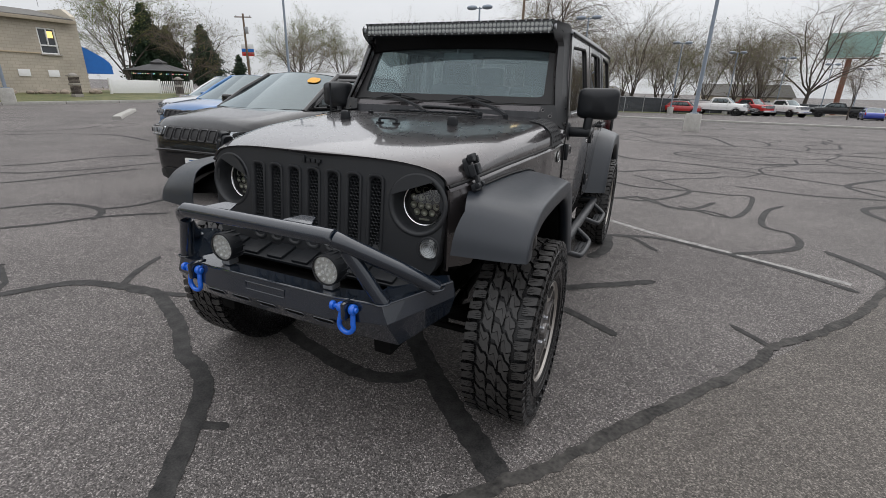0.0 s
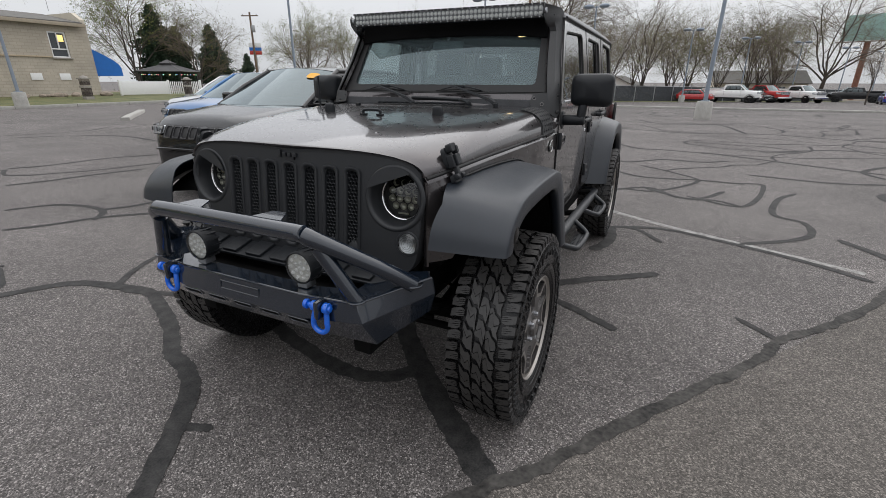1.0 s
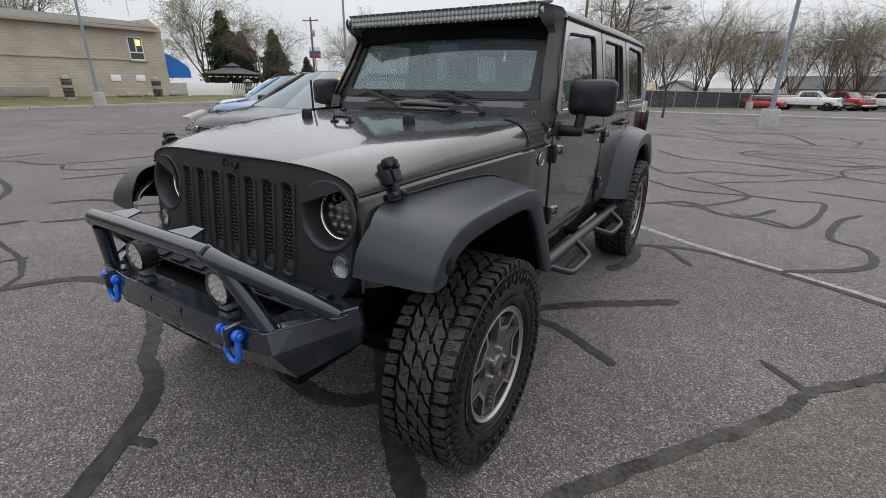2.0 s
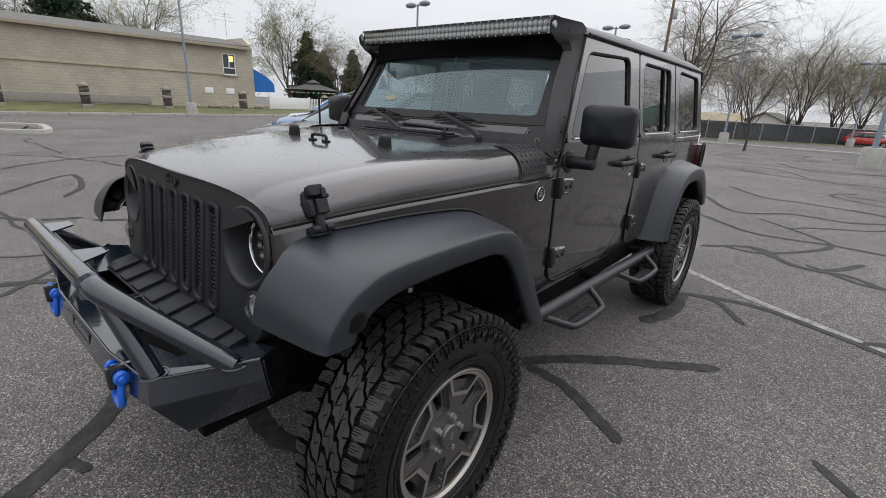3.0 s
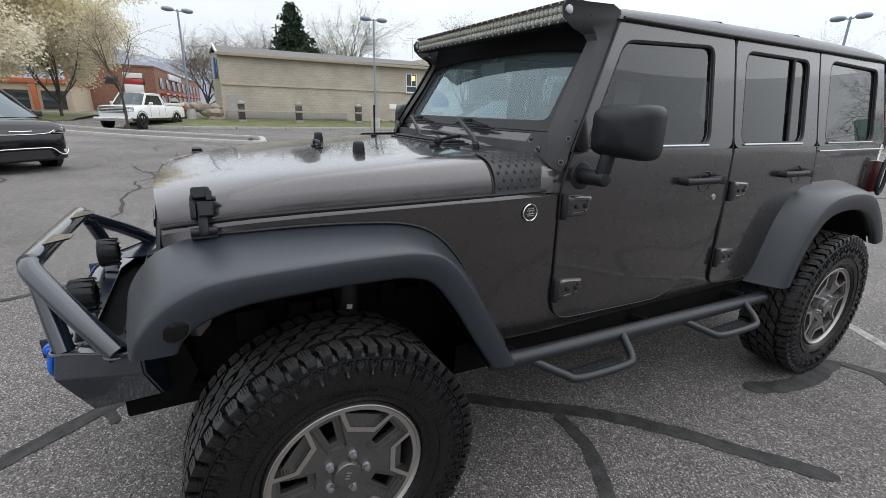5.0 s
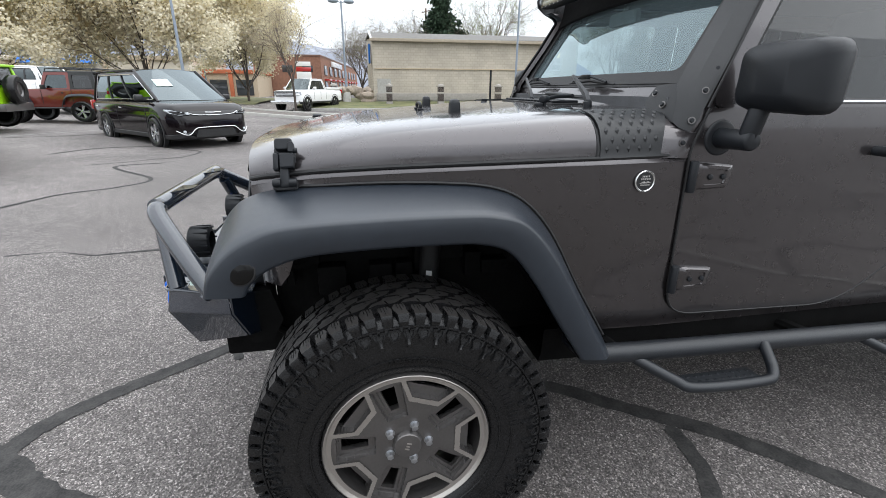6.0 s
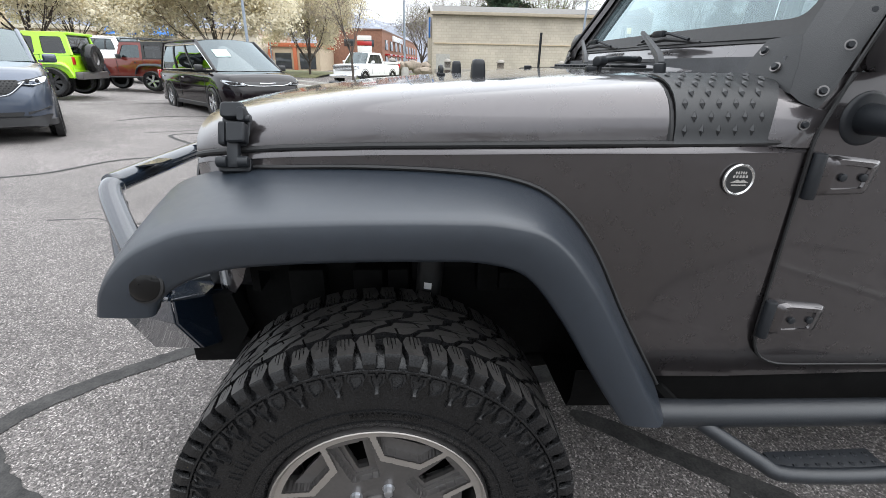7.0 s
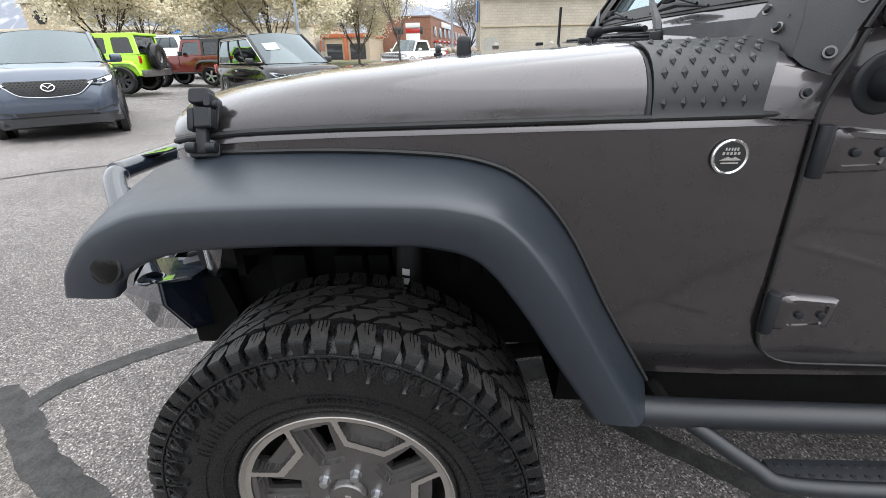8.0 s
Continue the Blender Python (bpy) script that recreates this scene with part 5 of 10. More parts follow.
for s in (1, -1):
    bm = B()
    rows = [[(0.757, 0.850, 1.330), (0.775, 0.862, 1.314), (0.792, 0.890, 1.301)], [(0.748, 0.858, 1.385), (0.778, 0.883, 1.362), (0.800, 0.904, 1.338)],
            [(0.730, 0.866, 1.440), (0.764, 0.893, 1.430), (0.785, 0.946, 1.412)], [(0.712, 0.915, 1.520), (0.747, 0.942, 1.515), (0.769, 0.992, 1.497)],
            [(0.690, 0.985, 1.630), (0.722, 1.010, 1.625), (0.745, 1.057, 1.612)], [(0.672, 1.070, 1.775), (0.697, 1.088, 1.775), (0.718, 1.136, 1.770)],
            [(0.667, 1.052, 1.797), (0.690, 1.085, 1.800), (0.712, 1.150, 1.800)], [(0.660, 0.995, 1.820), (0.685, 1.060, 1.828), (0.708, 1.165, 1.830)],
            [(0.656, 0.955, 1.850), (0.680, 1.050, 1.853), (0.704, 1.180, 1.860)], [(0.656, 0.948, 1.885), (0.678, 1.050, 1.882), (0.701, 1.178, 1.884)],
            [(0.656, 0.966, 1.908), (0.676, 1.000, 1.903), (0.692, 1.145, 1.903)]]
    rows = [[V(s * (x + 0.018 * k * max(0.0, z - 1.36)), y, z) for k, (x, y, z) in enumerate(r)] for r in rows]
    sheet(bm, rows)
    br = part("light_bar_bracket", bm, BRKT, offroader, "black steel light-bar bracket with star cut-out", smooth=24, solid=0.006 * s, weld=True)
    bm = B()
    fl_rows = [[(0.655, 0.852, 1.433), (0.698, 0.861, 1.439), (0.731, 0.866, 1.440)], [(0.645, 0.838, 1.405), (0.700, 0.846, 1.400), (0.749, 0.858, 1.385)], [(0.642, 0.824, 1.372), (0.700, 0.832, 1.350), (0.758, 0.850, 1.328)]]
    sheet(bm, [[V(s * x, y, z) for x, y, z in r] for r in fl_rows])
    part("bracket_flange", bm, BRKT, br, smooth=40, solid=-0.005 * s)
    # painted pillar and cowl side behind the bracket
    bm = B()
    prow = []
    for r in rows[:8]:
        f0, m0, r0 = (p + V(-0.009 * s, 0.009, 0) for p in r)
        prow.append([f0 + V(-0.012 * s, 0.025, 0.006), f0, m0, r0 + V(0.003 * s, 0.006, 0), r0 + V(0.002 * s, 0.030, 0.0), r0 + V(-0.03 * s, 0.035, 0)])
    lo = [[(0.66, 0.860, 1.30), (0.762, 0.812, 1.318), (0.786, 0.853, 1.308), (0.7995, 0.893, 1.300), (0.798, 0.925, 1.300), (0.77, 0.94, 1.300)],
          [(0.66, 0.850, 1.27), (0.783, 0.790, 1.280), (0.800, 0.845, 1.275), (0.8045, 0.884, 1.266), (0.802, 0.91, 1.262), (0.77, 0.93, 1.262)],
          [(0.66, 0.850, 1.22), (0.790, 0.785, 1.228), (0.804, 0.835, 1.228), (0.8045, 0.880, 1.226), (0.801, 0.908, 1.226), (0.77, 0.93, 1.226)]]
    prow = [[V(s * x, y, z) for x, y, z in r] for r in reversed(lo)] + prow
    sheet(bm, prow)
    part("windshield_pillar", bm, GREYPAINT, offroader, smooth=50)
    # star made of dark cuts
    c = V(s * 0.6885, 1.085, 1.855)
    bm = B()
    st = []
    for k in range(10):
        a = math.pi / 2 + math.pi * k / 5
        r = 0.034 if k % 2 == 0 else 0.014
        st.append(c + V(s * 0.003, r * math.cos(a) * 1.0, r * math.sin(a) * 0.75))
    prism(bm, st, (0.0025 * s, 0, 0))
    part("star_cut", bm, MATTE, br)
    for p, dv in (((0.664, 0.845, 1.410), (0.25, -0.85, 0.45)), ((0.710, 0.842, 1.378), (0.25, -0.85, 0.45)), ((0.7955, 0.886, 1.336), (0.9, -0.4, 0.2)), ((0.778, 0.928, 1.420), (0.9, -0.4, 0.2)), ((0.763, 0.966, 1.482), (0.9, -0.4, 0.2)), ((0.8035, 0.862, 1.272), (0.98, -0.15, 0.1))):
        q = V(s * p[0], p[1], p[2])
        dv = V(s * dv[0], dv[1], dv[2]).normalized()
        bm = B()
        cyl(bm, q - dv * 0.006, q + dv * 0.002, 0.0105, 16)
        part("washer", bm, GUNMETAL, br)
        bm = B()
        cyl(bm, q + dv * 0.002, q + dv * 0.008, 0.0075, 12, r1=0.0055)
        part("bolt", bm, SATIN, br)
    # pivot of the lamp bar
    bm = B()
    cyl(bm, V(s * 0.645, 0.975, 1.875), V(s * 0.668, 0.975, 1.875), 0.017, 16, bev=0.003)
    part("pivot_bolt", bm, STEEL, br)

# long LED light bar
bm = B()
sec = rounded([(0.985, 1.842), (0.972, 1.850), (0.972, 1.912), (0.985, 1.920), (1.045, 1.915), (1.055, 1.88), (1.045, 1.846)], 0.006, 3)
ring_loft(bm, [[V(x, p.x, p.y) for p in sec] for x in (-0.645, -0.64, 0.64, 0.645)], True, True, True)
bar = part("light_bar", bm, SATIN, offroader, "long black LED light bar above the windshield", smooth=30)
bm = B()
box(bm, (0, 0.975, 1.881), (1.262, 0.012, 0.056))
part("reflector_tray", bm, mat("dull_grey_lamp_tray", (0.10, 0.10, 0.115), 0.5, var=0.1, scale=30), bar)
bm = B()
for r in (0, 1):
    for i in range(48):
        x = -0.620 + 1.240 * i / 47
        lathe(bm, [(0.0128, -0.004), (0.0115, 0.001), (0.0095, 0.0025), (0.0045, 0.0045), (0.0005, 0.005)], 10, Matrix.Translation((x, 0.9665, 1.867 + 0.028 * r)) @ pose(0, 0, 0, 0, 0, -90))
part("led_cups", bm, LEDWHITE, bar)
bm = B()
box(bm, (0, 0.9600, 1.881), (1.27, 0.004, 0.062))
part("bar_lens", bm, LENS, bar).visible_shadow = False
bar.matrix_local = Matrix.Translation((0, 0.985, 0)) @ Matrix.Rotation(radians(2.0), 4, "Z") @ Matrix.Translation((0, -0.958, 0))
for z in (1.848, 1.915):
    bm = B()
    box(bm, (0, 0.966, z), (1.288, 0.016, 0.010), 0.002)
    part("bar_bezel", bm, MATTE, bar)
bm = B()
for i in range(27):
    for z in (1.8475, 1.9155):
        x = -0.62 + 1.24 * i / 26
        cyl(bm, V(x, 0.960, z), V(x, 0.955, z), 0.0042, 8)
tagged(part("bar_screws", bm, STEEL, bar), kind="stuff")
# black visor between bar and roof
bm = B()
sheet(bm, [[ws(u, v - 0.065 * abs(u) ** 3, d) for u in [-1 + i / 8 for i in range(17)]] for v, d in ((0.805, 0.012), (0.812, 0.020), (0.87, 0.024), (0.94, 0.030), (1.0, 0.045), (1.06, 0.06))])
part("visor", bm, mat("flat_black_visor", (0.004, 0.004, 0.0042), 0.85, spec=0.08), offroader, "black visor above the windshield", solid=0.004)
# wipers
for x0, x1 in ((0.478, 0.03), (-0.06, -0.50)):
    p0, p1 = V(x0, 0.716, 1.372), V(x0 - 0.32, 0.806, 1.474)
    bm = B()
    rows = [[p0 + (p1 - p0) * t + V(dx * w, 0.4 * dx * w, dz * h + lift) for dx, dz in ((-1, 0), (-0.6, 1), (0.6, 1), (1, 0), (0, -0.6))] for t, w, h, lift in ((0.0, 0.014, 0.016, 0.0), (0.12, 0.014, 0.014, 0.012), (0.45, 0.012, 0.009, 0.010), (0.8, 0.011, 0.007, 0.004), (1.0, 0.008, 0.006, 0.0))]
    ring_loft(bm, rows, True, True, True)
    cyl(bm, p0 - V(0, 0, 0.02), p0 + V(0, -0.004, 0.012), 0.015, 14, bev=0.003)
    arm = part("wiper_arm", bm, SATIN, offroader, "black wiper arm and blade", smooth=30)
    bm = B()
    q0, q1 = V(x0 - 0.10, 0.866, 1.440), V(x1, 0.856, 1.446)
    tube(bm, [q0, lerp(q0, q1, 0.5) + V(0, 0.0, 0.012), q1], [0.004, 0.007, 0.004], 6)
    blade = part("wiper_blade", bm, MATTE, arm)
    bm = B()
    tube(bm, [lerp(q0, q1, 0.12) + V(0, -0.008, 0.008), lerp(q0, q1, 0.36) + V(0, -0.020, 0.026), lerp(q0, q1, 0.64) + V(0, -0.020, 0.026), lerp(q0, q1, 0.88) + V(0, -0.008, 0.008)], 0.0045, 6)
    part("blade_bridge", bm, SATIN, blade)
    bm = B()
    box(bm, lerp(q0, q1, 0.5) + V(0, -0.024, 0.026), (0.06, 0.016, 0.018), 0.004)
    part("blade_clip", bm, SATIN, blade)
# cowl vent louvres
bm = B()
box(bm, (0.0, 0.72, 1.367), (0.62, 0.13, 0.010), 0.004)
vent = part("cowl_vent", bm, MATTE, offroader, "black louvred cowl vent")
for i in range(16):
    bm = B()
    box(bm, (-0.28 + 0.56 * i / 15, 0.72, 1.375), (0.010, 0.11, 0.012), 0.003, pose(0, 0, 0, 0, 25, 0))
    part("slat", bm, SATIN, vent)
bm = B()
tube(bm, [V(0.240, 0.770, 1.396), V(0.02, 0.800, 1.402), V(-0.12, 0.815, 1.402)], 0.009, 8)
part("wiper_hose", bm, SATIN, offroader, smooth=60)
bm = B()
tube(bm, [V(0.225, 0.775, 1.396), V(0.30, 0.68, 1.396), V(0.355, 0.605, 1.388)], 0.0075, 8)
cyl(bm, V(0.345, 0.618, 1.388), V(0.368, 0.588, 1.386), 0.014, 14, bev=0.004)
cyl(bm, V(0.357, 0.603, 1.345), V(0.357, 0.603, 1.385), 0.007, 8)
part("washer_nozzle", bm, SATIN, offroader, smooth=50)

# diamond-plate corners of the cowl
for s in (1, -1):
    bm = B()
    us = [0.82, 0.86, 0.90, 0.93, 0.955, 0.975, 0.988, 0.996, 0.999, 1.0]
    rows = []
    for k in range(7):
        r = []
        for u in us:
            y = lerp(0.607, 0.800 + 0.055 * (1 - ((u - 0.82) / 0.18) ** 2), k / 6)
            r.append(hood_pt(s * u, y, 0.004) + V(s * 0.005, 0, 0))
        e = r[-1]
        rows.append(r + [e + V(s * 0.004, 0, -0.010), e + V(s * 0.001, 0, -0.014)])
    sheet(bm, rows)
    plate = part("cowl_armour", bm, BRKT, offroader, "black diamond-plate cowl corner", smooth=50, solid=0.004 * s)
    bm = B()
    uj, run, want, last = [], 0.0, 0.014, hood_pt(1, 0.7)
    for q in range(1, 401):
        pt = hood_pt(1 - 0.17 * (q / 400) ** 2, 0.7)
        run += (pt - last).length
        last = pt
        if run > want and len(uj) < 8:
            uj.append(1 - 0.17 * (q / 400) ** 2)
            want += 0.027
    for j in range(len(uj)):
        for i in range(6):
            u = uj[j]
            y = 0.626 + 0.0345 * (i + (0.5 if j % 2 else 0.0))
            if y > 0.785 + 0.055 * (1 - ((u - 0.82) / 0.18) ** 2):
                continue
            p = hood_pt(s * u, y, 0.0055) + V(s * 0.0045, 0, 0)
            du = (hood_pt(s * min(1, u + 0.4 * (1.002 - u)), y) - hood_pt(s * (u - 0.4 * (1.002 - u)), y)).normalized()
            dy = V(0, 1, 0)
            nn = (du.cross(dy) * s).normalized()
            if nn.z < 0:
                nn = -nn
            vs = [bm.verts.new(p + du * 0.0125), bm.verts.new(p + dy * 0.0062), bm.verts.new(p - du * 0.0125), bm.verts.new(p - dy * 0.0062), bm.verts.new(p + nn * 0.0058 + du * 0.002)]
            for k in range(4):
                bm.faces.new((vs[k], vs[(k + 1) % 4], vs[4]))
    part("studs", bm, BRKT, plate, smooth=0)

# antenna on the far side
bm = B()
cyl(bm, (-0.80, 0.735, 1.30), (-0.80, 0.735, 1.345), 0.020, 14, r1=0.014)
tube(bm, [(-0.80, 0.735, 1.34), (-0.80, 0.735, 1.53)], 0.0065, 8)
part("antenna", bm, SATIN, offroader)

# door mirrors
for s in (1, -1):
    bm = B()
    sec = [(0.0, 0.040, 0.045), (0.02, 0.105, 0.082), (0.06, 0.118, 0.092), (0.10, 0.118, 0.092), (0.125, 0.108, 0.084), (0.13, 0.098, 0.076)]
    c = V(s * 0.955, 1.02, 1.452)
    rot = pose(0, 0, 0, 0, 0, 10 * s)
    rings = []
    for d, hw, hh in sec:
        rings.append([c + (rot @ V(p.x * hw, d - 0.065, p.y * hh)) for p in rounded([(-1, -0.92), (1, -1), (1, 1), (-1, 0.97)], 0.42, 6)])
    ring_loft(bm, rings, True, True, True)
    mir = part("door_mirror", bm, SATIN, offroader, "black plastic door mirror", smooth=55)
    bm = B()
    bm.faces.new([bm.verts.new(c + (rot @ V(p.x * 0.088, 0.0675, p.y * 0.066))) for p in rounded([(-1, -0.92), (1, -1), (1, 1), (-1, 0.97)], 0.35, 5)])
    part("mirror_glass", bm, CHROME, mir)
    bm = B()
    cyl(bm, V(s * 0.790, 0.985, 1.285), V(s * 0.935, 0.978, 1.288), 0.031, 18, bev=0.008, r1=0.027)
    cyl(bm, V(s * 0.908, 0.980, 1.285), V(s * 0.918, 1.000, 1.410), 0.026, 16, bev=0.004)
    cyl(bm, V(s * 0.792, 0.985, 1.285), V(s * 0.812, 0.985, 1.285), 0.054, 24, bev=0.008)
    part("mirror_arm", bm, SATIN, mir, smooth=55)

# side steps
STEPCOAT = mat("textured_black_step_coat", (0.0095, 0.0115, 0.0145), 0.40, var=0.15, scale=9, bump=0.22, bscale=700, rvar=0.2)
for s in (1, -1):
    bm = B()
    pts = spline([V(s * 0.70, 0.60, 0.60), V(s * 0.83, 0.610, 0.610), V(s * 0.870, 0.66, 0.610), V(s * 0.874, 1.4, 0.590), V(s * 0.874, 2.28, 0.568), V(s * 0.85, 2.37, 0.566), V(s * 0.72, 2.40, 0.566)], 5)
    tube(bm, pts, 0.033, 16)
    step = part("side_step", bm, STEPCOAT, offroader, "black tubular side step with two drop steps", smooth=60)
    for y0, y1, z in ((0.78, 1.22, 0.60), (1.70, 2.14, 0.578)):
        bm = B()
        q = [V(s * 0.885, y0 - 0.02, z - 0.01), V(s * 0.955, y0 + 0.09, z - 0.062), V(s * 0.985, y0 + 0.145, z - 0.075), V(s * 0.995, y1 - 0.07, z - 0.075), V(s * 0.985, y1 - 0.01, z - 0.058), V(s * 0.90, y1 + 0.02, z + 0.0)]
        tube(bm, spline(q, 4), 0.018, 12)
        hp = part("drop_step", bm, STEPCOAT, step, smooth=60)
        bm = B()
        box(bm, (s * 0.962, (y0 + y1) / 2 + 0.03, z - 0.068), (0.062, 0.26, 0.012), 0.003)
        for i in range(9):
            for j in range(2):
                lathe(bm, [(0.007, 0.0), (0.005, 0.004), (0.002, 0.004)], 8, Matrix.Translation((s * (0.948 + 0.026 * j), (y0 + y1) / 2 - 0.08 + 0.0275 * i, z - 0.063)) @ pose(0, 0, 0, 0, -90, 0))
        part("step_pad", bm, SATIN, hp)
    for y in (0.72, 1.45, 2.2):
        bm = B()
        tube(bm, [V(s * 0.86, y, 0.60), V(s * 0.74, y, 0.585), V(s * 0.62, y, 0.60)], 0.022, 8)
        part("step_mount", bm, UNDER, step)

# front bumper of folded steel plate
BT = [(-0.690, -0.505, 0.836), (-0.520, -0.730, 0.796), (-0.30, -0.757, 0.798), (0.30, -0.757, 0.798), (0.520, -0.730, 0.796), (0.690, -0.505, 0.836)]
BM = [(-0.700, -0.500, 0.775), (-0.542, -0.738, 0.728), (-0.30, -0.773, 0.716), (0.30, -0.773, 0.716), (0.542, -0.738, 0.728), (0.700, -0.500, 0.775)]
BL = [(-0.665, -0.47, 0.680), (-0.545, -0.660, 0.605), (-0.30, -0.725, 0.640), (0.30, -0.725, 0.640), (0.545, -0.660, 0.605), (0.665, -0.47, 0.680)]
BI = [(-0.65, -0.45, 0.832), (-0.49, -0.61, 0.790), (-0.30, -0.66, 0.790), (0.30, -0.66, 0.790), (0.49, -0.61, 0.790), (0.65, -0.45, 0.832)]
bm = B()


def dens(row):
    out = []
    for a, b in zip(row, row[1:]):
        out += [lerp(Vector(a), Vector(b), k / 3) for k in range(3)]
    return out + [Vector(row[-1])]


sheet(bm, [dens(r) for r in (BI, BT, BM, BL)])
bumper = part("front_bumper", bm, BUMPER, offroader, "black folded steel off-road bumper", smooth=20, solid=0.006, bevel=0.003)
# bright welded edge along the top fold
bm = B()
tube(bm, [Vector(p) + V(0, 0, 0.001) for p in BT], 0.0045, 8)
part("weld_edge", bm, BUMPER, bumper)
# tray between bumper and grille
bm = B()
box(bm, (0, -0.515, 0.806), (1.05, 0.115, 0.014), 0.004, pose(0, 0, 0, 14, 0, 0))
tray = part("ribbed_tray", bm, SATIN, bumper, "ribbed black plastic tray")
for i in range(7):
    bm = B()
    box(bm, (-0.42 + 0.14 * i, -0.517, 0.816), (0.085, 0.100, 0.018), 0.006, pose(0, 0, 0, 14, 0, 0))
    part("rib", bm, SATIN, tray)
bm = B()
box(bm, (0, -0.62, 0.735), (1.0, 0.20, 0.02))
part("bumper_floor", bm, UNDER, bumper)
for s in (1, -1):
    bm = B()
    prism(bm, [(s * 0.505, -0.722, 0.794), (s * 0.68, -0.505, 0.832), (s * 0.65, -0.44, 0.830), (s * 0.45, -0.46, 0.796), (s * 0.45, -0.728, 0.793)], (0, 0, -0.006))
    part("wing_plate", bm, BUMPER, bumper, smooth=20)
    bm = B()
    prism(bm, [(s * 0.690, -0.500, 0.831), (s * 0.698, -0.497, 0.775), (s * 0.664, -0.467, 0.682), (s * 0.555, -0.440, 0.640), (s * 0.54, -0.430, 0.800)], (0, 0.006, 0))
    part("end_plate", bm, BUMPER, bumper)
# oval lightening holes along the lower fold, and the plate recess in the face
for i in range(5):
    bm = B()
    loop = rounded([(-0.046, -0.012), (0.046, -0.012), (0.046, 0.012), (-0.046, 0.012)], 0.012, 5)
    fold = V(0, 0.045, -0.080).normalized()
    out = V(0, -0.080, -0.045).normalized()
    c = V(-0.28 + 0.14 * i, -0.7590, 0.694)
    ring_loft(bm, [[c + V(1, 0, 0) * p.x * k + fold * p.y * k + out * d for p in loop] for k, d in ((1.22, 0.000), (1.12, 0.0035), (1.0, 0.003), (0.96, 0.0005))], True)
    rim = part("hole_rim", bm, BUMPER, bumper, smooth=40)
    bm = B()
    bm.faces.new([bm.verts.new(c + V(1, 0, 0) * p.x * 0.97 + fold * p.y * 0.97 + out * 0.0006) for p in loop])
    part("face_hole", bm, UNDER, rim, smooth=0)
bm = B()
for a, b in (((-0.10, 0.778), (0.10, 0.778)), ((-0.10, 0.748), (0.10, 0.748)), ((-0.10, 0.748), (-0.10, 0.778)), ((0.10, 0.748), (0.10, 0.778))):
    tube(bm, [V(a[0], -0.7625 - (0.79 - a[1]) * 0.10, a[1]), V(b[0], -0.7625 - (0.79 - b[1]) * 0.10, b[1])], 0.0022, 5)
part("plate_outline", bm, BUMPER, bumper)
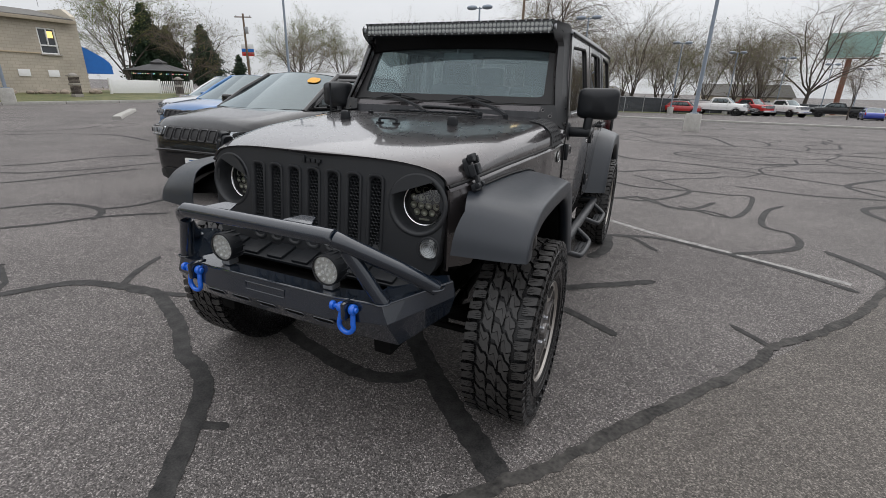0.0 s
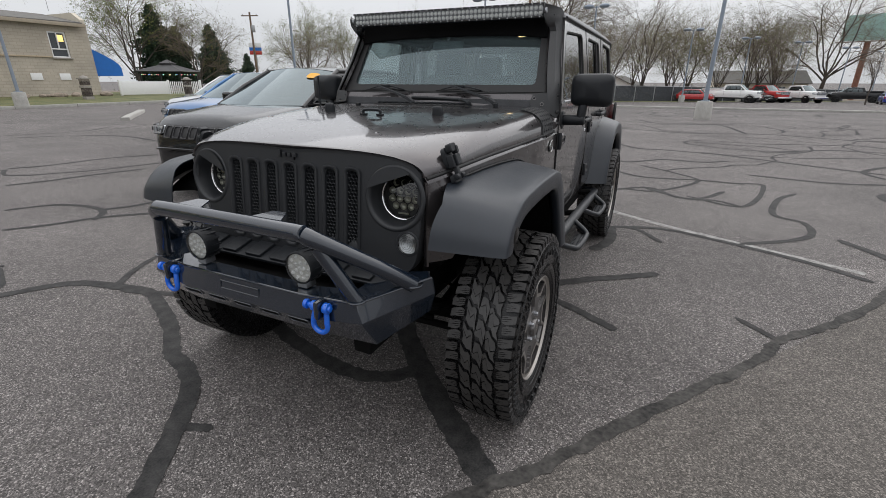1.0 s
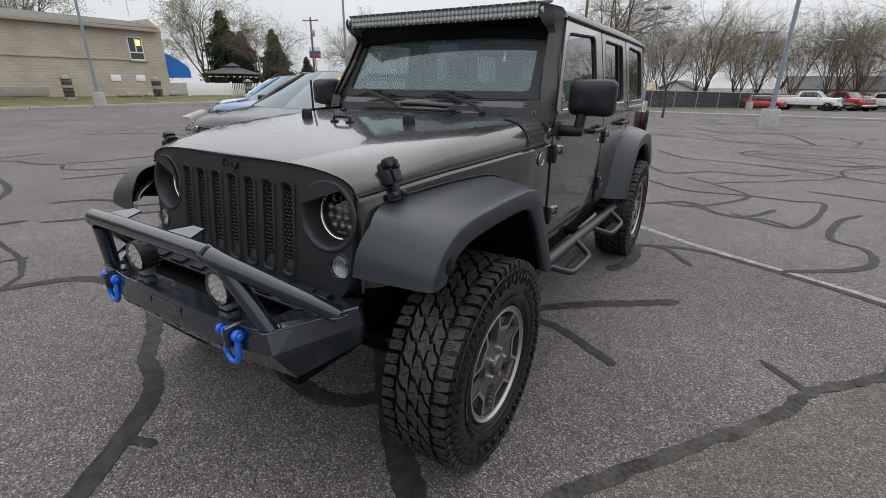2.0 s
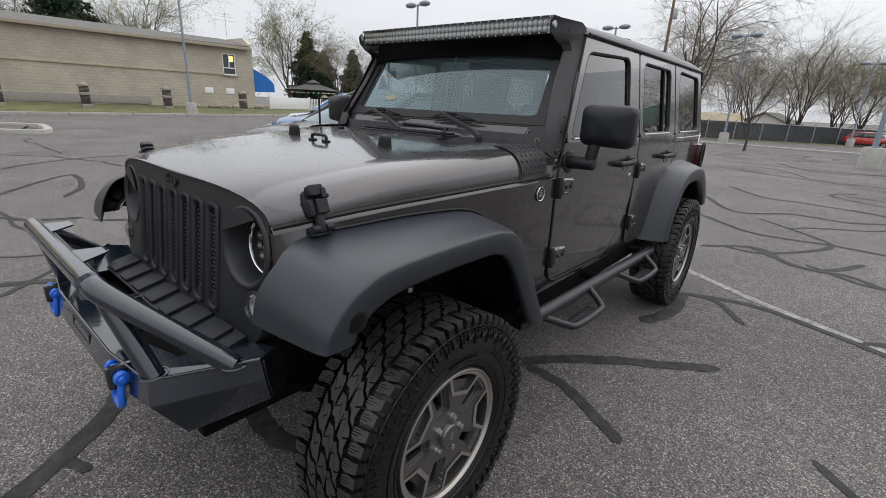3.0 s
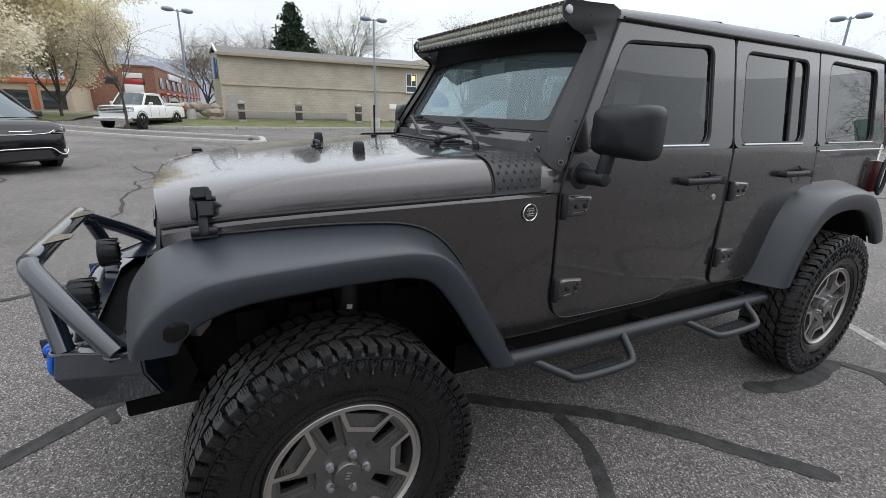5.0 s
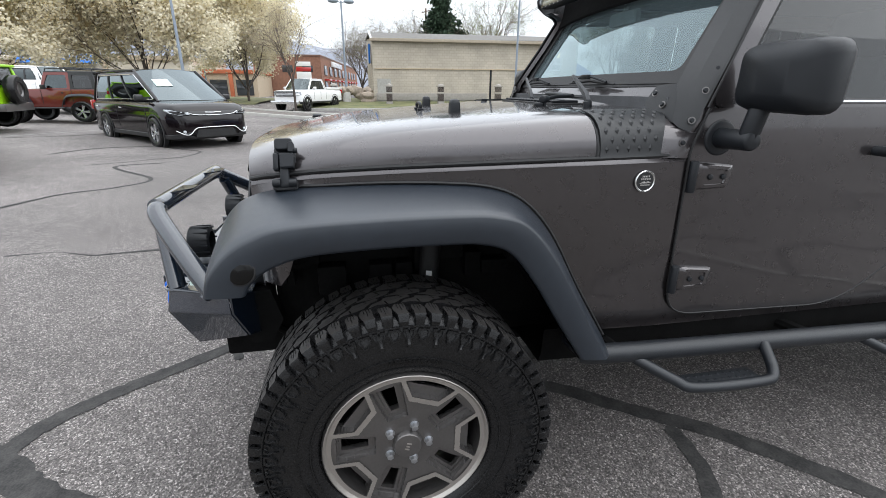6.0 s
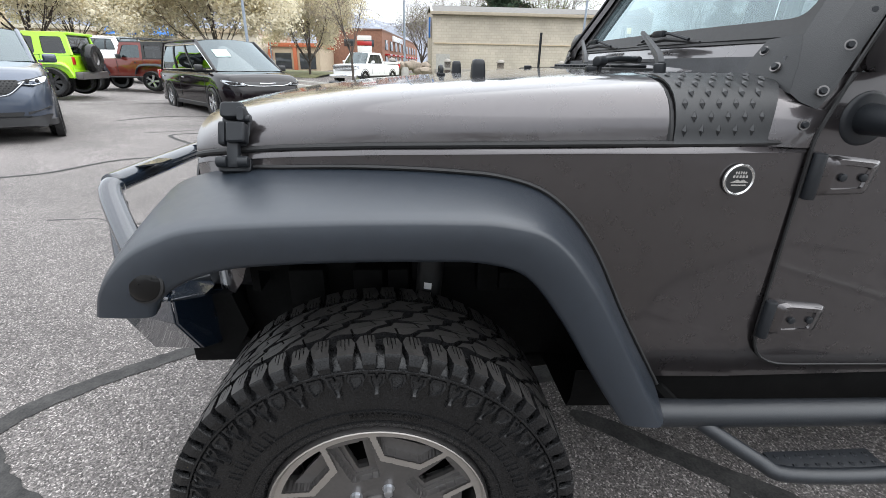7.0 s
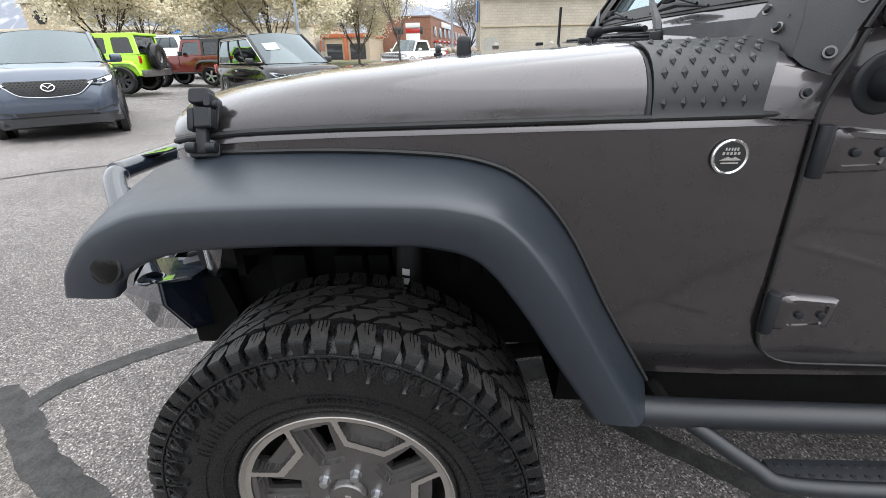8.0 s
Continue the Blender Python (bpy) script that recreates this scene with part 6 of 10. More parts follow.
# hoop
bm = B()
L = [V(0.645, -0.555, 0.822), V(0.545, -0.650, 0.912), V(0.415, -0.755, 1.008), V(0.365, -0.775, 1.033), V(0.30, -0.777, 1.039)]
tube(bm, spline(L + [V(-p.x, p.y, p.z) for p in reversed(L)], 5), 0.030, 18)
hoop = part("bumper_hoop", bm, BUMPER, bumper, "black tubular bumper hoop", smooth=60)
for s in (1, -1):
    bm = B()
    tube(bm, [V(s * 0.399, -0.756, 0.994), V(s * 0.508, -0.708, 0.792)], 0.027, 16)
    part("hoop_leg", bm, BUMPER, hoop, smooth=60)
    for (x, y, z) in ((0.507, -0.708, 0.800), (0.645, -0.555, 0.824)):
        bm = B()
        tube(bm, [V(s * x + 0.031 * math.cos(a), y + 0.034 * math.sin(a), z) for a in (2 * math.pi * k / 20 for k in range(21))], 0.004, 6)
        part("weld_bead", bm, BUMPER, hoop)
    # lamp tab on the hoop
    bm = B()
    prism(bm, [(s * 0.13, -0.765, 1.062), (s * 0.26, -0.765, 1.062), (s * 0.225, -0.70, 1.068), (s * 0.165, -0.70, 1.068)], (0, 0, 0.005))
    part("lamp_tab", bm, BUMPER, hoop)
    # work lamps
    c = V(s * 0.267, -0.706, 0.877)
    m = Matrix.Translation(c) @ pose(0, 0, 0, 0, 0, -90)
    bm = B()
    lathe(bm, [(0.038, -0.055), (0.054, -0.05), (0.060, -0.02), (0.061, 0.012), (0.058, 0.016), (0.054, 0.012)], 36, m)
    wlamp = part("work_lamp", bm, SATIN, bumper, "round black LED work lamp")
    for k in range(14):
        a = math.pi * 2 * k / 14
        bm = B()
        box(bm, m @ V(-0.03, 0.059 * math.cos(a), 0.059 * math.sin(a)), (0.050, 0.006, 0.006), 0, Matrix.Rotation(-math.pi / 2, 4, "Z") @ Matrix.Rotation(a, 4, "X"))
        part("cooling_fin", bm, SATIN, wlamp)
    bm = B()
    lathe(bm, [(0.055, 0.008), (0.002, 0.006)], 32, m)
    part("lamp_dish", bm, REFLECTOR, wlamp)
    bm = B()
    for r, n in ((0.0, 1), (0.020, 5), (0.042, 10)):
        for k in range(n):
            a = 2 * math.pi * k / n
            lathe(bm, [(0.0085, 0.007), (0.006, 0.0125), (0.001, 0.014)], 10, m @ Matrix.Translation((0, r * math.cos(a), r * math.sin(a))))
    part("led_lenses", bm, LEDWHITE, wlamp)
    bm = B()
    lathe(bm, [(0.056, 0.016), (0.001, 0.0185)], 32, m)
    part("lens", bm, LENS, wlamp).visible_shadow = False
    bm = B()
    box(bm, c + V(0, 0.02, -0.065), (0.045, 0.05, 0.03), 0.004)
    part("lamp_foot", bm, STEEL, wlamp)
    # shackle with its lug plate
    bm = B()
    x0, y0 = s * 0.392, -0.762
    box(bm, (x0, y0 + 0.012, 0.768), (0.020, 0.085, 0.070), 0.010)
    lug_p = part("shackle_mount", bm, BUMPER, bumper, "steel shackle mount")
    bm = B()
    arc = [V(x0 + 0.023, y0, 0.770)]
    for a in range(-20, 201, 20):
        arc.append(V(x0 + 0.031 * math.cos(radians(a)), y0 - 0.010, 0.710 - 0.031 * math.sin(radians(a))))
    arc.append(V(x0 - 0.023, y0, 0.770))
    tube(bm, arc, 0.0100, 12)
    for k in (1, -1):
        cyl(bm, V(x0 + k * 0.014, y0, 0.772), V(x0 + k * 0.036, y0, 0.772), 0.020, 18, bev=0.004)
    bow = part("shackle", bm, BLUE, lug_p, "bright blue bow shackle", smooth=60)
    bm = B()
    cyl(bm, V(x0 - 0.058, y0, 0.772), V(x0 + 0.044, y0, 0.772), 0.011, 14, bev=0.003)
    cyl(bm, V(x0 - 0.070, y0, 0.772), V(x0 - 0.054, y0, 0.772), 0.018, 12, bev=0.004)
    part("shackle_pin", bm, BLUE, bow, smooth=60)

# chassis seen under the arches
bm = B()
for s in (1, -1):
    box(bm, (s * 0.43, 1.45, 0.56), (0.08, 4.1, 0.12), 0.01)
    box(bm, (s * 0.50, -0.47, 0.70), (0.13, 0.12, 0.16), 0.012)
part("chassis_rail", bm, UNDER, offroader)
for y in (0.0, 2.947):
    bm = B()
    cyl(bm, (-0.70, y, 0.43), (0.70, y, 0.43), 0.045, 16)
    lathe(bm, [(0.02, -0.10), (0.12, -0.07), (0.14, 0.0), (0.12, 0.07), (0.02, 0.10)], 20, Matrix.Translation((0.12 if y > 1 else -0.25, y, 0.42)))
    part("axle", bm, UNDER, offroader)
    for s in (1, -1):
        bm = B()
        tube(bm, [V(s * 0.50 + 0.055 * math.cos(a * 0.5), y + 0.055 * math.sin(a * 0.5), 0.52 + a * 0.0075) for a in range(0, 46)], 0.009, 6)
        part("coil_spring", bm, UNDER, offroader)
        bm = B()
        cyl(bm, (s * 0.60, y + 0.09, 0.45), (s * 0.61, y + 0.115, 0.72), 0.022, 12)
        cyl(bm, (s * 0.61, y + 0.112, 0.70), (s * 0.615, y + 0.135, 1.02), 0.034, 14)
        shock = part("shock_absorber", bm, MATTE, offroader)
        if y == 0.0:
            bm = B()
            m = Matrix.Translation((s * 0.612, y + 0.121, 0.815)) @ pose(0, 0, 0, -4, 0, 0)
            ring_loft(bm, [[m @ V(0.0348 * math.cos(a) * s, 0.0348 * math.sin(a), z) for a in [radians(-30 + 10 * k) for k in range(7)]] for z in (-0.040, 0.040)], False)
            part("shock_label", bm, MATTE, shock, "black label with white and red marks")
            bm = B()
            for k in range(3):
                ring_loft(bm, [[m @ V(0.0354 * math.cos(a) * s, 0.0354 * math.sin(a), z) for a in [radians(-26 + 8 * q) for q in range(5)]] for z in (-0.034 + 0.026 * k, -0.016 + 0.026 * k)], False)
            part("label_marks", bm, WHITE, shock)
bm = B()
cyl(bm, (-0.66, -0.17, 0.44), (0.66, -0.17, 0.44), 0.018, 10)
cyl(bm, (-0.60, -0.24, 0.55), (0.55, -0.22, 0.50), 0.014, 10)
part("steering_link", bm, UNDER, offroader)
for s in (1, -1):
    bm = B()
    cyl(bm, (s * 0.46, 0.02, 0.40), (s * 0.42, 0.85, 0.50), 0.026, 10)
    box(bm, (s * 0.67, 0.0, 0.44), (0.09, 0.14, 0.20), 0.02)
    tube(bm, [V(s * 0.40, -0.42, 0.66), V(s * 0.52, -0.40, 0.62), V(s * 0.60, -0.30, 0.60), V(s * 0.62, -0.05, 0.52)], 0.015, 8)
    part("control_arm", bm, UNDER, offroader)
    bm = B()
    prism(bm, [(s * 0.545, -0.53, 0.80), (s * 0.545, -0.40, 0.80), (s * 0.545, -0.37, 0.69), (s * 0.545, -0.41, 0.62), (s * 0.545, -0.47, 0.61), (s * 0.545, -0.52, 0.66)], (s * 0.05, 0, 0))
    for dz in (0.0, 0.08):
        cyl(bm, (s * 0.595, -0.46, 0.66 + dz), (s * 0.605, -0.46, 0.66 + dz), 0.014, 10)
    part("bumper_bracket", bm, UNDER, offroader)
    bm = B()
    sheet(bm, [[V(s * 0.545, y, z) for y in (-0.30, -0.1, 0.2, 0.5, 0.66)] for z in (0.62, 0.85, 1.05, 1.14)])
    part("inner_fender", bm, UNDER, offroader)
    for k in range(12):
        rr = random.Random(k)
        bm = B()
        box(bm, (s * 0.57, -0.28 + 0.080 * k, 0.80 + 0.14 * rr.random()), (0.06, 0.05 + 0.05 * rr.random(), 0.04 + 0.08 * rr.random()), 0.008)
        part("fender_bracket", bm, UNDER, offroader)
    bm = B()
    box(bm, (s * 0.46, -0.30, 0.74), (0.12, 0.20, 0.34), 0.03)
    part("steering_box", bm, UNDER, offroader)
    bm = B()
    lathe(bm, [(0.06, -0.02), (0.062, 0.02), (0.045, 0.022), (0.04, -0.02)], 20, Matrix.Translation((s * 0.58, -0.30, 0.93)))
    part("round_bracket", bm, UNDER, offroader)
bm = B()
box(bm, (0, 1.6, 0.63), (1.45, 2.0, 0.03))
box(bm, (0, 3.0, 0.80), (1.15, 1.2, 0.03))
box(bm, (0, 0.25, 0.78), (0.9, 1.0, 0.05))
part("floor_pan", bm, UNDER, offroader)
bm = B()
box(bm, (0, 2.2, 0.52), (0.9, 1.3, 0.14), 0.03)
cyl(bm, (0.25, 0.4, 0.52), (0.25, 3.4, 0.55), 0.035, 10)
part("fuel_tank", bm, UNDER, offroader)

# cabin
bm = B()
box(bm, (0, 0.86, 1.10), (1.44, 0.02, 0.60))
part("firewall", bm, INTERIOR, offroader)
bm = B()
box(bm, (0, 1.04, 1.25), (1.40, 0.30, 0.26), 0.05)
box(bm, (0.38, 1.02, 1.39), (0.36, 0.20, 0.06), 0.025)
part("dashboard", bm, INTERIOR, offroader)
bm = B()
m = pose(0.38, 1.28, 1.32, 62, 0, 0)
tube(bm, [m @ V(0.185 * math.cos(a), 0.185 * math.sin(a), 0) for a in (2 * math.pi * k / 28 for k in range(29))], 0.016, 8, caps=False)
for a in (0, 180, 270):
    tube(bm, [m @ V(0, 0, -0.01), m @ V(0.18 * math.cos(radians(a)), 0.18 * math.sin(radians(a)), 0)], 0.014, 6)
cyl(bm, m @ V(0, 0, -0.03), m @ V(0, 0, 0.02), 0.06, 16, bev=0.01)
part("steering_wheel", bm, INTERIOR, offroader)
for s in (1, -1):
    for y in (1.62, 2.55):
        bm = B()
        box(bm, (s * 0.37, y, 0.98), (0.50, 0.50, 0.16), 0.05)
        box(bm, (s * 0.37, y + 0.26, 1.26), (0.48, 0.14, 0.58), 0.06, pose(0, 0, 0, -10, 0, 0))
        seat = part("seat", bm, INTERIOR, offroader, "charcoal cloth seat", smooth=60)
        bm = B()
        box(bm, (s * 0.37, y + 0.34, 1.63), (0.27, 0.11, 0.19), 0.045, pose(0, 0, 0, -8, 0, 0))
        part("headrest", bm, INTERIOR, seat, smooth=60)
bm = B()
box(bm, (0.0, 1.10, 1.715), (0.22, 0.03, 0.06), 0.02)
cyl(bm, (0, 1.10, 1.74), (0, 1.12, 1.80), 0.012, 8)
part("rear_view_mirror", bm, INTERIOR, offroader)
for s in (1, -1):
    bm = B()
    tube(bm, [V(s * 0.60, 1.86, 0.9), V(s * 0.60, 1.88, 1.70), V(s * 0.55, 1.90, 1.80)], 0.035, 8)
    tube(bm, [V(s * 0.60, 3.3, 0.9), V(s * 0.60, 3.1, 1.70), V(s * 0.55, 3.0, 1.80)], 0.035, 8)
    tube(bm, [V(s * 0.57, 1.2, 1.80), V(s * 0.57, 3.1, 1.80)], 0.04, 8)
    part("roll_bar", bm, INTERIOR, offroader)
bm = B()
box(bm, (0, 2.30, 1.862), (1.22, 2.2, 0.012))
part("headliner", bm, INTERIOR, offroader)
DOME = glow("warm_dome_lamp", (1.0, 0.62, 0.28), 6.0)
bm = B()
box(bm, (0.20, 2.10, 1.845), (0.07, 0.05, 0.012), 0.004)
part("dome_lamp", bm, DOME, offroader, "lit warm dome lamp")


# ---- parked cars ----
PLATEBAR = mat("plate_marks", (0.10, 0.16, 0.30), 0.5)
LAMPGLASS = mat("car_lamp_plastic", (0.62, 0.65, 0.68), 0.10, 0.35, 0.9, var=0.15, scale=40)
SLOTGREY = mat("dark_grey_grille_frame", (0.055, 0.055, 0.058), 0.35, 0.5, var=0.1, scale=20)
DARKTRIM = mat("dark_car_trim", (0.018, 0.018, 0.019), 0.45, var=0.15, scale=15)
ALLOY = mat("silver_alloy", (0.55, 0.56, 0.57), 0.25, 0.85, var=0.06)


def car_paint(name, col, metal=0.35, rough=0.3):
    return mat(name, col, rough, metal, 1.0, var=0.04, scale=4)


def car_wheel(parent, x, y, r, w, side, alloy=ALLOY, spokes=5):
    """Tyre with sidewall and a spoked rim."""
    bm = B()
    lathe(bm, [(r * 0.60, -w * 0.42), (r * 0.68, -w / 2), (r * 0.90, -w / 2), (r * 0.985, -w * 0.40), (r, -w * 0.2), (r, w * 0.2), (r * 0.985, w * 0.40), (r * 0.90, w / 2), (r * 0.68, w / 2), (r * 0.60, w * 0.42)], 32)
    wh = part("wheel", bm, RUBBER, parent, at=pose(x, y, r, 0, 0, 0 if side > 0 else 180))
    bm = B()
    lathe(bm, [(r * 0.70, w * 0.40), (r * 0.72, w * 0.485), (r * 0.68, w * 0.49), (r * 0.63, w * 0.36), (r * 0.62, -w * 0.2)], 32)
    rm = part("rim", bm, alloy, wh)
    bm = B()
    lathe(bm, [(r * 0.63, -w * 0.1), (0.002, -w * 0.1)], 24)
    part("brake_disc", bm, UNDER, wh)
    for q in range(spokes):
        m = Matrix.Rotation(2 * math.pi * q / spokes, 4, "X")
        bm = B()
        prism(bm, [(w * 0.38, r * 0.10, -r * 0.075), (w * 0.44, r * 0.67, -r * 0.13), (w * 0.44, r * 0.67, r * 0.13), (w * 0.38, r * 0.10, r * 0.075)], (-0.03, 0, 0), m)
        part("spoke", bm, alloy, wh, smooth=20)
    bm = B()
    lathe(bm, [(r * 0.16, w * 0.30), (r * 0.14, w * 0.42), (0.002, w * 0.44)], 16)
    part("hub_cap", bm, alloy, wh)
    return wh


def saloon(name, label, at, paint, L, W, H, wb, ov, belt, hood, cab, r=0.35, group="", grille="slots", plate=False, sticker=None, alloy=ALLOY, chrome=False, roofblack=None, category="car", low=0.22):
    """A road car that faces -y: L, W, H its size, wb the wheelbase, ov the front overhang, belt the window line,
    hood (height at nose, at windshield), cab (windshield base, roof front, roof rear, tail base) along y from the nose."""
    car = thing(name, label, category, at, group)
    hw = W / 2
    yw, yrf, yrr, yt = cab
    zf = low + 0.40 if category != "pickup truck" else hood[0] - 0.10

    def quarter(k):
        return 1 - math.sqrt(max(0.0, 1 - min(1.0, max(0.0, k)) ** 2))

    def nose_y(x, z, d=0.0):
        """Where the rounded front stands at (x, z), d metres proud."""
        a = min(1.0, max(0.0, (1 - abs(x) / hw) / 0.36))
        yx = 0.70 * (1 - math.sqrt(max(0.0, 1 - (1 - a) ** 2)))
        b = min(1.0, max(0.0, (hood[0] + 0.024 - z) / (hood[0] - zf)))
        yz = 0.30 * (1 - math.sqrt(max(0.0, 1 - (1 - b) ** 2)))
        return V(x, max(yx, yz) * 0.94 - 0.012 - d, z)
    st = []
    for y in [0, 0.012, 0.04, 0.09, 0.16, 0.25, 0.36, 0.52, 0.72] + [lerp(0.95, L - 0.75, i / 15) for i in range(16)] + [L - 0.50, L - 0.30, L - 0.16, L - 0.07, L - 0.02, L]:
        if y < yw:
            top = lerp(hood[0], hood[1], (y / yw) ** 0.75)
        elif y < yt:
            top = lerp(hood[1], belt, min(1, (y - yw) / 0.4))
        else:
            top = lerp(belt, belt - 0.06, (y - yt) / max(0.01, L - yt))
        top -= (hood[0] - zf) * quarter(1 - y / 0.30) + 0.22 * quarter(1 - (L - y) / 0.25)
        pl = 1 - 0.36 * quarter(1 - y / 0.70) - 0.20 * quarter(1 - (L - y) / 0.60)
        zb = low + 0.07 * quarter(1 - y / 0.5) + 0.06 * quarter(1 - (L - y) / 0.5)
        st.append((y, pl * hw, zb, top))
    bm = B()
    rings = []
    for y, w, zb, top in st:
        sh = top - 0.10
        half = [(w * 0.80, zb), (w * 0.965, zb + 0.04), (w * 0.985, zb + 0.14), (w * 1.0, lerp(zb, sh, 0.55)), (w * 0.985, sh), (w * 0.93, top - 0.035), (w * 0.82, top - 0.005), (w * 0.45, top + 0.018), (0, top + 0.025)]
        rings.append([V(x, y, z) for x, z in half] + [V(-x, y, z) for x, z in reversed(half[:-1])])
    ring_loft(bm, rings, True, True, True)
    body = part("body", bm, paint, car, smooth=45)
    # lower cladding
    bm = B()
    rings = []
    for y, w, zb, top in st:
        rings.append([V(w * 0.82, y, zb - 0.02), V(w * 0.99, y, zb + 0.02), V(w * 1.002, y, zb + 0.11), V(w * 0.97, y, zb + 0.13)] + [V(-w * 0.97, y, zb + 0.13), V(-w * 1.002, y, zb + 0.11), V(-w * 0.99, y, zb + 0.02), V(-w * 0.82, y, zb - 0.02)])
    ring_loft(bm, rings, True, True, True)
    part("sill_trim", bm, DARKTRIM, car, smooth=45)
    # cabin
    br, rr = hw * 0.90, hw * (0.80 if category == "minivan" else 0.755)
    zb = belt - 0.01
    c = {"a": V(br * 0.93, yw - 0.02, hood[1]), "b": V(rr * 0.96, yrf, H - 0.085), "c": V(rr * 0.96, yrr, H - 0.095), "d": V(br * 0.94, yt, zb)}

    def mx(p):
        return V(-p.x, p.y, p.z)

    def bow(p, q, n=7, dy=0.0, dz=0.0):
        return [lerp(p, q, i / (n - 1)) + V(0, dy, dz) * (1 - (2 * i / (n - 1) - 1) ** 2) for i in range(n)]
    for nm, p, q, dy in (("windshield", "a", "b", -0.22), ("rear_window", "d", "c", 0.06)):
        bm = B()
        sheet(bm, [bow(mx(lerp(c[p], c[q], t)), lerp(c[p], c[q], t), 9, dy * (1 - 0.3 * t), 0.06 * t) for t in (0, 0.33, 0.66, 1)])
        part(nm, bm, CARGLASS, car, smooth=60)
    # dark seats and dash behind the glass
    bm = B()
    box(bm, (0, yw + 0.55, belt - 0.02), (br * 1.66, 0.5, 0.22), 0.08)
    part("dashboard", bm, INTERIOR, car)
    for ys in (lerp(yrf, yrr, 0.18), lerp(yrf, yrr, 0.62)):
        for s in (1, -1):
            bm = B()
            box(bm, (s * hw * 0.40, ys, belt - 0.05), (hw * 0.52, 0.22, 0.75), 0.08, pose(0, 0, 0, -10, 0, 0))
            part("seat", bm, INTERIOR, car, smooth=60)
    bm = B()
    rows = []
    for t in [i / 8 for i in range(9)]:
        p = lerp(c["b"], c["c"], t)
        rows.append(bow(mx(p) + V(-0.02, 0, 0), p + V(0.02, 0, 0), 9, lerp(-0.16, 0.05, t), 0.060 + 0.030 * (1 - (2 * t - 1) ** 2)))
    sheet(bm, rows)
    part("roof", bm, roofblack or paint, car, smooth=60, solid=0.03)
    for s in (1, -1):
        q = [V(c[k].x * s, c[k].y, c[k].z) for k in "abcd"]
        ln = (q[3] - q[0]).length

        def flank(t, h, d=0.0):
            """The cabin's side: t from windshield to tail, h from belt to roof, d proud."""
            return lerp(lerp(q[0], q[3], t), lerp(q[1], q[2], t), h) + V(s * (0.035 * math.sin(math.pi * max(0.0, min(1.0, h))) + d), 0, 0)
        # painted surround, one glass band, dark posts over it
        rear = 0.17 if category == "minivan" else 0.26
        day = rounded([(0.16 / ln, 0.035), (1 - rear / ln, 0.035), (1 - (rear + 0.10) / ln, 0.88), (0.20 / ln, 0.88)], [0.02, 0.03, 0.05, 0.02], 5)
        bm = B()
        full = []
        for p in day:
            u = V(p.x - 0.5, p.y - 0.46, 0)
            k = min(0.5 / max(1e-6, abs(u.x)), (0.54 if u.y > 0 else 0.46) / max(1e-6, abs(u.y)))
            full.append((0.5 + u.x * k, 0.46 + u.y * k))
        ring_loft(bm, [[flank(x, h, -0.02) for x, h in full], [flank(x, h, 0.006) for x, h in full], [flank(p.x, p.y, 0.008) for p in day], [flank(p.x, p.y, -0.012) for p in day]], True)
        part("cabin_side", bm, paint, car, smooth=50)
        bm = B()
        lo = [flank(0.14 / ln + (1 - (rear - 0.03 + 0.14) / ln) * k / 8, 0.03, -0.008) for k in range(9)]
        hi = [flank(0.18 / ln + (1 - (rear + 0.06 + 0.18) / ln) * k / 8, 0.90, -0.008) for k in range(9)]
        sheet(bm, [[lerp(a_, b_, h) + V(s * 0.035 * math.sin(math.pi * h) * 0.9, 0, 0) for a_, b_ in zip(lo, hi)] for h in (0, 0.25, 0.5, 0.75, 1)])
        part("side_window", bm, CARGLASS, car, smooth=60)
        for t in (0.36, 0.68):
            bm = B()
            sheet(bm, [[flank(t - 0.045 / ln, h, 0.004), flank(t + 0.045 / ln, h, 0.004)] for h in (0.03, 0.3, 0.6, 0.89)])
            part("door_pillar", bm, DARKTRIM, car, solid=0.012 * s)
        bm = B()
        tube(bm, [flank(p.x, p.y, 0.010) for p in day] + [flank(day[0].x, day[0].y, 0.010)], 0.011, 6)
        part("window_trim", bm, CHROME if chrome else DARKTRIM, car)
        bm = B()
        tube(bm, [q[0] + V(0, 0, -0.03), lerp(q[0], q[1], 0.5) + V(0.006 * s, -0.006, 0.012), q[1] + V(0, 0, 0.01)], 0.034, 8)
        tube(bm, [q[1] + V(0, 0, 0.012), lerp(q[1], q[2], 0.5) + V(0.004 * s, 0, 0.03), q[2] + V(0, 0, 0.012), lerp(q[2], q[3], 0.5) + V(0.006 * s, 0.010, 0.012), q[3]], 0.036, 8)
        part("pillar", bm, paint, car, smooth=60)
        # wheels, arches, mirror, lamps, door lines, handle
        for y in (ov, ov + wb):
            bm = B()
            lathe(bm, [(r * 1.20, -0.10), (r * 1.22, 0.012), (r * 1.13, 0.016), (r * 1.10, -0.10), (0.002, -0.10)], 32, pose(s * (hw * 0.992), y, r, 0, 0, 0 if s > 0 else 180))
            part("wheel_arch", bm, DARKTRIM, car)
            car_wheel(car, s * (hw - 0.075), y, r, 0.22, s, alloy)
        bm = B()
        box(bm, (s * (hw + 0.09), yw + 0.42, belt + 0.09), (0.20, 0.12, 0.15), 0.04)
        box(bm, (s * (hw - 0.02), yw + 0.42, belt + 0.04), (0.12, 0.06, 0.05), 0.015)
        part("door_mirror", bm, paint if grille != "wide" else DARKTRIM, car, smooth=60)
        bm = B()
        zt = hood[0] - 0.105
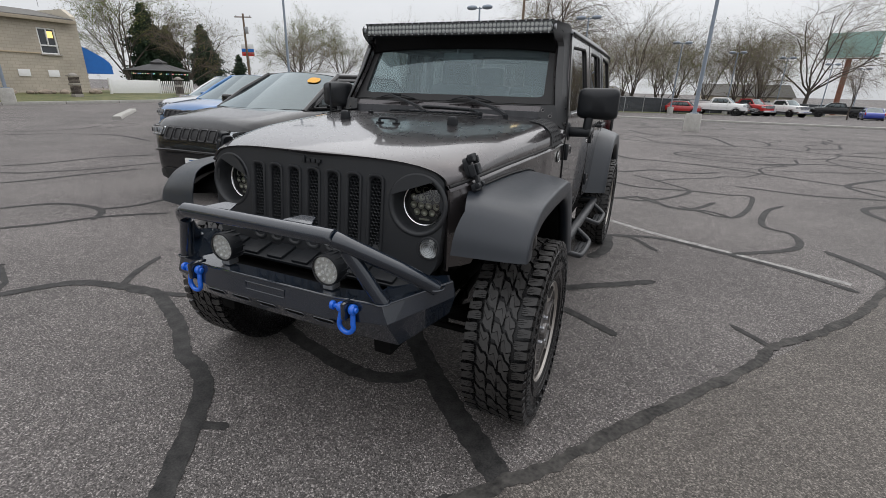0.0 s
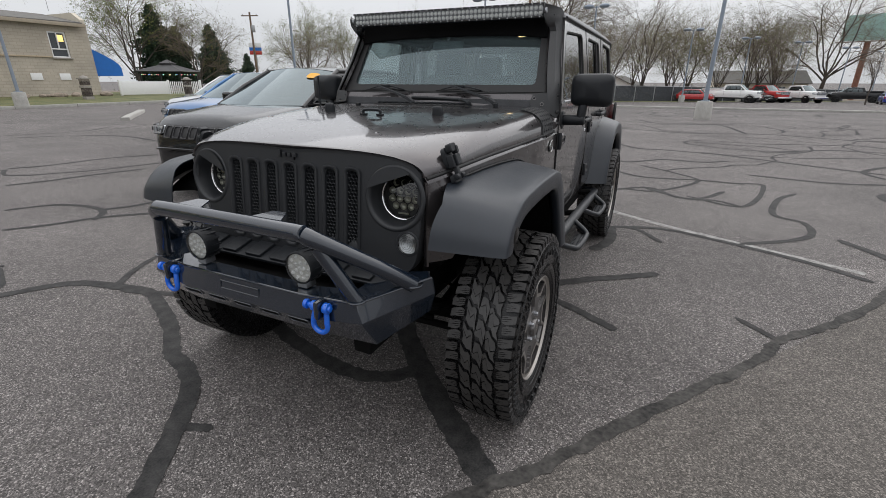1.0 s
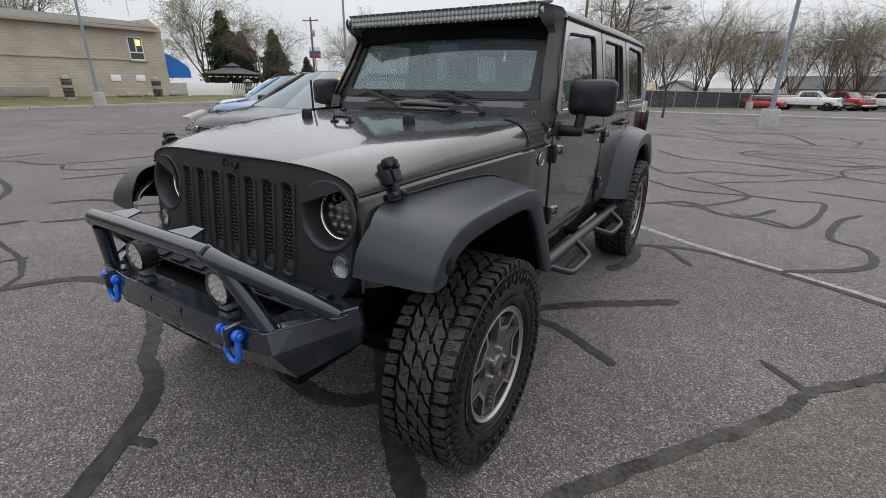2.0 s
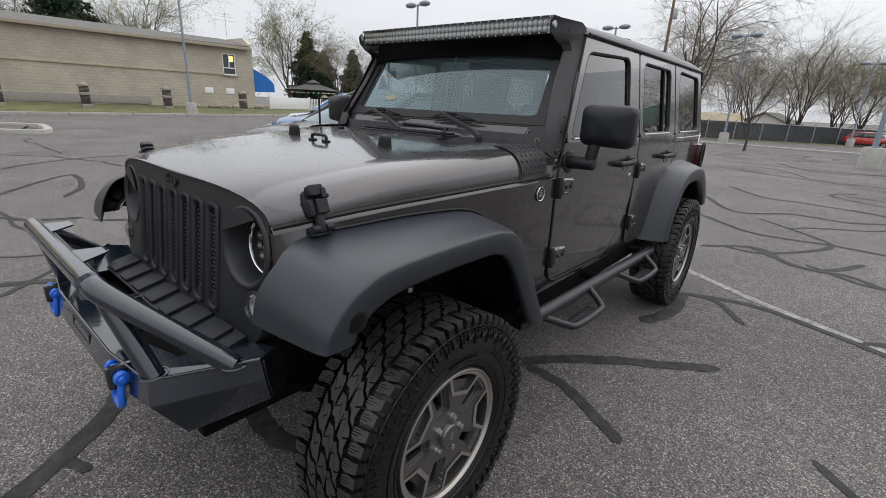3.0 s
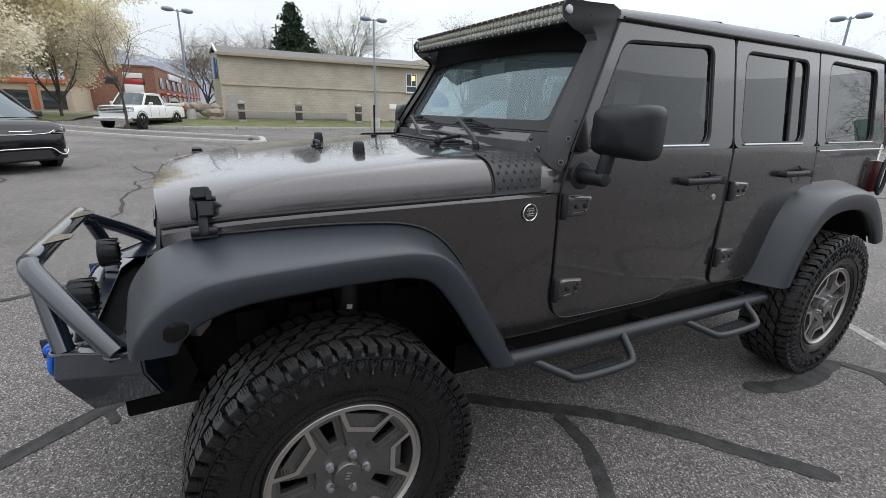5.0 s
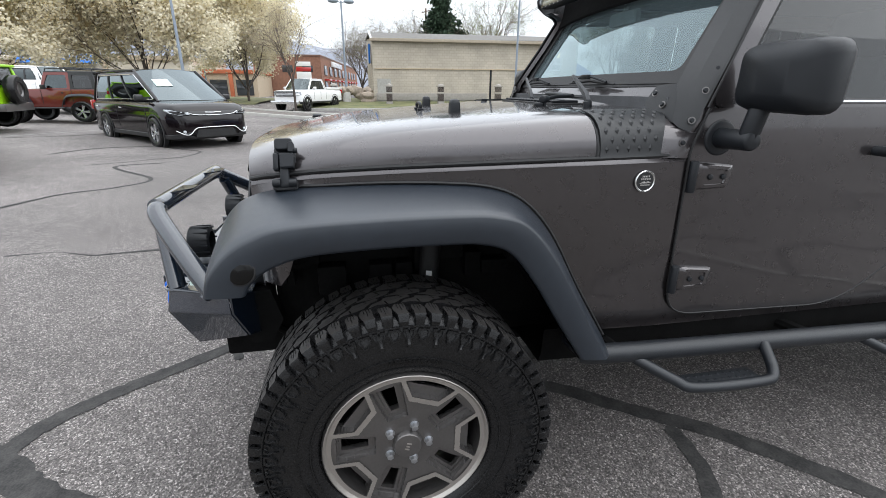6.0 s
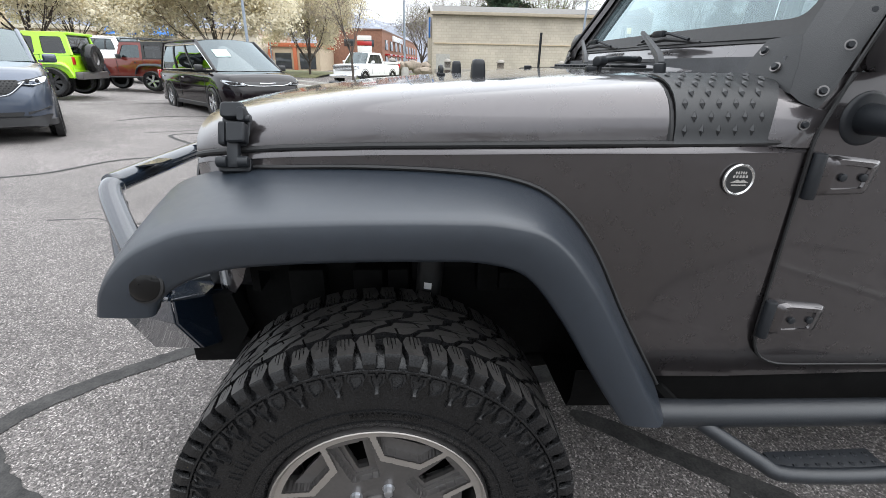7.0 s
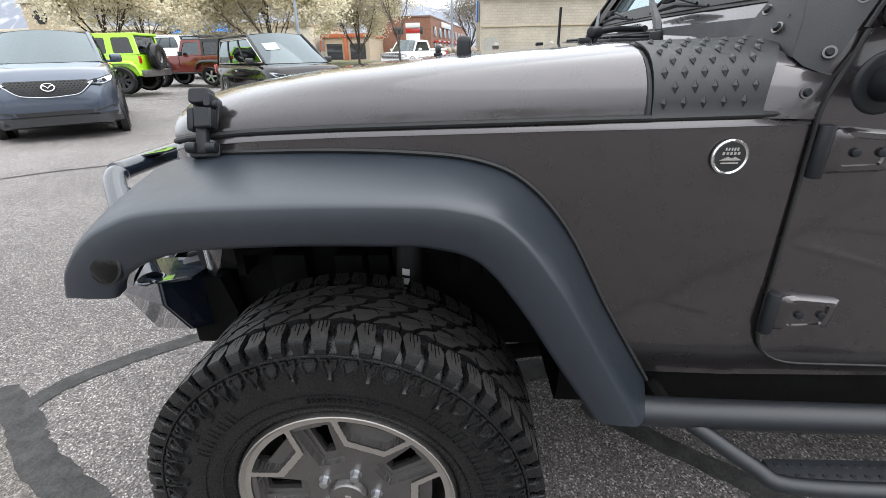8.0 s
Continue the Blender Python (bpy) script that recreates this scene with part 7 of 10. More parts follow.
        if grille == "slots":
            poly = [(0.60, -0.055), (0.60, 0.045), (0.80, 0.050), (0.955, 0.060), (0.965, -0.020), (0.84, -0.060)]
        elif grille == "truck":
            poly = [(0.64, -0.16), (0.64, 0.05), (0.80, 0.06), (0.95, 0.05), (0.95, -0.14), (0.80, -0.17)]
        else:
            poly = [(0.56, -0.045), (0.60, 0.000), (0.78, 0.035), (0.955, 0.085), (0.975, 0.050), (0.93, -0.020), (0.80, -0.060)]
        loop = rounded([(s * hw * a, zt + b) for a, b in poly], 0.02, 4)
        ring_loft(bm, [[nose_y(p.x, p.y, d) for p in loop] for d in (-0.05, 0.010, 0.016)], True, False, True)
        hl = part("headlight", bm, LAMPGLASS, car, "clear headlight", smooth=30)
        bm = B()
        tube(bm, [nose_y(p.x, p.y, 0.012) for p in loop] + [nose_y(loop[0].x, loop[0].y, 0.012)], 0.007, 6)
        part("lamp_rim", bm, DARKTRIM, hl)
        for a in (0.70, 0.83):
            bm = B()
            q = nose_y(s * hw * a, zt + 0.004, 0.012)
            cyl(bm, q, q + V(s * 0.006, -0.010, 0), 0.030, 14, bev=0.003)
            part("lamp_unit", bm, DARKTRIM, hl)
        if grille == "slots":
            bm = B()
            q = nose_y(s * hw * 0.935, zt + 0.015, 0.012)
            box(bm, q, (0.05, 0.05, 0.06), 0.01)
            part("amber_marker", bm, AMBER, hl)
        bm = B()
        box(bm, (s * hw * 0.90, L - 0.10, belt - 0.14), (0.10, 0.24, 0.26), 0.04)
        part("tail_lamp", bm, REDPLASTIC, car)
        for yy in (yw + 0.45, lerp(yw + 0.45, yt - 0.1, 0.5), yt - 0.25):
            bm = B()
            tube(bm, [V(s * hw * 1.0, yy, lerp(low, belt, 0.25)), V(s * hw * 1.001, yy, lerp(low, belt, 0.6)), V(s * hw * 0.985, yy + 0.03, belt - 0.10)], 0.005, 5)
            part("door_gap", bm, DARKTRIM, car)
        for yy in (lerp(yw + 0.45, yt - 0.1, 0.42), lerp(yw + 0.45, yt - 0.1, 0.88)):
            bm = B()
            tube(bm, [V(s * (hw + 0.002), yy - 0.10, belt - 0.17), V(s * (hw + 0.025), yy, belt - 0.165), V(s * (hw + 0.002), yy + 0.10, belt - 0.16)], 0.012, 6)
            part("door_handle", bm, CHROME if chrome else paint, car)
    # nose
    zn = hood[0] - 0.13

    def strip(name, pts, r, material, under, d=0.0):
        b_ = B()
        tube(b_, [nose_y(p[0] * hw, p[1], d) for p in spline([(a, b, 0) for a, b in pts], 5)], r, 8)
        return part(name, b_, material, under, smooth=60)

    def field(name, poly, material, under, d=0.004, r=0.03, label=""):
        """A panel that follows the rounded front inside its outline."""
        b_ = B()
        loop = rounded([(a * hw, b) for a, b in poly], r, 4)
        c = sum((V(p.x, p.y, 0) for p in loop), V(0, 0, 0)) / len(loop)
        ring_loft(b_, [[nose_y(lerp(c.x, p.x, k), lerp(c.y, p.y, k), e) for p in loop] for k, e in ((1.0, -0.03), (1.0, d), (0.8, d), (0.55, d), (0.3, d), (0.08, d))], True, False, True)
        return part(name, b_, material, under, label, smooth=50)
    if grille == "slots":
        g = field("grille", [(-0.56, zn - 0.085), (0.56, zn - 0.085), (0.57, zn + 0.085), (-0.57, zn + 0.085)], MATTE, car)
        for i in range(7):
            bm = B()
            cx = (i - 3) * hw * 0.155
            loop = rounded([(-0.058, -0.074), (0.058, -0.074), (0.058, 0.074), (-0.058, 0.074)], 0.022, 4)
            ring_loft(bm, [[nose_y(cx + p.x * k, zn + p.y * k, d) for p in loop] for k, d in ((1.0, 0.006), (0.985, 0.020), (0.90, 0.020), (0.85, 0.004))], True)
            part("slot_frame", bm, CHROME if chrome else SLOTGREY, g, smooth=40)
        field("lower_intake", [(-0.55, low + 0.07), (0.55, low + 0.07), (0.62, low + 0.20), (-0.62, low + 0.20)], MATTE, car)
        strip("bumper_fold", [(-0.93, 0.62), (-0.6, 0.655), (0, 0.66), (0.6, 0.655), (0.93, 0.62)], 0.016, paint, car, 0.0)
    elif grille == "shield":
        sh = [(-0.60, zn + 0.045), (0.60, zn + 0.045), (0.56, zn - 0.05), (0.40, zn - 0.165), (0, zn - 0.195), (-0.40, zn - 0.165), (-0.56, zn - 0.05)]
        g = field("grille", sh, MATTE, car, 0.004, 0.05)
        strip("grille_surround", [(-0.66, zn + 0.02), (-0.57, zn - 0.06), (-0.42, zn - 0.165), (-0.2, zn - 0.195), (0, zn - 0.205), (0.2, zn - 0.195), (0.42, zn - 0.165), (0.57, zn - 0.06), (0.66, zn + 0.02)], 0.010, STEEL, g, 0.012)
        bm = B()
        tube(bm, [nose_y(0.085 * math.cos(a), zn - 0.055 + 0.058 * math.sin(a), 0.022) for a in (2 * math.pi * k / 24 for k in range(25))], 0.009, 6)
        tube(bm, [nose_y(x, zn - 0.055 + z, 0.022) for x, z in ((-0.075, 0.028), (-0.035, 0.022), (0, -0.012), (0.035, 0.022), (0.075, 0.028))], 0.008, 6)
        part("emblem", bm, CHROME, g)
        bm = B()
        for i in range(-9, 10):
            for j in range(-5, 2):
                x, z = i * 0.052 + (0.026 if j % 2 else 0), zn - 0.005 + j * 0.033
                if abs(x) < hw * (0.54 + min(0.0, z - zn + 0.06) * 1.3) and math.hypot(x / 1.4, z - zn + 0.055) > 0.07:
                    box(bm, nose_y(x, z, 0.007), (0.022, 0.010, 0.010))
        tagged(part("grille_mesh", bm, DARKTRIM, g), kind="stuff")
        field("lower_intake", [(-0.52, 0.415), (0.52, 0.415), (0.56, 0.475), (-0.56, 0.475)], MATTE, car, 0.006, 0.015)
        for s in (1, -1):
            field("fog_recess", [(s * 0.60, 0.435), (s * 0.60, 0.475), (s * 0.93, 0.545), (s * 0.93, 0.520)], DARKTRIM, car, 0.006, 0.008)
        field("chin", [(-0.80, low + 0.02), (0.80, low + 0.02), (0.93, 0.425), (0.58, 0.395), (-0.58, 0.395), (-0.93, 0.425)], DARKTRIM, car, 0.010, 0.02)
    elif grille == "wide":
        g = field("grille", [(-0.60, zn + 0.055), (0.60, zn + 0.055), (0.48, zn - 0.015), (0, zn - 0.035), (-0.48, zn - 0.015)], DARKTRIM, car, 0.006, 0.02)
        strip("emblem", [(-0.20, zn + 0.022), (-0.08, zn + 0.018), (0, zn + 0.015), (0.08, zn + 0.018), (0.20, zn + 0.022)], 0.013, CHROME, g, 0.014)
        strip("grille_surround", [(-0.62, zn + 0.035), (-0.48, zn - 0.022), (-0.2, zn - 0.040), (0.2, zn - 0.040), (0.48, zn - 0.022), (0.62, zn + 0.035)], 0.009, CHROME, g, 0.010)
        field("lower_intake", [(-0.52, low + 0.06), (0.52, low + 0.06), (0.44, low + 0.24), (-0.44, low + 0.24)], MATTE, car, 0.005, 0.03)
        strip("chrome_strip", [(-0.88, low + 0.22), (-0.74, low + 0.13), (-0.62, low + 0.15), (-0.48, low + 0.27), (-0.25, low + 0.285), (0.25, low + 0.285), (0.48, low + 0.27), (0.62, low + 0.15), (0.74, low + 0.13), (0.88, low + 0.22)], 0.013, CHROME, car, 0.012)
        for s in (1, -1):
            bm = B()
            q = nose_y(s * hw * 0.74, low + 0.20, 0.0)
            cyl(bm, q + V(0, 0.02, 0), q + V(s * 0.01, -0.012, 0), 0.036, 16, bev=0.004)
            part("fog_lamp", bm, LAMPGLASS, car)
    elif grille == "truck":
        bm = B()
        box(bm, (0, -0.01, zn - 0.05), (hw * 1.25, 0.06, 0.34), 0.03)
        g = part("grille", bm, DARKTRIM, car)
        for dz in (-0.13, -0.05, 0.03, 0.11):
            bm = B()
            box(bm, (0, -0.04, zn - 0.05 + dz), (hw * 1.2, 0.03, 0.035), 0.008)
            part("grille_bar", bm, CHROME, g)
        bm = B()
        box(bm, (0, -0.05, 0.55), (W * 0.98, 0.18, 0.22), 0.04)
        part("bumper", bm, CHROME, car)
    if plate:
        bm = B()
        box(bm, (0.02, -0.035, 0.50), (0.31, 0.030, 0.16), 0.004)
        pl = part("number_plate", bm, WHITE, car, "white number plate")
        bm = B()
        for i in range(5):
            box(bm, (-0.08 + 0.05 * i, -0.051, 0.50), (0.030, 0.004, 0.045))
        box(bm, (0.02, -0.051, 0.555), (0.16, 0.004, 0.014))
        part("plate_bars", bm, PLATEBAR, pl)
    if sticker:
        mt, t, u, rx, rz = sticker
        rise = (c["b"] - c["a"]).length
        ring = rounded([(-rx, -rz), (rx, -rz), (rx, rz), (-rx, rz)], rz * (0.98 if rx < 0.16 else 0.1), 6)
        bm = B()
        vs = []
        for q in ring:
            tt = t + q.y / rise
            p = lerp(c["a"], c["b"], tt)
            uu = u + q.x / p.x
            vs.append(bm.verts.new(V(p.x * uu, p.y - 0.22 * (1 - 0.3 * tt) * (1 - uu * uu) - 0.010, p.z + 0.06 * tt * (1 - uu * uu) + 0.010)))
        bm.faces.new(vs)
        part("window_sticker", bm, mt, car)
    return car


def boxy(name, label, at, paint, top_mat, L=4.2, doors=4, r=0.42, rack=False, group="", lift=0.1, spare=True):
    """A boxy off-roader that faces -y, with flares, hardtop and a spare on its tail."""
    car = thing(name, label, "car", at, group)
    z0 = lift
    bm = B()
    box(bm, (0, 2.45 if doors == 4 else 2.2, 0.85 + z0), (1.56, 3.0 if doors == 4 else 2.2, 0.66), 0.04)
    body = part("body", bm, paint, car, smooth=40)
    yb = 3.95 if doors == 4 else 3.30
    bm = B()
    rings = [[V(x * w, y, z) for x, z in ((-1, 0.78 + z0), (-1, zt), (-0.8, zt + 0.07), (0.8, zt + 0.07), (1, zt), (1, 0.78 + z0))] for y, w, zt in ((0.20, 0.56, 1.02 + z0), (0.26, 0.60, 1.06 + z0), (1.0, 0.70, 1.11 + z0), (1.40, 0.76, 1.13 + z0))]
    ring_loft(bm, rings, True, True, True)
    part("hood", bm, paint, car, smooth=40)
    bm = B()
    box(bm, (0, 0.10, 0.56 + z0), (1.55, 0.20, 0.20), 0.03)
    part("front_bumper", bm, DARKTRIM, car)
    bm = B()
    box(bm, (0, yb + 0.10, 0.60 + z0), (1.60, 0.20, 0.22), 0.03)
    part("rear_bumper", bm, GUNMETAL if doors == 4 else DARKTRIM, car)
    # hardtop: roof and the ribs between the windows
    zt = 1.80 + z0 - 0.02
    zbelt = 1.18 + z0
    bm = B()
    box(bm, (0, (1.75 + yb) / 2, zt), (1.38, yb - 1.75 + 0.10, 0.09), 0.04)
    part("roof", bm, top_mat, car, smooth=50)
    cuts = (1.52, 2.42, 3.16, yb) if doors == 4 else (1.52, 2.48, yb)
    for s in (1, -1):
        for i, (a, b) in enumerate(zip(cuts, cuts[1:])):
            lean = 0.20 if i == 0 else 0.0
            last = i == len(cuts) - 2
            o = [(a, zbelt), (b, zbelt), (b - (0.10 if last else 0), zt), (a + lean, zt)]
            n = [(a + 0.10, zbelt + 0.04), (b - 0.09, zbelt + 0.04), (b - 0.09 - (0.08 if last else 0), zt - 0.09), (a + 0.09 + lean, zt - 0.09)]
            ro, ri = rounded(o, 0.03, 4), rounded(n, 0.06, 4)

            def X(z):
                return s * (0.78 - (z - zbelt) * 0.14)
            bm = B()
            ring_loft(bm, [[V(X(p.y), p.x, p.y) for p in ro], [V(X(p.y), p.x, p.y) for p in ri], [V(X(p.y) - 0.03 * s, p.x, p.y) for p in ri]], True)
            fr_ = part("window_frame", bm, paint if (i == 0 or top_mat is paint or doors == 4) else top_mat, car, solid=0.02 * s)
            bm = B()
            bm.faces.new([bm.verts.new(V(X(p.y) - 0.02 * s, p.x, p.y)) for p in ri])
            part("window_pane", bm, TINTED if i else CARGLASS, fr_)
            bm = B()
            tube(bm, [V(s * 0.785, a + 0.01, 0.62 + z0), V(s * 0.787, a + 0.01, zbelt)], 0.006, 5)
            part("door_gap", bm, DARKTRIM, car)
        for y in (0.62, 0.62 + (2.75 if doors == 4 else 2.15)):
            bm = B()
            arc = [(y - 0.62 + 1.24 * k / 12, 0) for k in range(13)]
            pts = [V(0, y - 0.60, 0.62 + z0), V(0, y - 0.50, 0.88 + z0), V(0, y - 0.34, 1.0 + z0), V(0, y, 1.02 + z0), V(0, y + 0.34, 1.0 + z0), V(0, y + 0.50, 0.88 + z0), V(0, y + 0.60, 0.62 + z0)]
            P = spline(pts, 3)
            sheet(bm, [[p + V(s * x, 0, dz) for x, dz in ((0.70, 0.0), (0.88, -0.01), (0.93, -0.05), (0.93, -0.10))] for p in P])
            part("flare", bm, paint if doors == 4 else FLARE, car, smooth=60, solid=0.01)
            bm = B()
            lathe(bm, [(r * 1.16, -0.10), (r * 1.18, 0.0), (0.002, -0.02)], 24, pose(s * 0.76, y, r + 0.05, 0, 0, 0 if s > 0 else 180))
            part("wheel_well", bm, UNDER, car)
            car_wheel(car, s * 0.80, y, r, 0.28, s, ALLOY if doors == 2 else MATTE, 5 if doors == 2 else 8)
        bm = B()
        box(bm, (s * 0.70, yb - 0.02, 1.02 + z0), (0.12, 0.10, 0.22), 0.02)
        part("tail_lamp", bm, REDPLASTIC, car)
        bm = B()
        box(bm, (s * 0.93, 1.72, 1.26 + z0), (0.18, 0.10, 0.16), 0.03)
        part("door_mirror", bm, DARKTRIM, car)
        bm = B()
        lathe(bm, [(0.09, 0), (0.085, 0.02), (0.002, 0.03)], 20, pose(s * 0.44, 0.21, 0.95 + z0, 0, 0, -90))
        part("headlight", bm, LAMPGLASS, car)
        bm = B()
        cyl(bm, (s * 0.84, 1.15, 0.50 + z0), (s * 0.84, 0.62 + (2.2 if doors == 4 else 1.6), 0.50 + z0), 0.035, 8)
        part("side_step", bm, DARKTRIM, car)
        bm = B()
        cyl(bm, (s * 0.785, 2.2, 1.05 + z0), (s * 0.80, 2.2, 1.05 + z0), 0.03, 10)
        part("door_handle", bm, DARKTRIM, car)
    for ys in (2.05, 2.95):
        for s in (1, -1):
            bm = B()
            box(bm, (s * 0.36, ys, zbelt), (0.46, 0.18, 0.70), 0.06)
            part("seat", bm, INTERIOR, car, smooth=60)
    bm = B()
    sheet(bm, [[V(x, 1.50 + (z - zbelt) * 0.38, z) for x in (-0.70, 0, 0.70)] for z in (zbelt - 0.02, zt)])
    part("windshield", bm, CARGLASS, car)
    bm = B()
    sheet(bm, [[V(x, yb - (z - zbelt) * 0.14, z) for x in (-0.66, 0, 0.66)] for z in (zbelt + 0.05, zt - 0.05)])
    part("rear_window", bm, TINTED, car)
    for s in (1, -1):
        bm = B()
        tube(bm, [V(s * 0.73, yb + 0.005, zbelt), V(s * 0.66, yb - 0.085, zt)], 0.05, 6)
        part("rear_pillar", bm, paint if doors == 4 else top_mat, car)
    if spare:
        bm = B()
        lathe(bm, [(0.20, 0.12), (0.30, 0.14), (0.38, 0.13), (r, 0.07), (r, -0.07), (0.38, -0.13), (0.2, -0.13)], 32, pose(0.05, yb + 0.22, 1.10 + z0, 0, 0, 90))
        sp = part("spare_wheel", bm, RUBBER, car, "black spare wheel on the tailgate")
        bm = B()
        lathe(bm, [(0.24, 0.11), (0.16, 0.06), (0.002, 0.08)], 24, pose(0.05, yb + 0.22, 1.10 + z0, 0, 0, 90))
        part("rim", bm, GUNMETAL, sp)
        bm = B()
        box(bm, (-0.50, yb + 0.03, 0.86 + z0), (0.26, 0.02, 0.14), 0.004)
        part("number_plate", bm, WHITE, car)
    if rack:
        bm = B()
        for s in (1, -1):
            tube(bm, [V(s * 0.60, 1.45, zbelt), V(s * 0.60, 1.75, zt + 0.14), V(s * 0.60, yb - 0.1, zt + 0.14), V(s * 0.60, yb + 0.05, zbelt + 0.1)], 0.02, 6)
        for y in (1.9, 2.4, 2.9, 3.3):
            tube(bm, [V(-0.66, y, zt + 0.15), V(0.66, y, zt + 0.15)], 0.018, 6)
        for k in range(4):
            box(bm, (-0.3 + 0.2 * k, 2.1 + 0.3 * (k % 2), zt + 0.18), (0.16, 0.3, 0.04), 0.01)
        part("roof_rack", bm, DARKTRIM, car, "black tubular roof rack")
    return car


def pickup(name, label, at, paint, L=5.9, W=2.0, H=1.95, r=0.42, group=""):
    """A crew-cab pickup that faces -y."""
    car = saloon(name, label, at, paint, L, W, H, 3.85, 0.98, 1.34, (1.24, 1.33), (1.45, 2.08, 3.55, 3.80), r, group, "truck", alloy=MATTE, category="pickup truck", low=0.46)
    bm = B()
    box(bm, (0, 4.82, 1.36), (W * 0.84, 1.9, 0.03))
    part("bed_floor", bm, DARKTRIM, car)
    bm = B()
    for s in (1, -1):
        box(bm, (s * W * 0.455, 4.82, 1.40), (0.10, 2.0, 0.16), 0.02)
    box(bm, (0, L - 0.07, 1.40), (W * 0.93, 0.08, 0.16), 0.02)
    box(bm, (0, 3.86, 1.40), (W * 0.93, 0.06, 0.16), 0.02)
    part("bed_rail", bm, paint, car)
    return car


def place(x, y, heading):
    """Pose of a car whose nose is at (x, y) and that faces the heading, degrees from +x."""
    return pose(x, y, gz(x, y), 0, 0, heading + 90)


BLACKCAR = mat("black_car_paint", (0.005, 0.0055, 0.0065), 0.25, 0.0, 0.6, var=0.04, scale=4, spec=0.25)
BLUECAR = car_paint("bright_blue_paint", (0.035, 0.13, 0.31), 0.5)
SILVERCAR = car_paint("pale_silver_paint", (0.50, 0.51, 0.52), 0.7)
PLUM = mat("dark_plum_paint", (0.006, 0.004, 0.005), 0.09, 0.0, 0.0, var=0.04, scale=4, spec=0.4)
STEELBLUE = car_paint("grey_blue_paint", (0.055, 0.070, 0.100), 0.5)
LIME = car_paint("lime_green_paint", (0.36, 0.72, 0.012), 0.0)
MAROON = car_paint("maroon_paint", (0.14, 0.018, 0.012), 0.3)
WHITECAR = car_paint("white_car_paint", (0.78, 0.78, 0.77), 0.0)
REDCAR = car_paint("red_car_paint", (0.45, 0.018, 0.018), 0.1)
DKBLUE = car_paint("deep_blue_paint", (0.012, 0.035, 0.30), 0.2)
YELLOW = mat("yellow_orange_sticker", (0.75, 0.36, 0.02), 0.5)
PAPER = mat("pale_green_window_paper", (0.62, 0.80, 0.74), 0.6)

saloon("parked_suv", "black mid-size SUV with a seven-slot grille and yellow windshield sticker", place(-4.03, 2.04, -88), BLACKCAR, 4.82, 1.94, 1.71, 2.91, 0.90, 1.16, (1.00, 1.17), (1.22, 2.20, 4.0, 4.6), 0.375, "parked SUVs", "slots", True, (YELLOW, 0.80, 0.66, 0.085, 0.080), GUNMETAL)
saloon("parked_suv", "bright blue compact SUV with a slotted grille", place(-7.85, 4.70, -88), BLUECAR, 4.62, 1.86, 1.70, 2.7, 0.92, 1.10, (0.97, 1.13), (1.15, 2.10, 3.85, 4.4), 0.36, "parked SUVs", "slots")
saloon("parked_suv", "pale silver compact SUV with a slotted grille", place(-10.8, 6.75, -88), SILVERCAR, 4.4, 1.82, 1.65, 2.63, 0.90, 1.08, (0.96, 1.10), (1.12, 2.02, 3.6, 4.2), 0.35, "parked SUVs", "slots", chrome=True)
saloon("parked_suv", "pale blue-grey SUV behind the others", place(-13.4, 9.1, -88), STEELBLUE, 4.5, 1.85, 1.72, 2.65, 0.90, 1.08, (0.95, 1.10), (1.22, 1.88, 3.8, 4.3), 0.35, "parked SUVs", "slots")
vh = math.degrees(math.atan2(2.07, 2.26))
vx, vy = math.cos(radians(vh)), math.sin(radians(vh))
saloon("minivan", "dark plum minivan with chrome trim and paper in its windshield", place(-10.5 + 0.98 * vx - 0.93 * vy, -4.82 + 0.98 * vy + 0.93 * vx, vh), PLUM, 5.17, 2.02, 1.90, 3.09, 0.98, 1.09, (0.96, 1.12), (0.92, 2.15, 4.62, 5.02), 0.365, "", "wide", False, (PAPER, 0.55, -0.55, 0.17, 0.16), chrome=True, category="minivan")
ch = math.degrees(math.atan2(1.05, 1.22))
cx_, cy_ = math.cos(radians(ch)), math.sin(radians(ch))
saloon("parked_crossover", "grey-blue crossover with a black shield grille", place(-6.43 + 0.92 * cx_, -6.98 + 0.92 * cy_, ch - 5), STEELBLUE, 4.55, 1.84, 1.79, 2.70, 0.92, 1.17, (1.03, 1.21), (1.15, 2.10, 3.85, 4.4), 0.36, "", "shield", False)
boxy("lime_off_roader", "bright lime green boxy off-roader with a black spare wheel", place(-13.2, -13.7, -82) @ Matrix.Diagonal((1, 1, 0.95, 1)), LIME, LIME, r=0.42, lift=0.0)
boxy("maroon_off_roader", "maroon boxy off-roader with black hardtop and roof rack", place(-17.75, -12.25, -92) @ Matrix.Diagonal((1, 1, 0.92, 1)), MAROON, DARKTRIM, doors=2, rack=True, r=0.38, lift=0.02, spare=False)
pickup("pickup_truck", "white pickup with a bright chrome grille", place(-23.5, -17.0, -100), WHITECAR, group="pickup trucks")
pickup("pickup_truck", "white lifted crew-cab pickup with a chrome grille", place(-29.6, -4.3, -25), WHITECAR, 6.2, 2.05, 2.04, 0.46, group="pickup trucks")
saloon("small_hatchback", "red small hatchback with a white roof", place(5.72, 59.6, -8), REDCAR, 3.8, 1.7, 1.42, 2.5, 0.75, 0.90, (0.82, 0.92), (1.05, 1.55, 3.2, 3.65), 0.31, "", "wide", roofblack=WHITECAR)
pickup("pickup_truck", "white long-bed pickup by the fence", place(10.3, 60.4, -16), WHITECAR, group="pickup trucks")
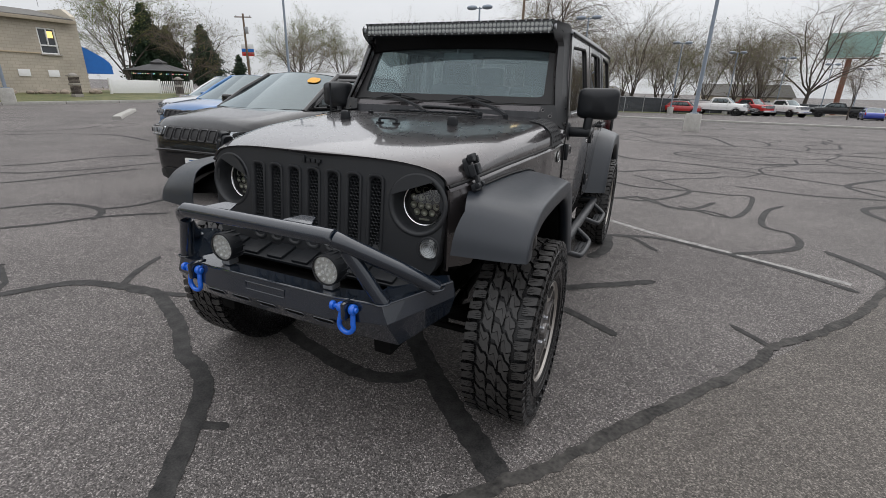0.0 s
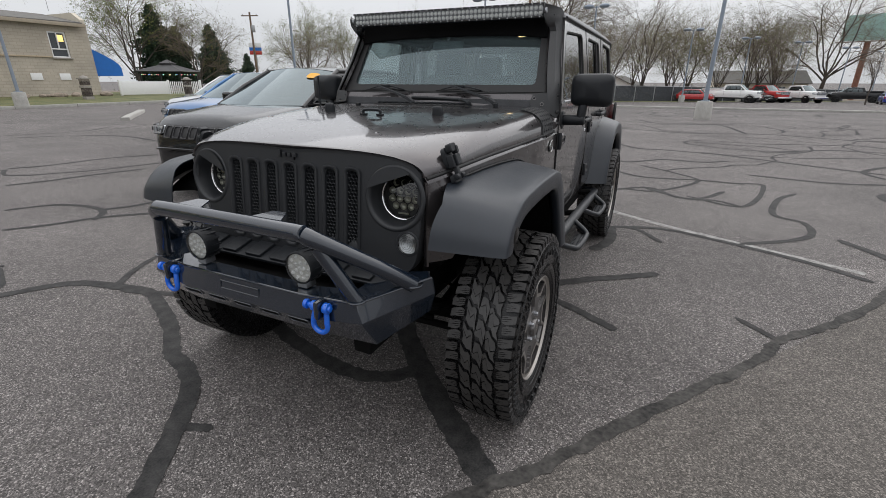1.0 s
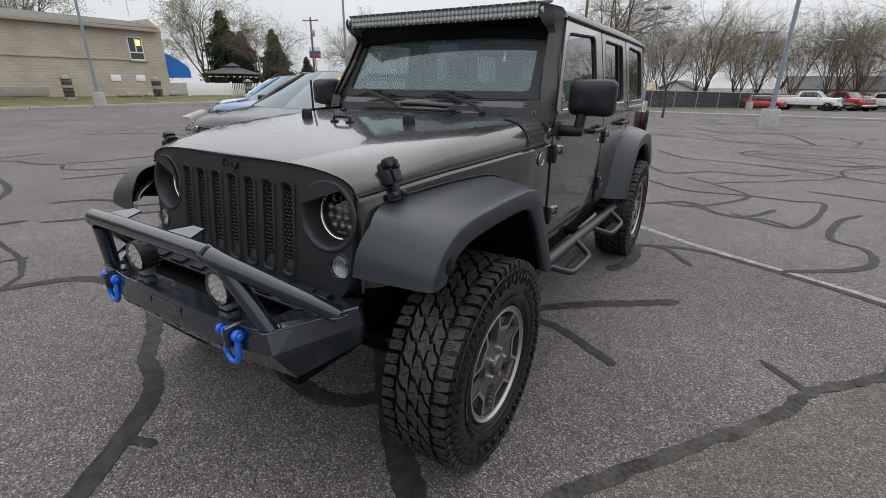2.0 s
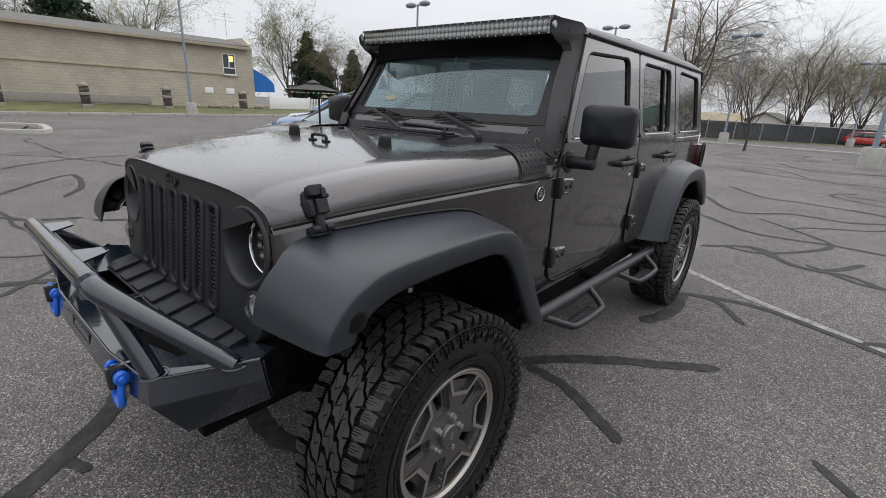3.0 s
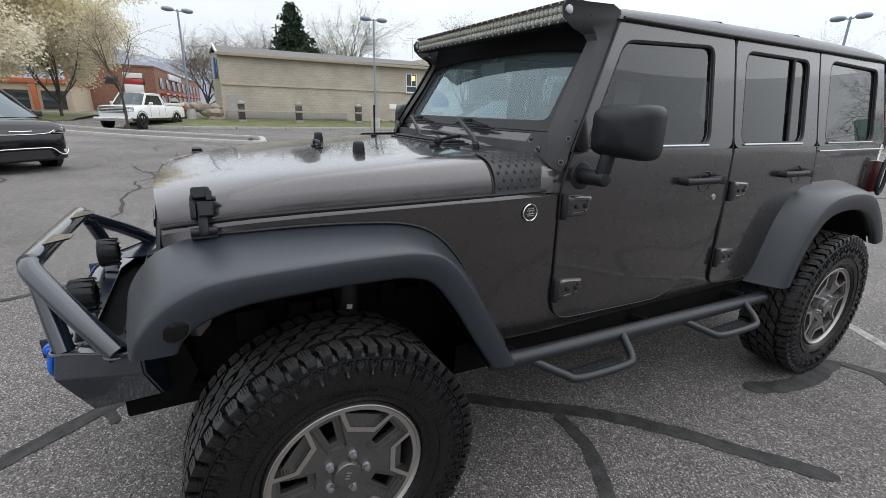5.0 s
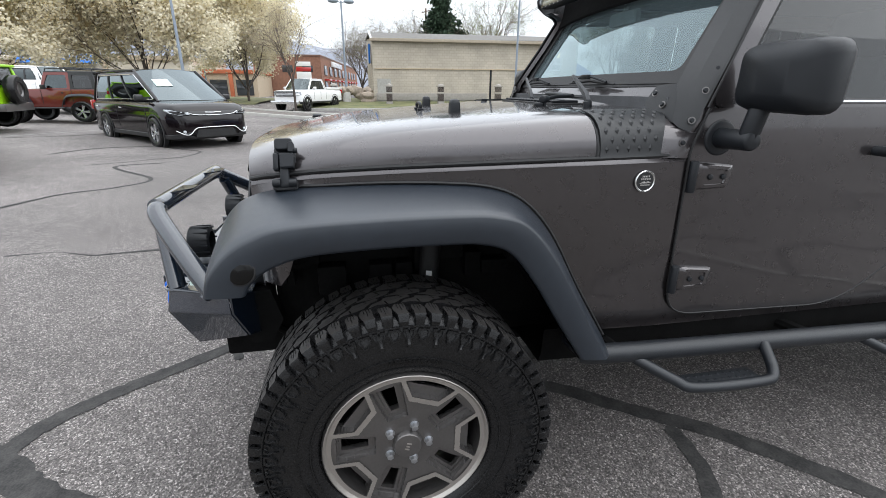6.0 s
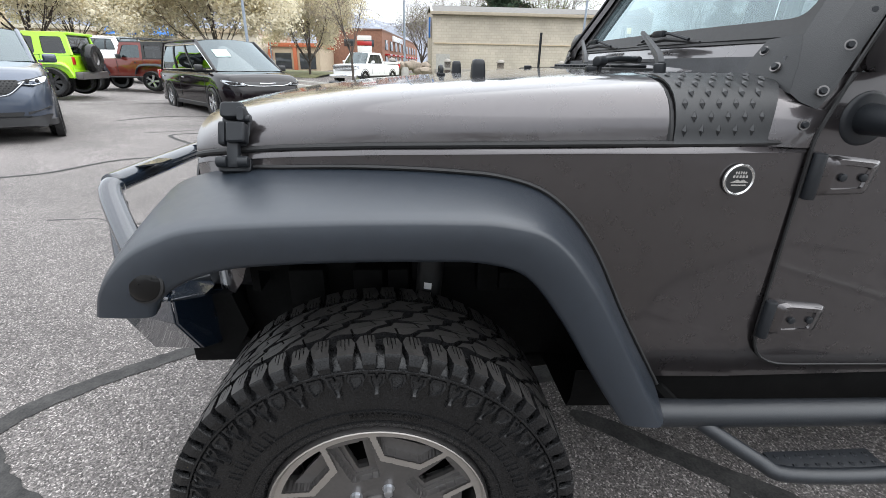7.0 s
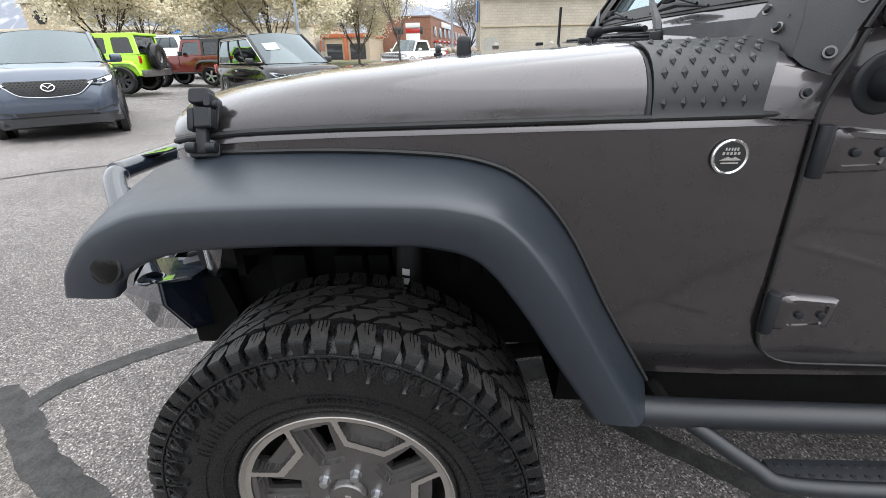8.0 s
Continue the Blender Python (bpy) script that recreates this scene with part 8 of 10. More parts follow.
saloon("dark_saloon", "dark grey saloon between pickups", place(12.0, 64.6, -60), BLACKCAR, 4.6, 1.8, 1.45, 2.7, 0.9, 0.95, (0.80, 0.95), (1.2, 1.9, 3.2, 4.0), 0.32, "", "wide")
pickup("pickup_truck", "red crew-cab pickup beside the dark saloon", place(13.2, 65.0, -48), REDCAR, group="pickup trucks")
pickup("pickup_truck", "white crew-cab pickup further off", place(17.0, 66.8, -52), WHITECAR, group="pickup trucks")
pickup("pickup_truck", "dark grey pickup at the far end", place(20.6, 79.8, 168), BLACKCAR, group="pickup trucks")
saloon("blue_saloon", "deep blue saloon seen from its tail", place(23.8, 69.5, 80), DKBLUE, 4.7, 1.85, 1.45, 2.8, 0.9, 0.95, (0.80, 0.95), (1.2, 1.9, 3.3, 4.1), 0.33, "", "wide")
for k, (x, y, p) in enumerate(((30.5, 84, SILVERCAR), (34, 88, STEELBLUE), (37.5, 92, WHITECAR))):
    saloon("far_saloon", "parked saloon in a distant row", place(x, y, 75), p, 4.6, 1.8, 1.45, 2.7, 0.9, 0.95, (0.80, 0.95), (1.2, 1.9, 3.3, 4.1), 0.32, "distant cars", "wide")


# ---- buildings, verges, poles ----
GRASS = mat("spring_grass", (0.075, 0.11, 0.028), 0.9, var=0.4, scale=1.2, bump=0.6, bscale=40, col2=(0.17, 0.16, 0.07))
DIRT = mat("bare_soil", (0.16, 0.13, 0.10), 0.95, var=0.3, scale=2, bump=0.5, bscale=30)
BRICKBROWN = mat("brown_brick", (0.23, 0.115, 0.075), 0.85, var=0.25, scale=3, bump=0.3, bscale=30)
PIERBRICK = mat("dark_pier_brick", (0.055, 0.042, 0.038), 0.85, var=0.35, scale=8, bump=0.4, bscale=40)
STONECAP = mat("pale_cap_stone", (0.30, 0.28, 0.25), 0.85, var=0.15, scale=6, bump=0.3, bscale=50)
SHINGLE = mat("grey_roof_shingle", (0.13, 0.125, 0.115), 0.9, var=0.25, scale=4, bump=0.5, bscale=20)
AWNING = mat("blue_awning_canvas", (0.008, 0.13, 0.46), 0.6, var=0.08, scale=3)
POLEPAINT = mat("blue_grey_lamp_post_paint", (0.24, 0.28, 0.33), 0.45, 0.2, var=0.08, scale=6)
FENCEGREY = mat("dark_grey_fence_slats", (0.050, 0.055, 0.062), 0.75, var=0.2, scale=2)
GALV = mat("galvanised_steel", (0.38, 0.39, 0.40), 0.45, 0.6, var=0.12, scale=12)
WOODPOLE = mat("weathered_pole_wood", (0.17, 0.12, 0.085), 0.9, var=0.25, scale=6, bump=0.4, bscale=50)
TANWALL = mat("tan_stucco", (0.44, 0.36, 0.26), 0.9, var=0.1, scale=2, bump=0.2, bscale=30)
CREAMWALL = mat("cream_stucco", (0.56, 0.51, 0.42), 0.9, var=0.08, scale=2, bump=0.2, bscale=30)
ORANGEROOF = mat("orange_roof_trim", (0.42, 0.12, 0.05), 0.7, var=0.12, scale=3)
ROCK = mat("tan_boulder", (0.30, 0.25, 0.20), 0.9, var=0.3, scale=4, bump=0.6, bscale=20)
DARKGLASS = mat("dark_window_glass", (0.03, 0.035, 0.04), 0.08, 0.0, 0.6, var=0.2, scale=2)
WARMROOM = glow("lit_room_window", (1.0, 0.72, 0.25), 1.1)


def block_wall(name, tone):
    """Painted block courses, drawn by a brick pattern at true size with slight relief."""
    m = bpy.data.materials.new(name)
    m.use_nodes = True
    n, l = m.node_tree.nodes, m.node_tree.links
    b = n["Principled BSDF"]
    tc, br, nz = n.new("ShaderNodeTexCoord"), n.new("ShaderNodeTexBrick"), n.new("ShaderNodeTexNoise")
    sx, cb = n.new("ShaderNodeSeparateXYZ"), n.new("ShaderNodeCombineXYZ")
    nz.inputs["Scale"].default_value, nz.inputs["Detail"].default_value = 0.7, 6.0
    br.inputs["Scale"].default_value = 1.0
    br.inputs["Brick Width"].default_value, br.inputs["Row Height"].default_value, br.inputs["Mortar Size"].default_value = 0.40, 0.20, 0.016
    br.inputs["Color1"].default_value = (*tone, 1)
    br.inputs["Color2"].default_value = (*[c * 0.90 for c in tone], 1)
    br.inputs["Mortar"].default_value = (*[c * 0.80 for c in tone], 1)
    l.new(tc.outputs["Object"], sx.inputs[0])
    l.new(sx.outputs["Y"], cb.inputs["X"])
    l.new(sx.outputs["Z"], cb.inputs["Y"])
    l.new(cb.outputs[0], br.inputs["Vector"])
    l.new(tc.outputs["Object"], nz.inputs["Vector"])
    mr = n.new("ShaderNodeMapRange")
    mr.inputs["From Min"].default_value, mr.inputs["From Max"].default_value = 0.3, 0.7
    mr.inputs["To Min"].default_value, mr.inputs["To Max"].default_value = 0.86, 1.10
    l.new(nz.outputs["Fac"], mr.inputs["Value"])
    vm = n.new("ShaderNodeVectorMath")
    vm.operation = "SCALE"
    l.new(br.outputs["Color"], vm.inputs[0])
    l.new(mr.outputs[0], vm.inputs["Scale"])
    l.new(vm.outputs[0], b.inputs["Base Color"])
    b.inputs["Roughness"].default_value = 0.88
    bp = n.new("ShaderNodeBump")
    bp.inputs["Strength"].default_value, bp.inputs["Distance"].default_value = 0.4, 0.01
    l.new(br.outputs["Fac"], bp.inputs["Height"])
    bp.invert = True
    l.new(bp.outputs[0], b.inputs["Normal"])
    return m


BLOCK = block_wall("beige_painted_block", (0.47, 0.42, 0.345))

# verge with its kerb
bm = B()
sheet(bm, [[V(x, y, z + gz(x, y)) for x, z in ((-30.6, 0.14), (-32.0, 0.22), (-34.5, 0.34), (-37.6, 0.45), (-52, 0.45))] for y in (-4, 0, 5, 10, 15, 20, 25, 32, 45)])
tagged(part("grass_verge", bm, GRASS), "strip of patchy spring grass before the wall", "grass", kind="structure")
bm = B()
for y in range(-4, 45, 3):
    box(bm, (-30.5, y + 1.49, 0.07 + gz(-30, y)), (0.22, 2.97, 0.20), 0.02)
tagged(part("kerb", bm, CONCRETE), "pale concrete kerb along the verge", "kerb", kind="structure")
# planter island: two long kerbs joined by a rounded end, with bare ground between
def kerb_run(name, pts, label, w=0.24, h=0.14):
    bm = B()
    P = spline([(x, y, 0) for x, y in pts], 5)
    rings = []
    for i, p in enumerate(P):
        t = (P[min(i + 1, len(P) - 1)] - P[max(i - 1, 0)]).normalized()
        n = V(-t.y, t.x, 0) * (w / 2)
        g = gz(p.x, p.y)
        rings.append([V(p.x + n.x * k, p.y + n.y * k, g + z) for k, z in ((1.1, -0.02), (1.0, h - 0.03), (0.85, h), (-0.85, h), (-1.0, h - 0.03), (-1.1, -0.02))])
    ring_loft(bm, rings, True, True, True)
    tagged(part(name, bm, CONCRETE, smooth=30), label, "kerb", kind="structure")


kerb_run("kerb_island", [(-29.5, -10.3), (-25.0, -5.8), (-20.6, -1.20), (-18.15, 1.35), (-18.05, 1.75), (-18.5, 2.12), (-20.7, 2.30), (-21.3, 2.05), (-23.5, -0.15), (-28.0, -4.7), (-32.5, -9.2)], "pale concrete kerb round a parking island")
bm = B()
sheet(bm, [[V(lerp(a[0], b[0], t), lerp(a[1], b[1], t), gz(lerp(a[0], b[0], t), lerp(a[1], b[1], t)) + 0.06) for t in (0, 0.5, 1)] for a, b in (((-29.5, -10.3), (-32.5, -9.2)), ((-25.0, -5.8), (-28.0, -4.7)), ((-20.6, -1.2), (-23.5, -0.15)), ((-18.4, 1.3), (-21.3, 2.0)))])
tagged(part("island_fill", bm, PATCH), "bare dusty ground inside the parking island", "pavement", kind="structure")
kerb_run("kerb_end", [(-17.8, 9.24), (-19.1, 10.2), (-20.6, 11.4), (-22.3, 12.7)], "pale concrete kerb end in the lot", 0.30, 0.12)
bm = B()
box(bm, (0.0, 34.0, gz(0, 34) + 0.05), (30, 0.3, 0.14), 0.03, pose(0, 0, 0, 0, 0, 3))
tagged(part("kerb_island", bm, CONCRETE), "long low kerb far across the lot", "kerb", kind="structure")
for x0, y0, x1, y1 in ((-12.13, -9.54, -14.78, -7.98), (-26.0, 3.0, -23.2, 5.6)):
    ribbon("parking_line", [(x0, y0), (lerp(x0, x1, 0.5), lerp(y0, y1, 0.5)), (x1, y1)], 0.11, LINEPAINT, "worn white painted parking line", seed=int(x0 * 7), wob=0.1, taper=False)

# long beige block building
hall = thing("block_building", "long beige painted block building with low grey roof", "building")
X0, YA, YB = -37.5, 1.7, 19.4
bm = B()


def eave(y):
    return lerp(5.05, 5.45, (y - YA) / (YB - YA))


wo = [(YA, 0.2), (YB, 0.2), (YB, 5.2), (YA, 5.2)]
wi = [(16.85, 2.95), (17.95, 2.95), (17.95, 4.60), (16.85, 4.60)]
ring_loft(bm, [[V(x, y, z) for y, z in q] for x, q in ((X0, wo), (X0, wi), (X0 - 0.3, wi), (X0 - 0.3, wo), (X0, wo))], True)
part("wall", bm, BLOCK, hall, smooth=0)
bm = B()
prism(bm, [(X0 - 0.02, YB - 0.3, 0.2), (X0 - 0.02, YB - 0.3, 5.5), (X0 - 0.9, YB - 0.3, 6.0), (X0 - 6, YB - 0.3, 6.05), (X0 - 12, YB - 0.3, 6.1), (X0 - 12, YB - 0.3, 0.2)], (0, 0.3, 0))
part("end_wall", bm, CREAMWALL, hall, smooth=0)
bm = B()
prism(bm, [(X0 - 0.32, YA, 0.2), (X0 - 0.32, YA, 5.0), (X0 - 12, YA, 6.3), (X0 - 12, YA, 0.2)], (0, 0.3, 0))
part("end_wall", bm, BLOCK, hall, smooth=0)
bm = B()
sheet(bm, [[V(X0 + 0.35, y, 5.10 + (eave(y) - 5.05) * 0.5), V(X0 - 4.5, y, 6.10), V(X0 - 12, y, 6.25)] for y in (YA - 0.1, 7, 13, YB - 0.35)])
roof_h = part("roof", bm, SHINGLE, hall, solid=0.15)
bm = B()
box(bm, (X0 + 0.36, (YA + YB) / 2 - 0.2, 5.10), (0.10, YB - YA, 0.22), 0.01)
part("fascia", bm, mat("tan_fascia", (0.34, 0.29, 0.22), 0.7), roof_h)
bm = B()
prism(bm, [(X0 + 0.4, YA - 0.12, 5.0), (X0 + 0.4, YA - 0.12, 5.2), (X0 - 4.5, YA - 0.12, 6.25), (X0 - 4.5, YA - 0.12, 6.05)], (0, 0.12, 0))
part("barge_board", bm, WHITE, roof_h)
bm = B()
box(bm, (X0 + 0.03, 9.3, 2.98), (0.10, 14.9, 0.09), 0.01)
part("pipe_ledge", bm, TANWALL, hall)
for k in range(8):
    bm = B()
    box(bm, (X0 + 0.04, 2.6 + 1.9 * k, 2.98), (0.14, 0.08, 0.13), 0.01)
    part("pipe_clip", bm, TANWALL, hall)
bm = B()
box(bm, (X0 + 0.04, 6.6, 0.80), (0.14, 9.4, 0.55), 0.02)
part("plinth", bm, STONECAP, hall)
win = None
for i_, (y, z, sy, sz) in enumerate(((16.90, 3.775, 0.09, 1.65), (17.90, 3.775, 0.09, 1.65), (17.40, 4.56, 1.1, 0.09), (17.40, 2.99, 1.1, 0.09), (17.40, 3.50, 1.0, 0.08), (17.40, 4.05, 0.07, 1.1))):
    bm = B()
    box(bm, (X0 - 0.12 + 0.003 * i_, y, z), (0.10, sy, sz), 0.01)
    win = part("frame_bar", bm, WHITE, win) if win else part("window", bm, WHITE, hall, "white-framed window with a yellow sign behind")
    first_win = win if i_ == 0 else first_win
    win = first_win
for y, z, sy, sz in ((17.15, 4.05, 0.46, 1.0), (17.65, 4.05, 0.46, 1.0), (17.40, 3.23, 0.94, 0.42)):
    bm = B()
    box(bm, (X0 - 0.14, y, z), (0.012, sy, sz))
    part("pane", bm, DARKGLASS, win)
bm = B()
box(bm, (X0 - 0.125, 17.62, 4.20), (0.012, 0.34, 0.42), 0.004)
part("lit_sign", bm, WARMROOM, win)
bm = B()
box(bm, (X0 + 0.04, 17.4, 2.90), (0.20, 1.25, 0.09), 0.01)
part("sill", bm, STONECAP, win)
for y in (15.55, 17.25):
    bm = B()
    box(bm, (X0 + 0.02, y, 1.70), (0.05, 0.66, 0.44), 0.006)
    part("white_panel", bm, WHITE, hall)
bm = B()
prism(bm, [(X0 + 0.03, YA + 0.3, 0.3), (X0 + 0.03, YA + 1.5, 0.3), (X0 + 0.03, YA + 1.4, 2.2), (X0 + 0.03, YA + 0.3, 2.2)], (0.03, 0, 0))
part("patched_plaster", bm, CONCRETE, hall)
bm = B()
prism(bm, [(X0 + 0.015, 2.9, 0.30), (X0 + 0.015, 9.4, 0.30), (X0 + 0.015, 9.4, 0.84), (X0 + 0.015, 2.9, 0.80)], (0.012, 0, 0))
part("painted_band", bm, mat("flaking_white_wall_paint", (0.46, 0.44, 0.39), 0.85, var=0.15, scale=3, bump=0.3, bscale=30, col2=(0.66, 0.64, 0.59)), hall)
aw = None
bm = B()
prof = [(0, 3.68), (0.50, 3.46), (1.05, 3.18), (1.55, 2.88), (1.88, 2.60), (2.00, 2.35), (2.02, 1.78)]
sheet(bm, [[V(x, YB + dy, z) for dy, z in prof] for x in (X0 - 0.3, X0 - 1.6, X0 - 3.0, X0 - 4.6)])
aw = part("awning", bm, AWNING, hall, "blue barrel awning over the side door", solid=0.03)
for x in (X0 - 0.3, X0 - 4.6):
    bm = B()
    prism(bm, [(x, YB + dy, z) for dy, z in prof] + [(x, YB, 1.78)], (0.02, 0, 0))
    part("awning_end", bm, AWNING, aw)
bm = B()
box(bm, (X0 - 2.4, YB + 0.03, 1.25), (1.2, 0.06, 1.9), 0.01)
part("side_door", bm, DARKGLASS, hall)
for k in range(3):
    bm = B()
    box(bm, (X0 - 6 - k * 1.2, YB + 0.03, 4.3), (0.6, 0.05, 1.0), 0.01)
    part("side_window", bm, DARKGLASS, hall)
bm = B()
tube(bm, [V(X0 - 3, 18.8, 6.2), V(X0 - 3, 18.8, 8.0)], 0.02, 6)
for z, w in ((7.9, 0.6), (7.7, 0.8), (7.4, 1.0)):
    tube(bm, [V(X0 - 3, 18.8 - w, z), V(X0 - 3, 18.8 + w, z + 0.05)], 0.012, 5)
part("roof_aerial", bm, GALV, hall)
bm = B()
box(bm, (X0 - 2.4, YA - 0.15, 4.2), (1.4, 0.12, 1.5), 0.02)
part("blue_sign", bm, AWNING, hall)


# brick piers with stone bands
def pier():
    p = thing("brick_pier", "dark brick pier with pale stone band and cap", "pier", group="piers along the verge")
    bm = B()
    box(bm, (0, 0, 0.10), (0.50, 0.50, 0.20), 0.02)
    part("stone_base", bm, STONECAP, p)
    bm = B()
    box(bm, (0, 0, 0.80), (0.52, 0.52, 0.10), 0.02)
    part("stone_band", bm, STONECAP, p)
    bm = B()
    prism(bm, [(-0.29, -0.29, 1.28), (0.29, -0.29, 1.28), (0.29, 0.29, 1.28), (-0.29, 0.29, 1.28)], (0, 0, 0.07))
    lathe(bm, [(0.26, 0.0), (0.20, 0.10), (0.002, 0.16)], 16, pose(0, 0, 1.345, 0, -90, 0))
    part("stone_cap", bm, STONECAP, p)
    for k in range(14):
        z = 0.20 + 0.0765 * k
        if 0.72 < z + 0.035 < 0.86:
            continue
        for q in range(4):
            bm = B()
            a = 90 * q
            o = (k % 2) * 0.06 - 0.03
            box(bm, V(0, 0, z + 0.036), (0.43, 0.43, 0.064)) if q == 0 else box(bm, Matrix.Rotation(radians(a), 4, "Z") @ V(0.212, o, z + 0.036), (0.02, 0.19, 0.064), 0.004, Matrix.Rotation(radians(a), 4, "Z"))
            part("brick", bm, PIERBRICK, p, smooth=0)
    return p


def ground_at(x, y):
    return gz(x, y) + (interp([(30.6, 0.14), (32.0, 0.22), (34.5, 0.34), (37.6, 0.45)], -x) if x < -30.6 else 0.0)


first = pier()
spots = ((-34.5, 6.72), (-34.5, 2.72), (-34.4, 11.35), (-33.5, 16.3), (-34.8, 24.6), (-34.6, -1.4))
first.matrix_world = pose(*spots[0], ground_at(*spots[0]) - 0.03)
for x, y in spots[1:]:
    copy_thing(first, pose(x, y, ground_at(x, y) - 0.03))


# lamp posts: concrete foot, tapering post, two cobra heads
def lamp_post():
    p = thing("lamp_post", "blue-grey twin-head lamp post on a concrete foot", "lamp post", group="lamp posts of the lot")
    bm = B()
    ring_loft(bm, [[V(r * math.cos(a), r * math.sin(a), z) for a in (2 * math.pi * k / 20 for k in range(20))] for z, r in ((-0.05, 0.33), (0.70, 0.31), (0.74, 0.28))], True, False, True)
    part("concrete_foot", bm, CONCRETE, p)
    bm = B()
    box(bm, (0, 0, 0.76), (0.30, 0.30, 0.04), 0.005)
    tube(bm, [V(0, 0, 0.74), V(0, 0, 7.3)], [0.085, 0.060], 12)
    part("post", bm, POLEPAINT, p)
    for s in (1, -1):
        bm = B()
        tube(bm, [V(0, 0, 7.18), V(0, s * 0.35, 7.25)], 0.035, 8)
        a = part("bracket_arm", bm, POLEPAINT, p)
        bm = B()
        ring_loft(bm, [[V(w * math.cos(t), s * y, 7.27 + h * math.sin(t)) for t in (2 * math.pi * k / 12 for k in range(12))] for y, w, h in ((0.22, 0.07, 0.06), (0.32, 0.20, 0.13), (0.60, 0.25, 0.17), (0.88, 0.21, 0.13), (0.98, 0.07, 0.05))], True, True, True)
        part("lamp_head", bm, POLEPAINT, a, smooth=60)
    return p


post = lamp_post()
lamps = ((-30.7, 11.45, 0), (-37.2, -0.5, 8), (-26.0, -8.9, 20), (-52.0, -15.0, 10), (2.66, 20.6, 80), (2.4, 56.5, 95), (8.9, 67.5, 95), (15.5, 75, 95), (23.2, 86, 95), (29.6, 95, 95), (22.5, 9.0, 10), (27.0, 31.0, 15), (26.0, -12.0, 5), (-4.9, 38.5, 85), (-11.8, 32.5, 88), (-19.9, 21.2, 88))
post.matrix_world = pose(lamps[0][0], lamps[0][1], ground_at(lamps[0][0], lamps[0][1]) - 0.02, 0, 0, lamps[0][2])
for x, y, a in lamps[1:]:
    copy_thing(post, pose(x, y, ground_at(x, y) - 0.02, 0, 0, a))

# fence at the far side of the lot
fence = thing("slatted_fence", "dark grey slatted fence with galvanised posts", "fence")
turns = [V(-27, 41.5, 0), V(-10, 46.2, 0), V(1.4, 60.0, 0), V(13, 74.5, 0), V(25, 90, 0)]
fx = []
for a, b in zip(turns, turns[1:]):
    n = round((b - a).length / 3.0)
    fx += [tuple(lerp(a, b, k / n).xy) for k in range(n)]
fx.append(tuple(turns[-1].xy))
for (xa, ya), (xb, yb) in zip(fx, fx[1:]):
    bm = B()
    n = 18
    for i in range(n):
        t = (i + 0.5) / n
        x, y = lerp(xa, xb, t), lerp(ya, yb, t)
        box(bm, (x, y, gz(x, y) + 0.85), (0.13, 0.03, 1.55), 0, pose(0, 0, 0, 0, 0, math.degrees(math.atan2(yb - ya, xb - xa))))
    part("slat_bay", bm, FENCEGREY, fence, smooth=0)
for x, y in fx:
    bm = B()
    cyl(bm, (x, y - 0.06, gz(x, y) - 0.1), (x, y - 0.06, gz(x, y) + 1.85), 0.05, 8)
    part("post", bm, GALV, fence)
bm = B()
tube(bm, [V(x, y - 0.05, gz(x, y) + 1.66) for x, y in fx], 0.03, 6)
part("top_rail", bm, GALV, fence)
bm = B()
sheet(bm, [[V(x, y + d, gz(x, y) + 0.06 * (d < 0)) for d in (-3.2, -1.5, 0.5, 3)] for x, y in fx])
tagged(part("fence_verge", bm, mat("dry_verge", (0.15, 0.13, 0.075), 0.95, var=0.4, scale=1.5, bump=0.5, bscale=30, col2=(0.12, 0.15, 0.04))), "dry weedy strip along the fence", "verge", kind="structure")
bm = B()
sheet(bm, [[V(x, lerp(y, 170, t), gz(x, lerp(y, 170, t)) + 0.02) for x, y in ((-120, 43), (-27, 43), (-10, 47.7), (1.4, 61.5), (13, 76), (25, 91.5), (60, 130))] for t in (0, 0.1, 0.3, 0.6, 1)])
tagged(part("back_yards", bm, DIRT), "bare soil of the yards behind the fence", "ground", kind="structure")


def house(name, label, at, w, d, h, wall, roof, group="houses"):
    ho = thing(name, label, "house", at, group)
    bm = B()
    box(bm, (0, 0, h / 2), (w, d, h))
    for s in (1, -1):
        prism(bm, [(s * w / 2, -d / 2, h), (s * w / 2, d / 2, h), (s * w / 2, 0, h + d * 0.22)], (-s * 0.15, 0, 0))
    part("wall", bm, wall, ho, smooth=0)
    for s in (1, -1):
        bm = B()
        prism(bm, [(-w / 2 - 0.4, s * (d / 2 + 0.4), h - 0.12), (w / 2 + 0.4, s * (d / 2 + 0.4), h - 0.12), (w / 2 + 0.4, 0, h + d * 0.23), (-w / 2 - 0.4, 0, h + d * 0.23)], (0, 0, 0.12))
        part("roof", bm, roof, ho, smooth=0)
    for k in (-0.28, 0.22):
        bm = B()
        box(bm, (w * k, -d / 2 - 0.02, h * 0.6), (1.2, 0.06, 1.0), 0.01)
        part("window", bm, DARKGLASS, ho)
    return ho


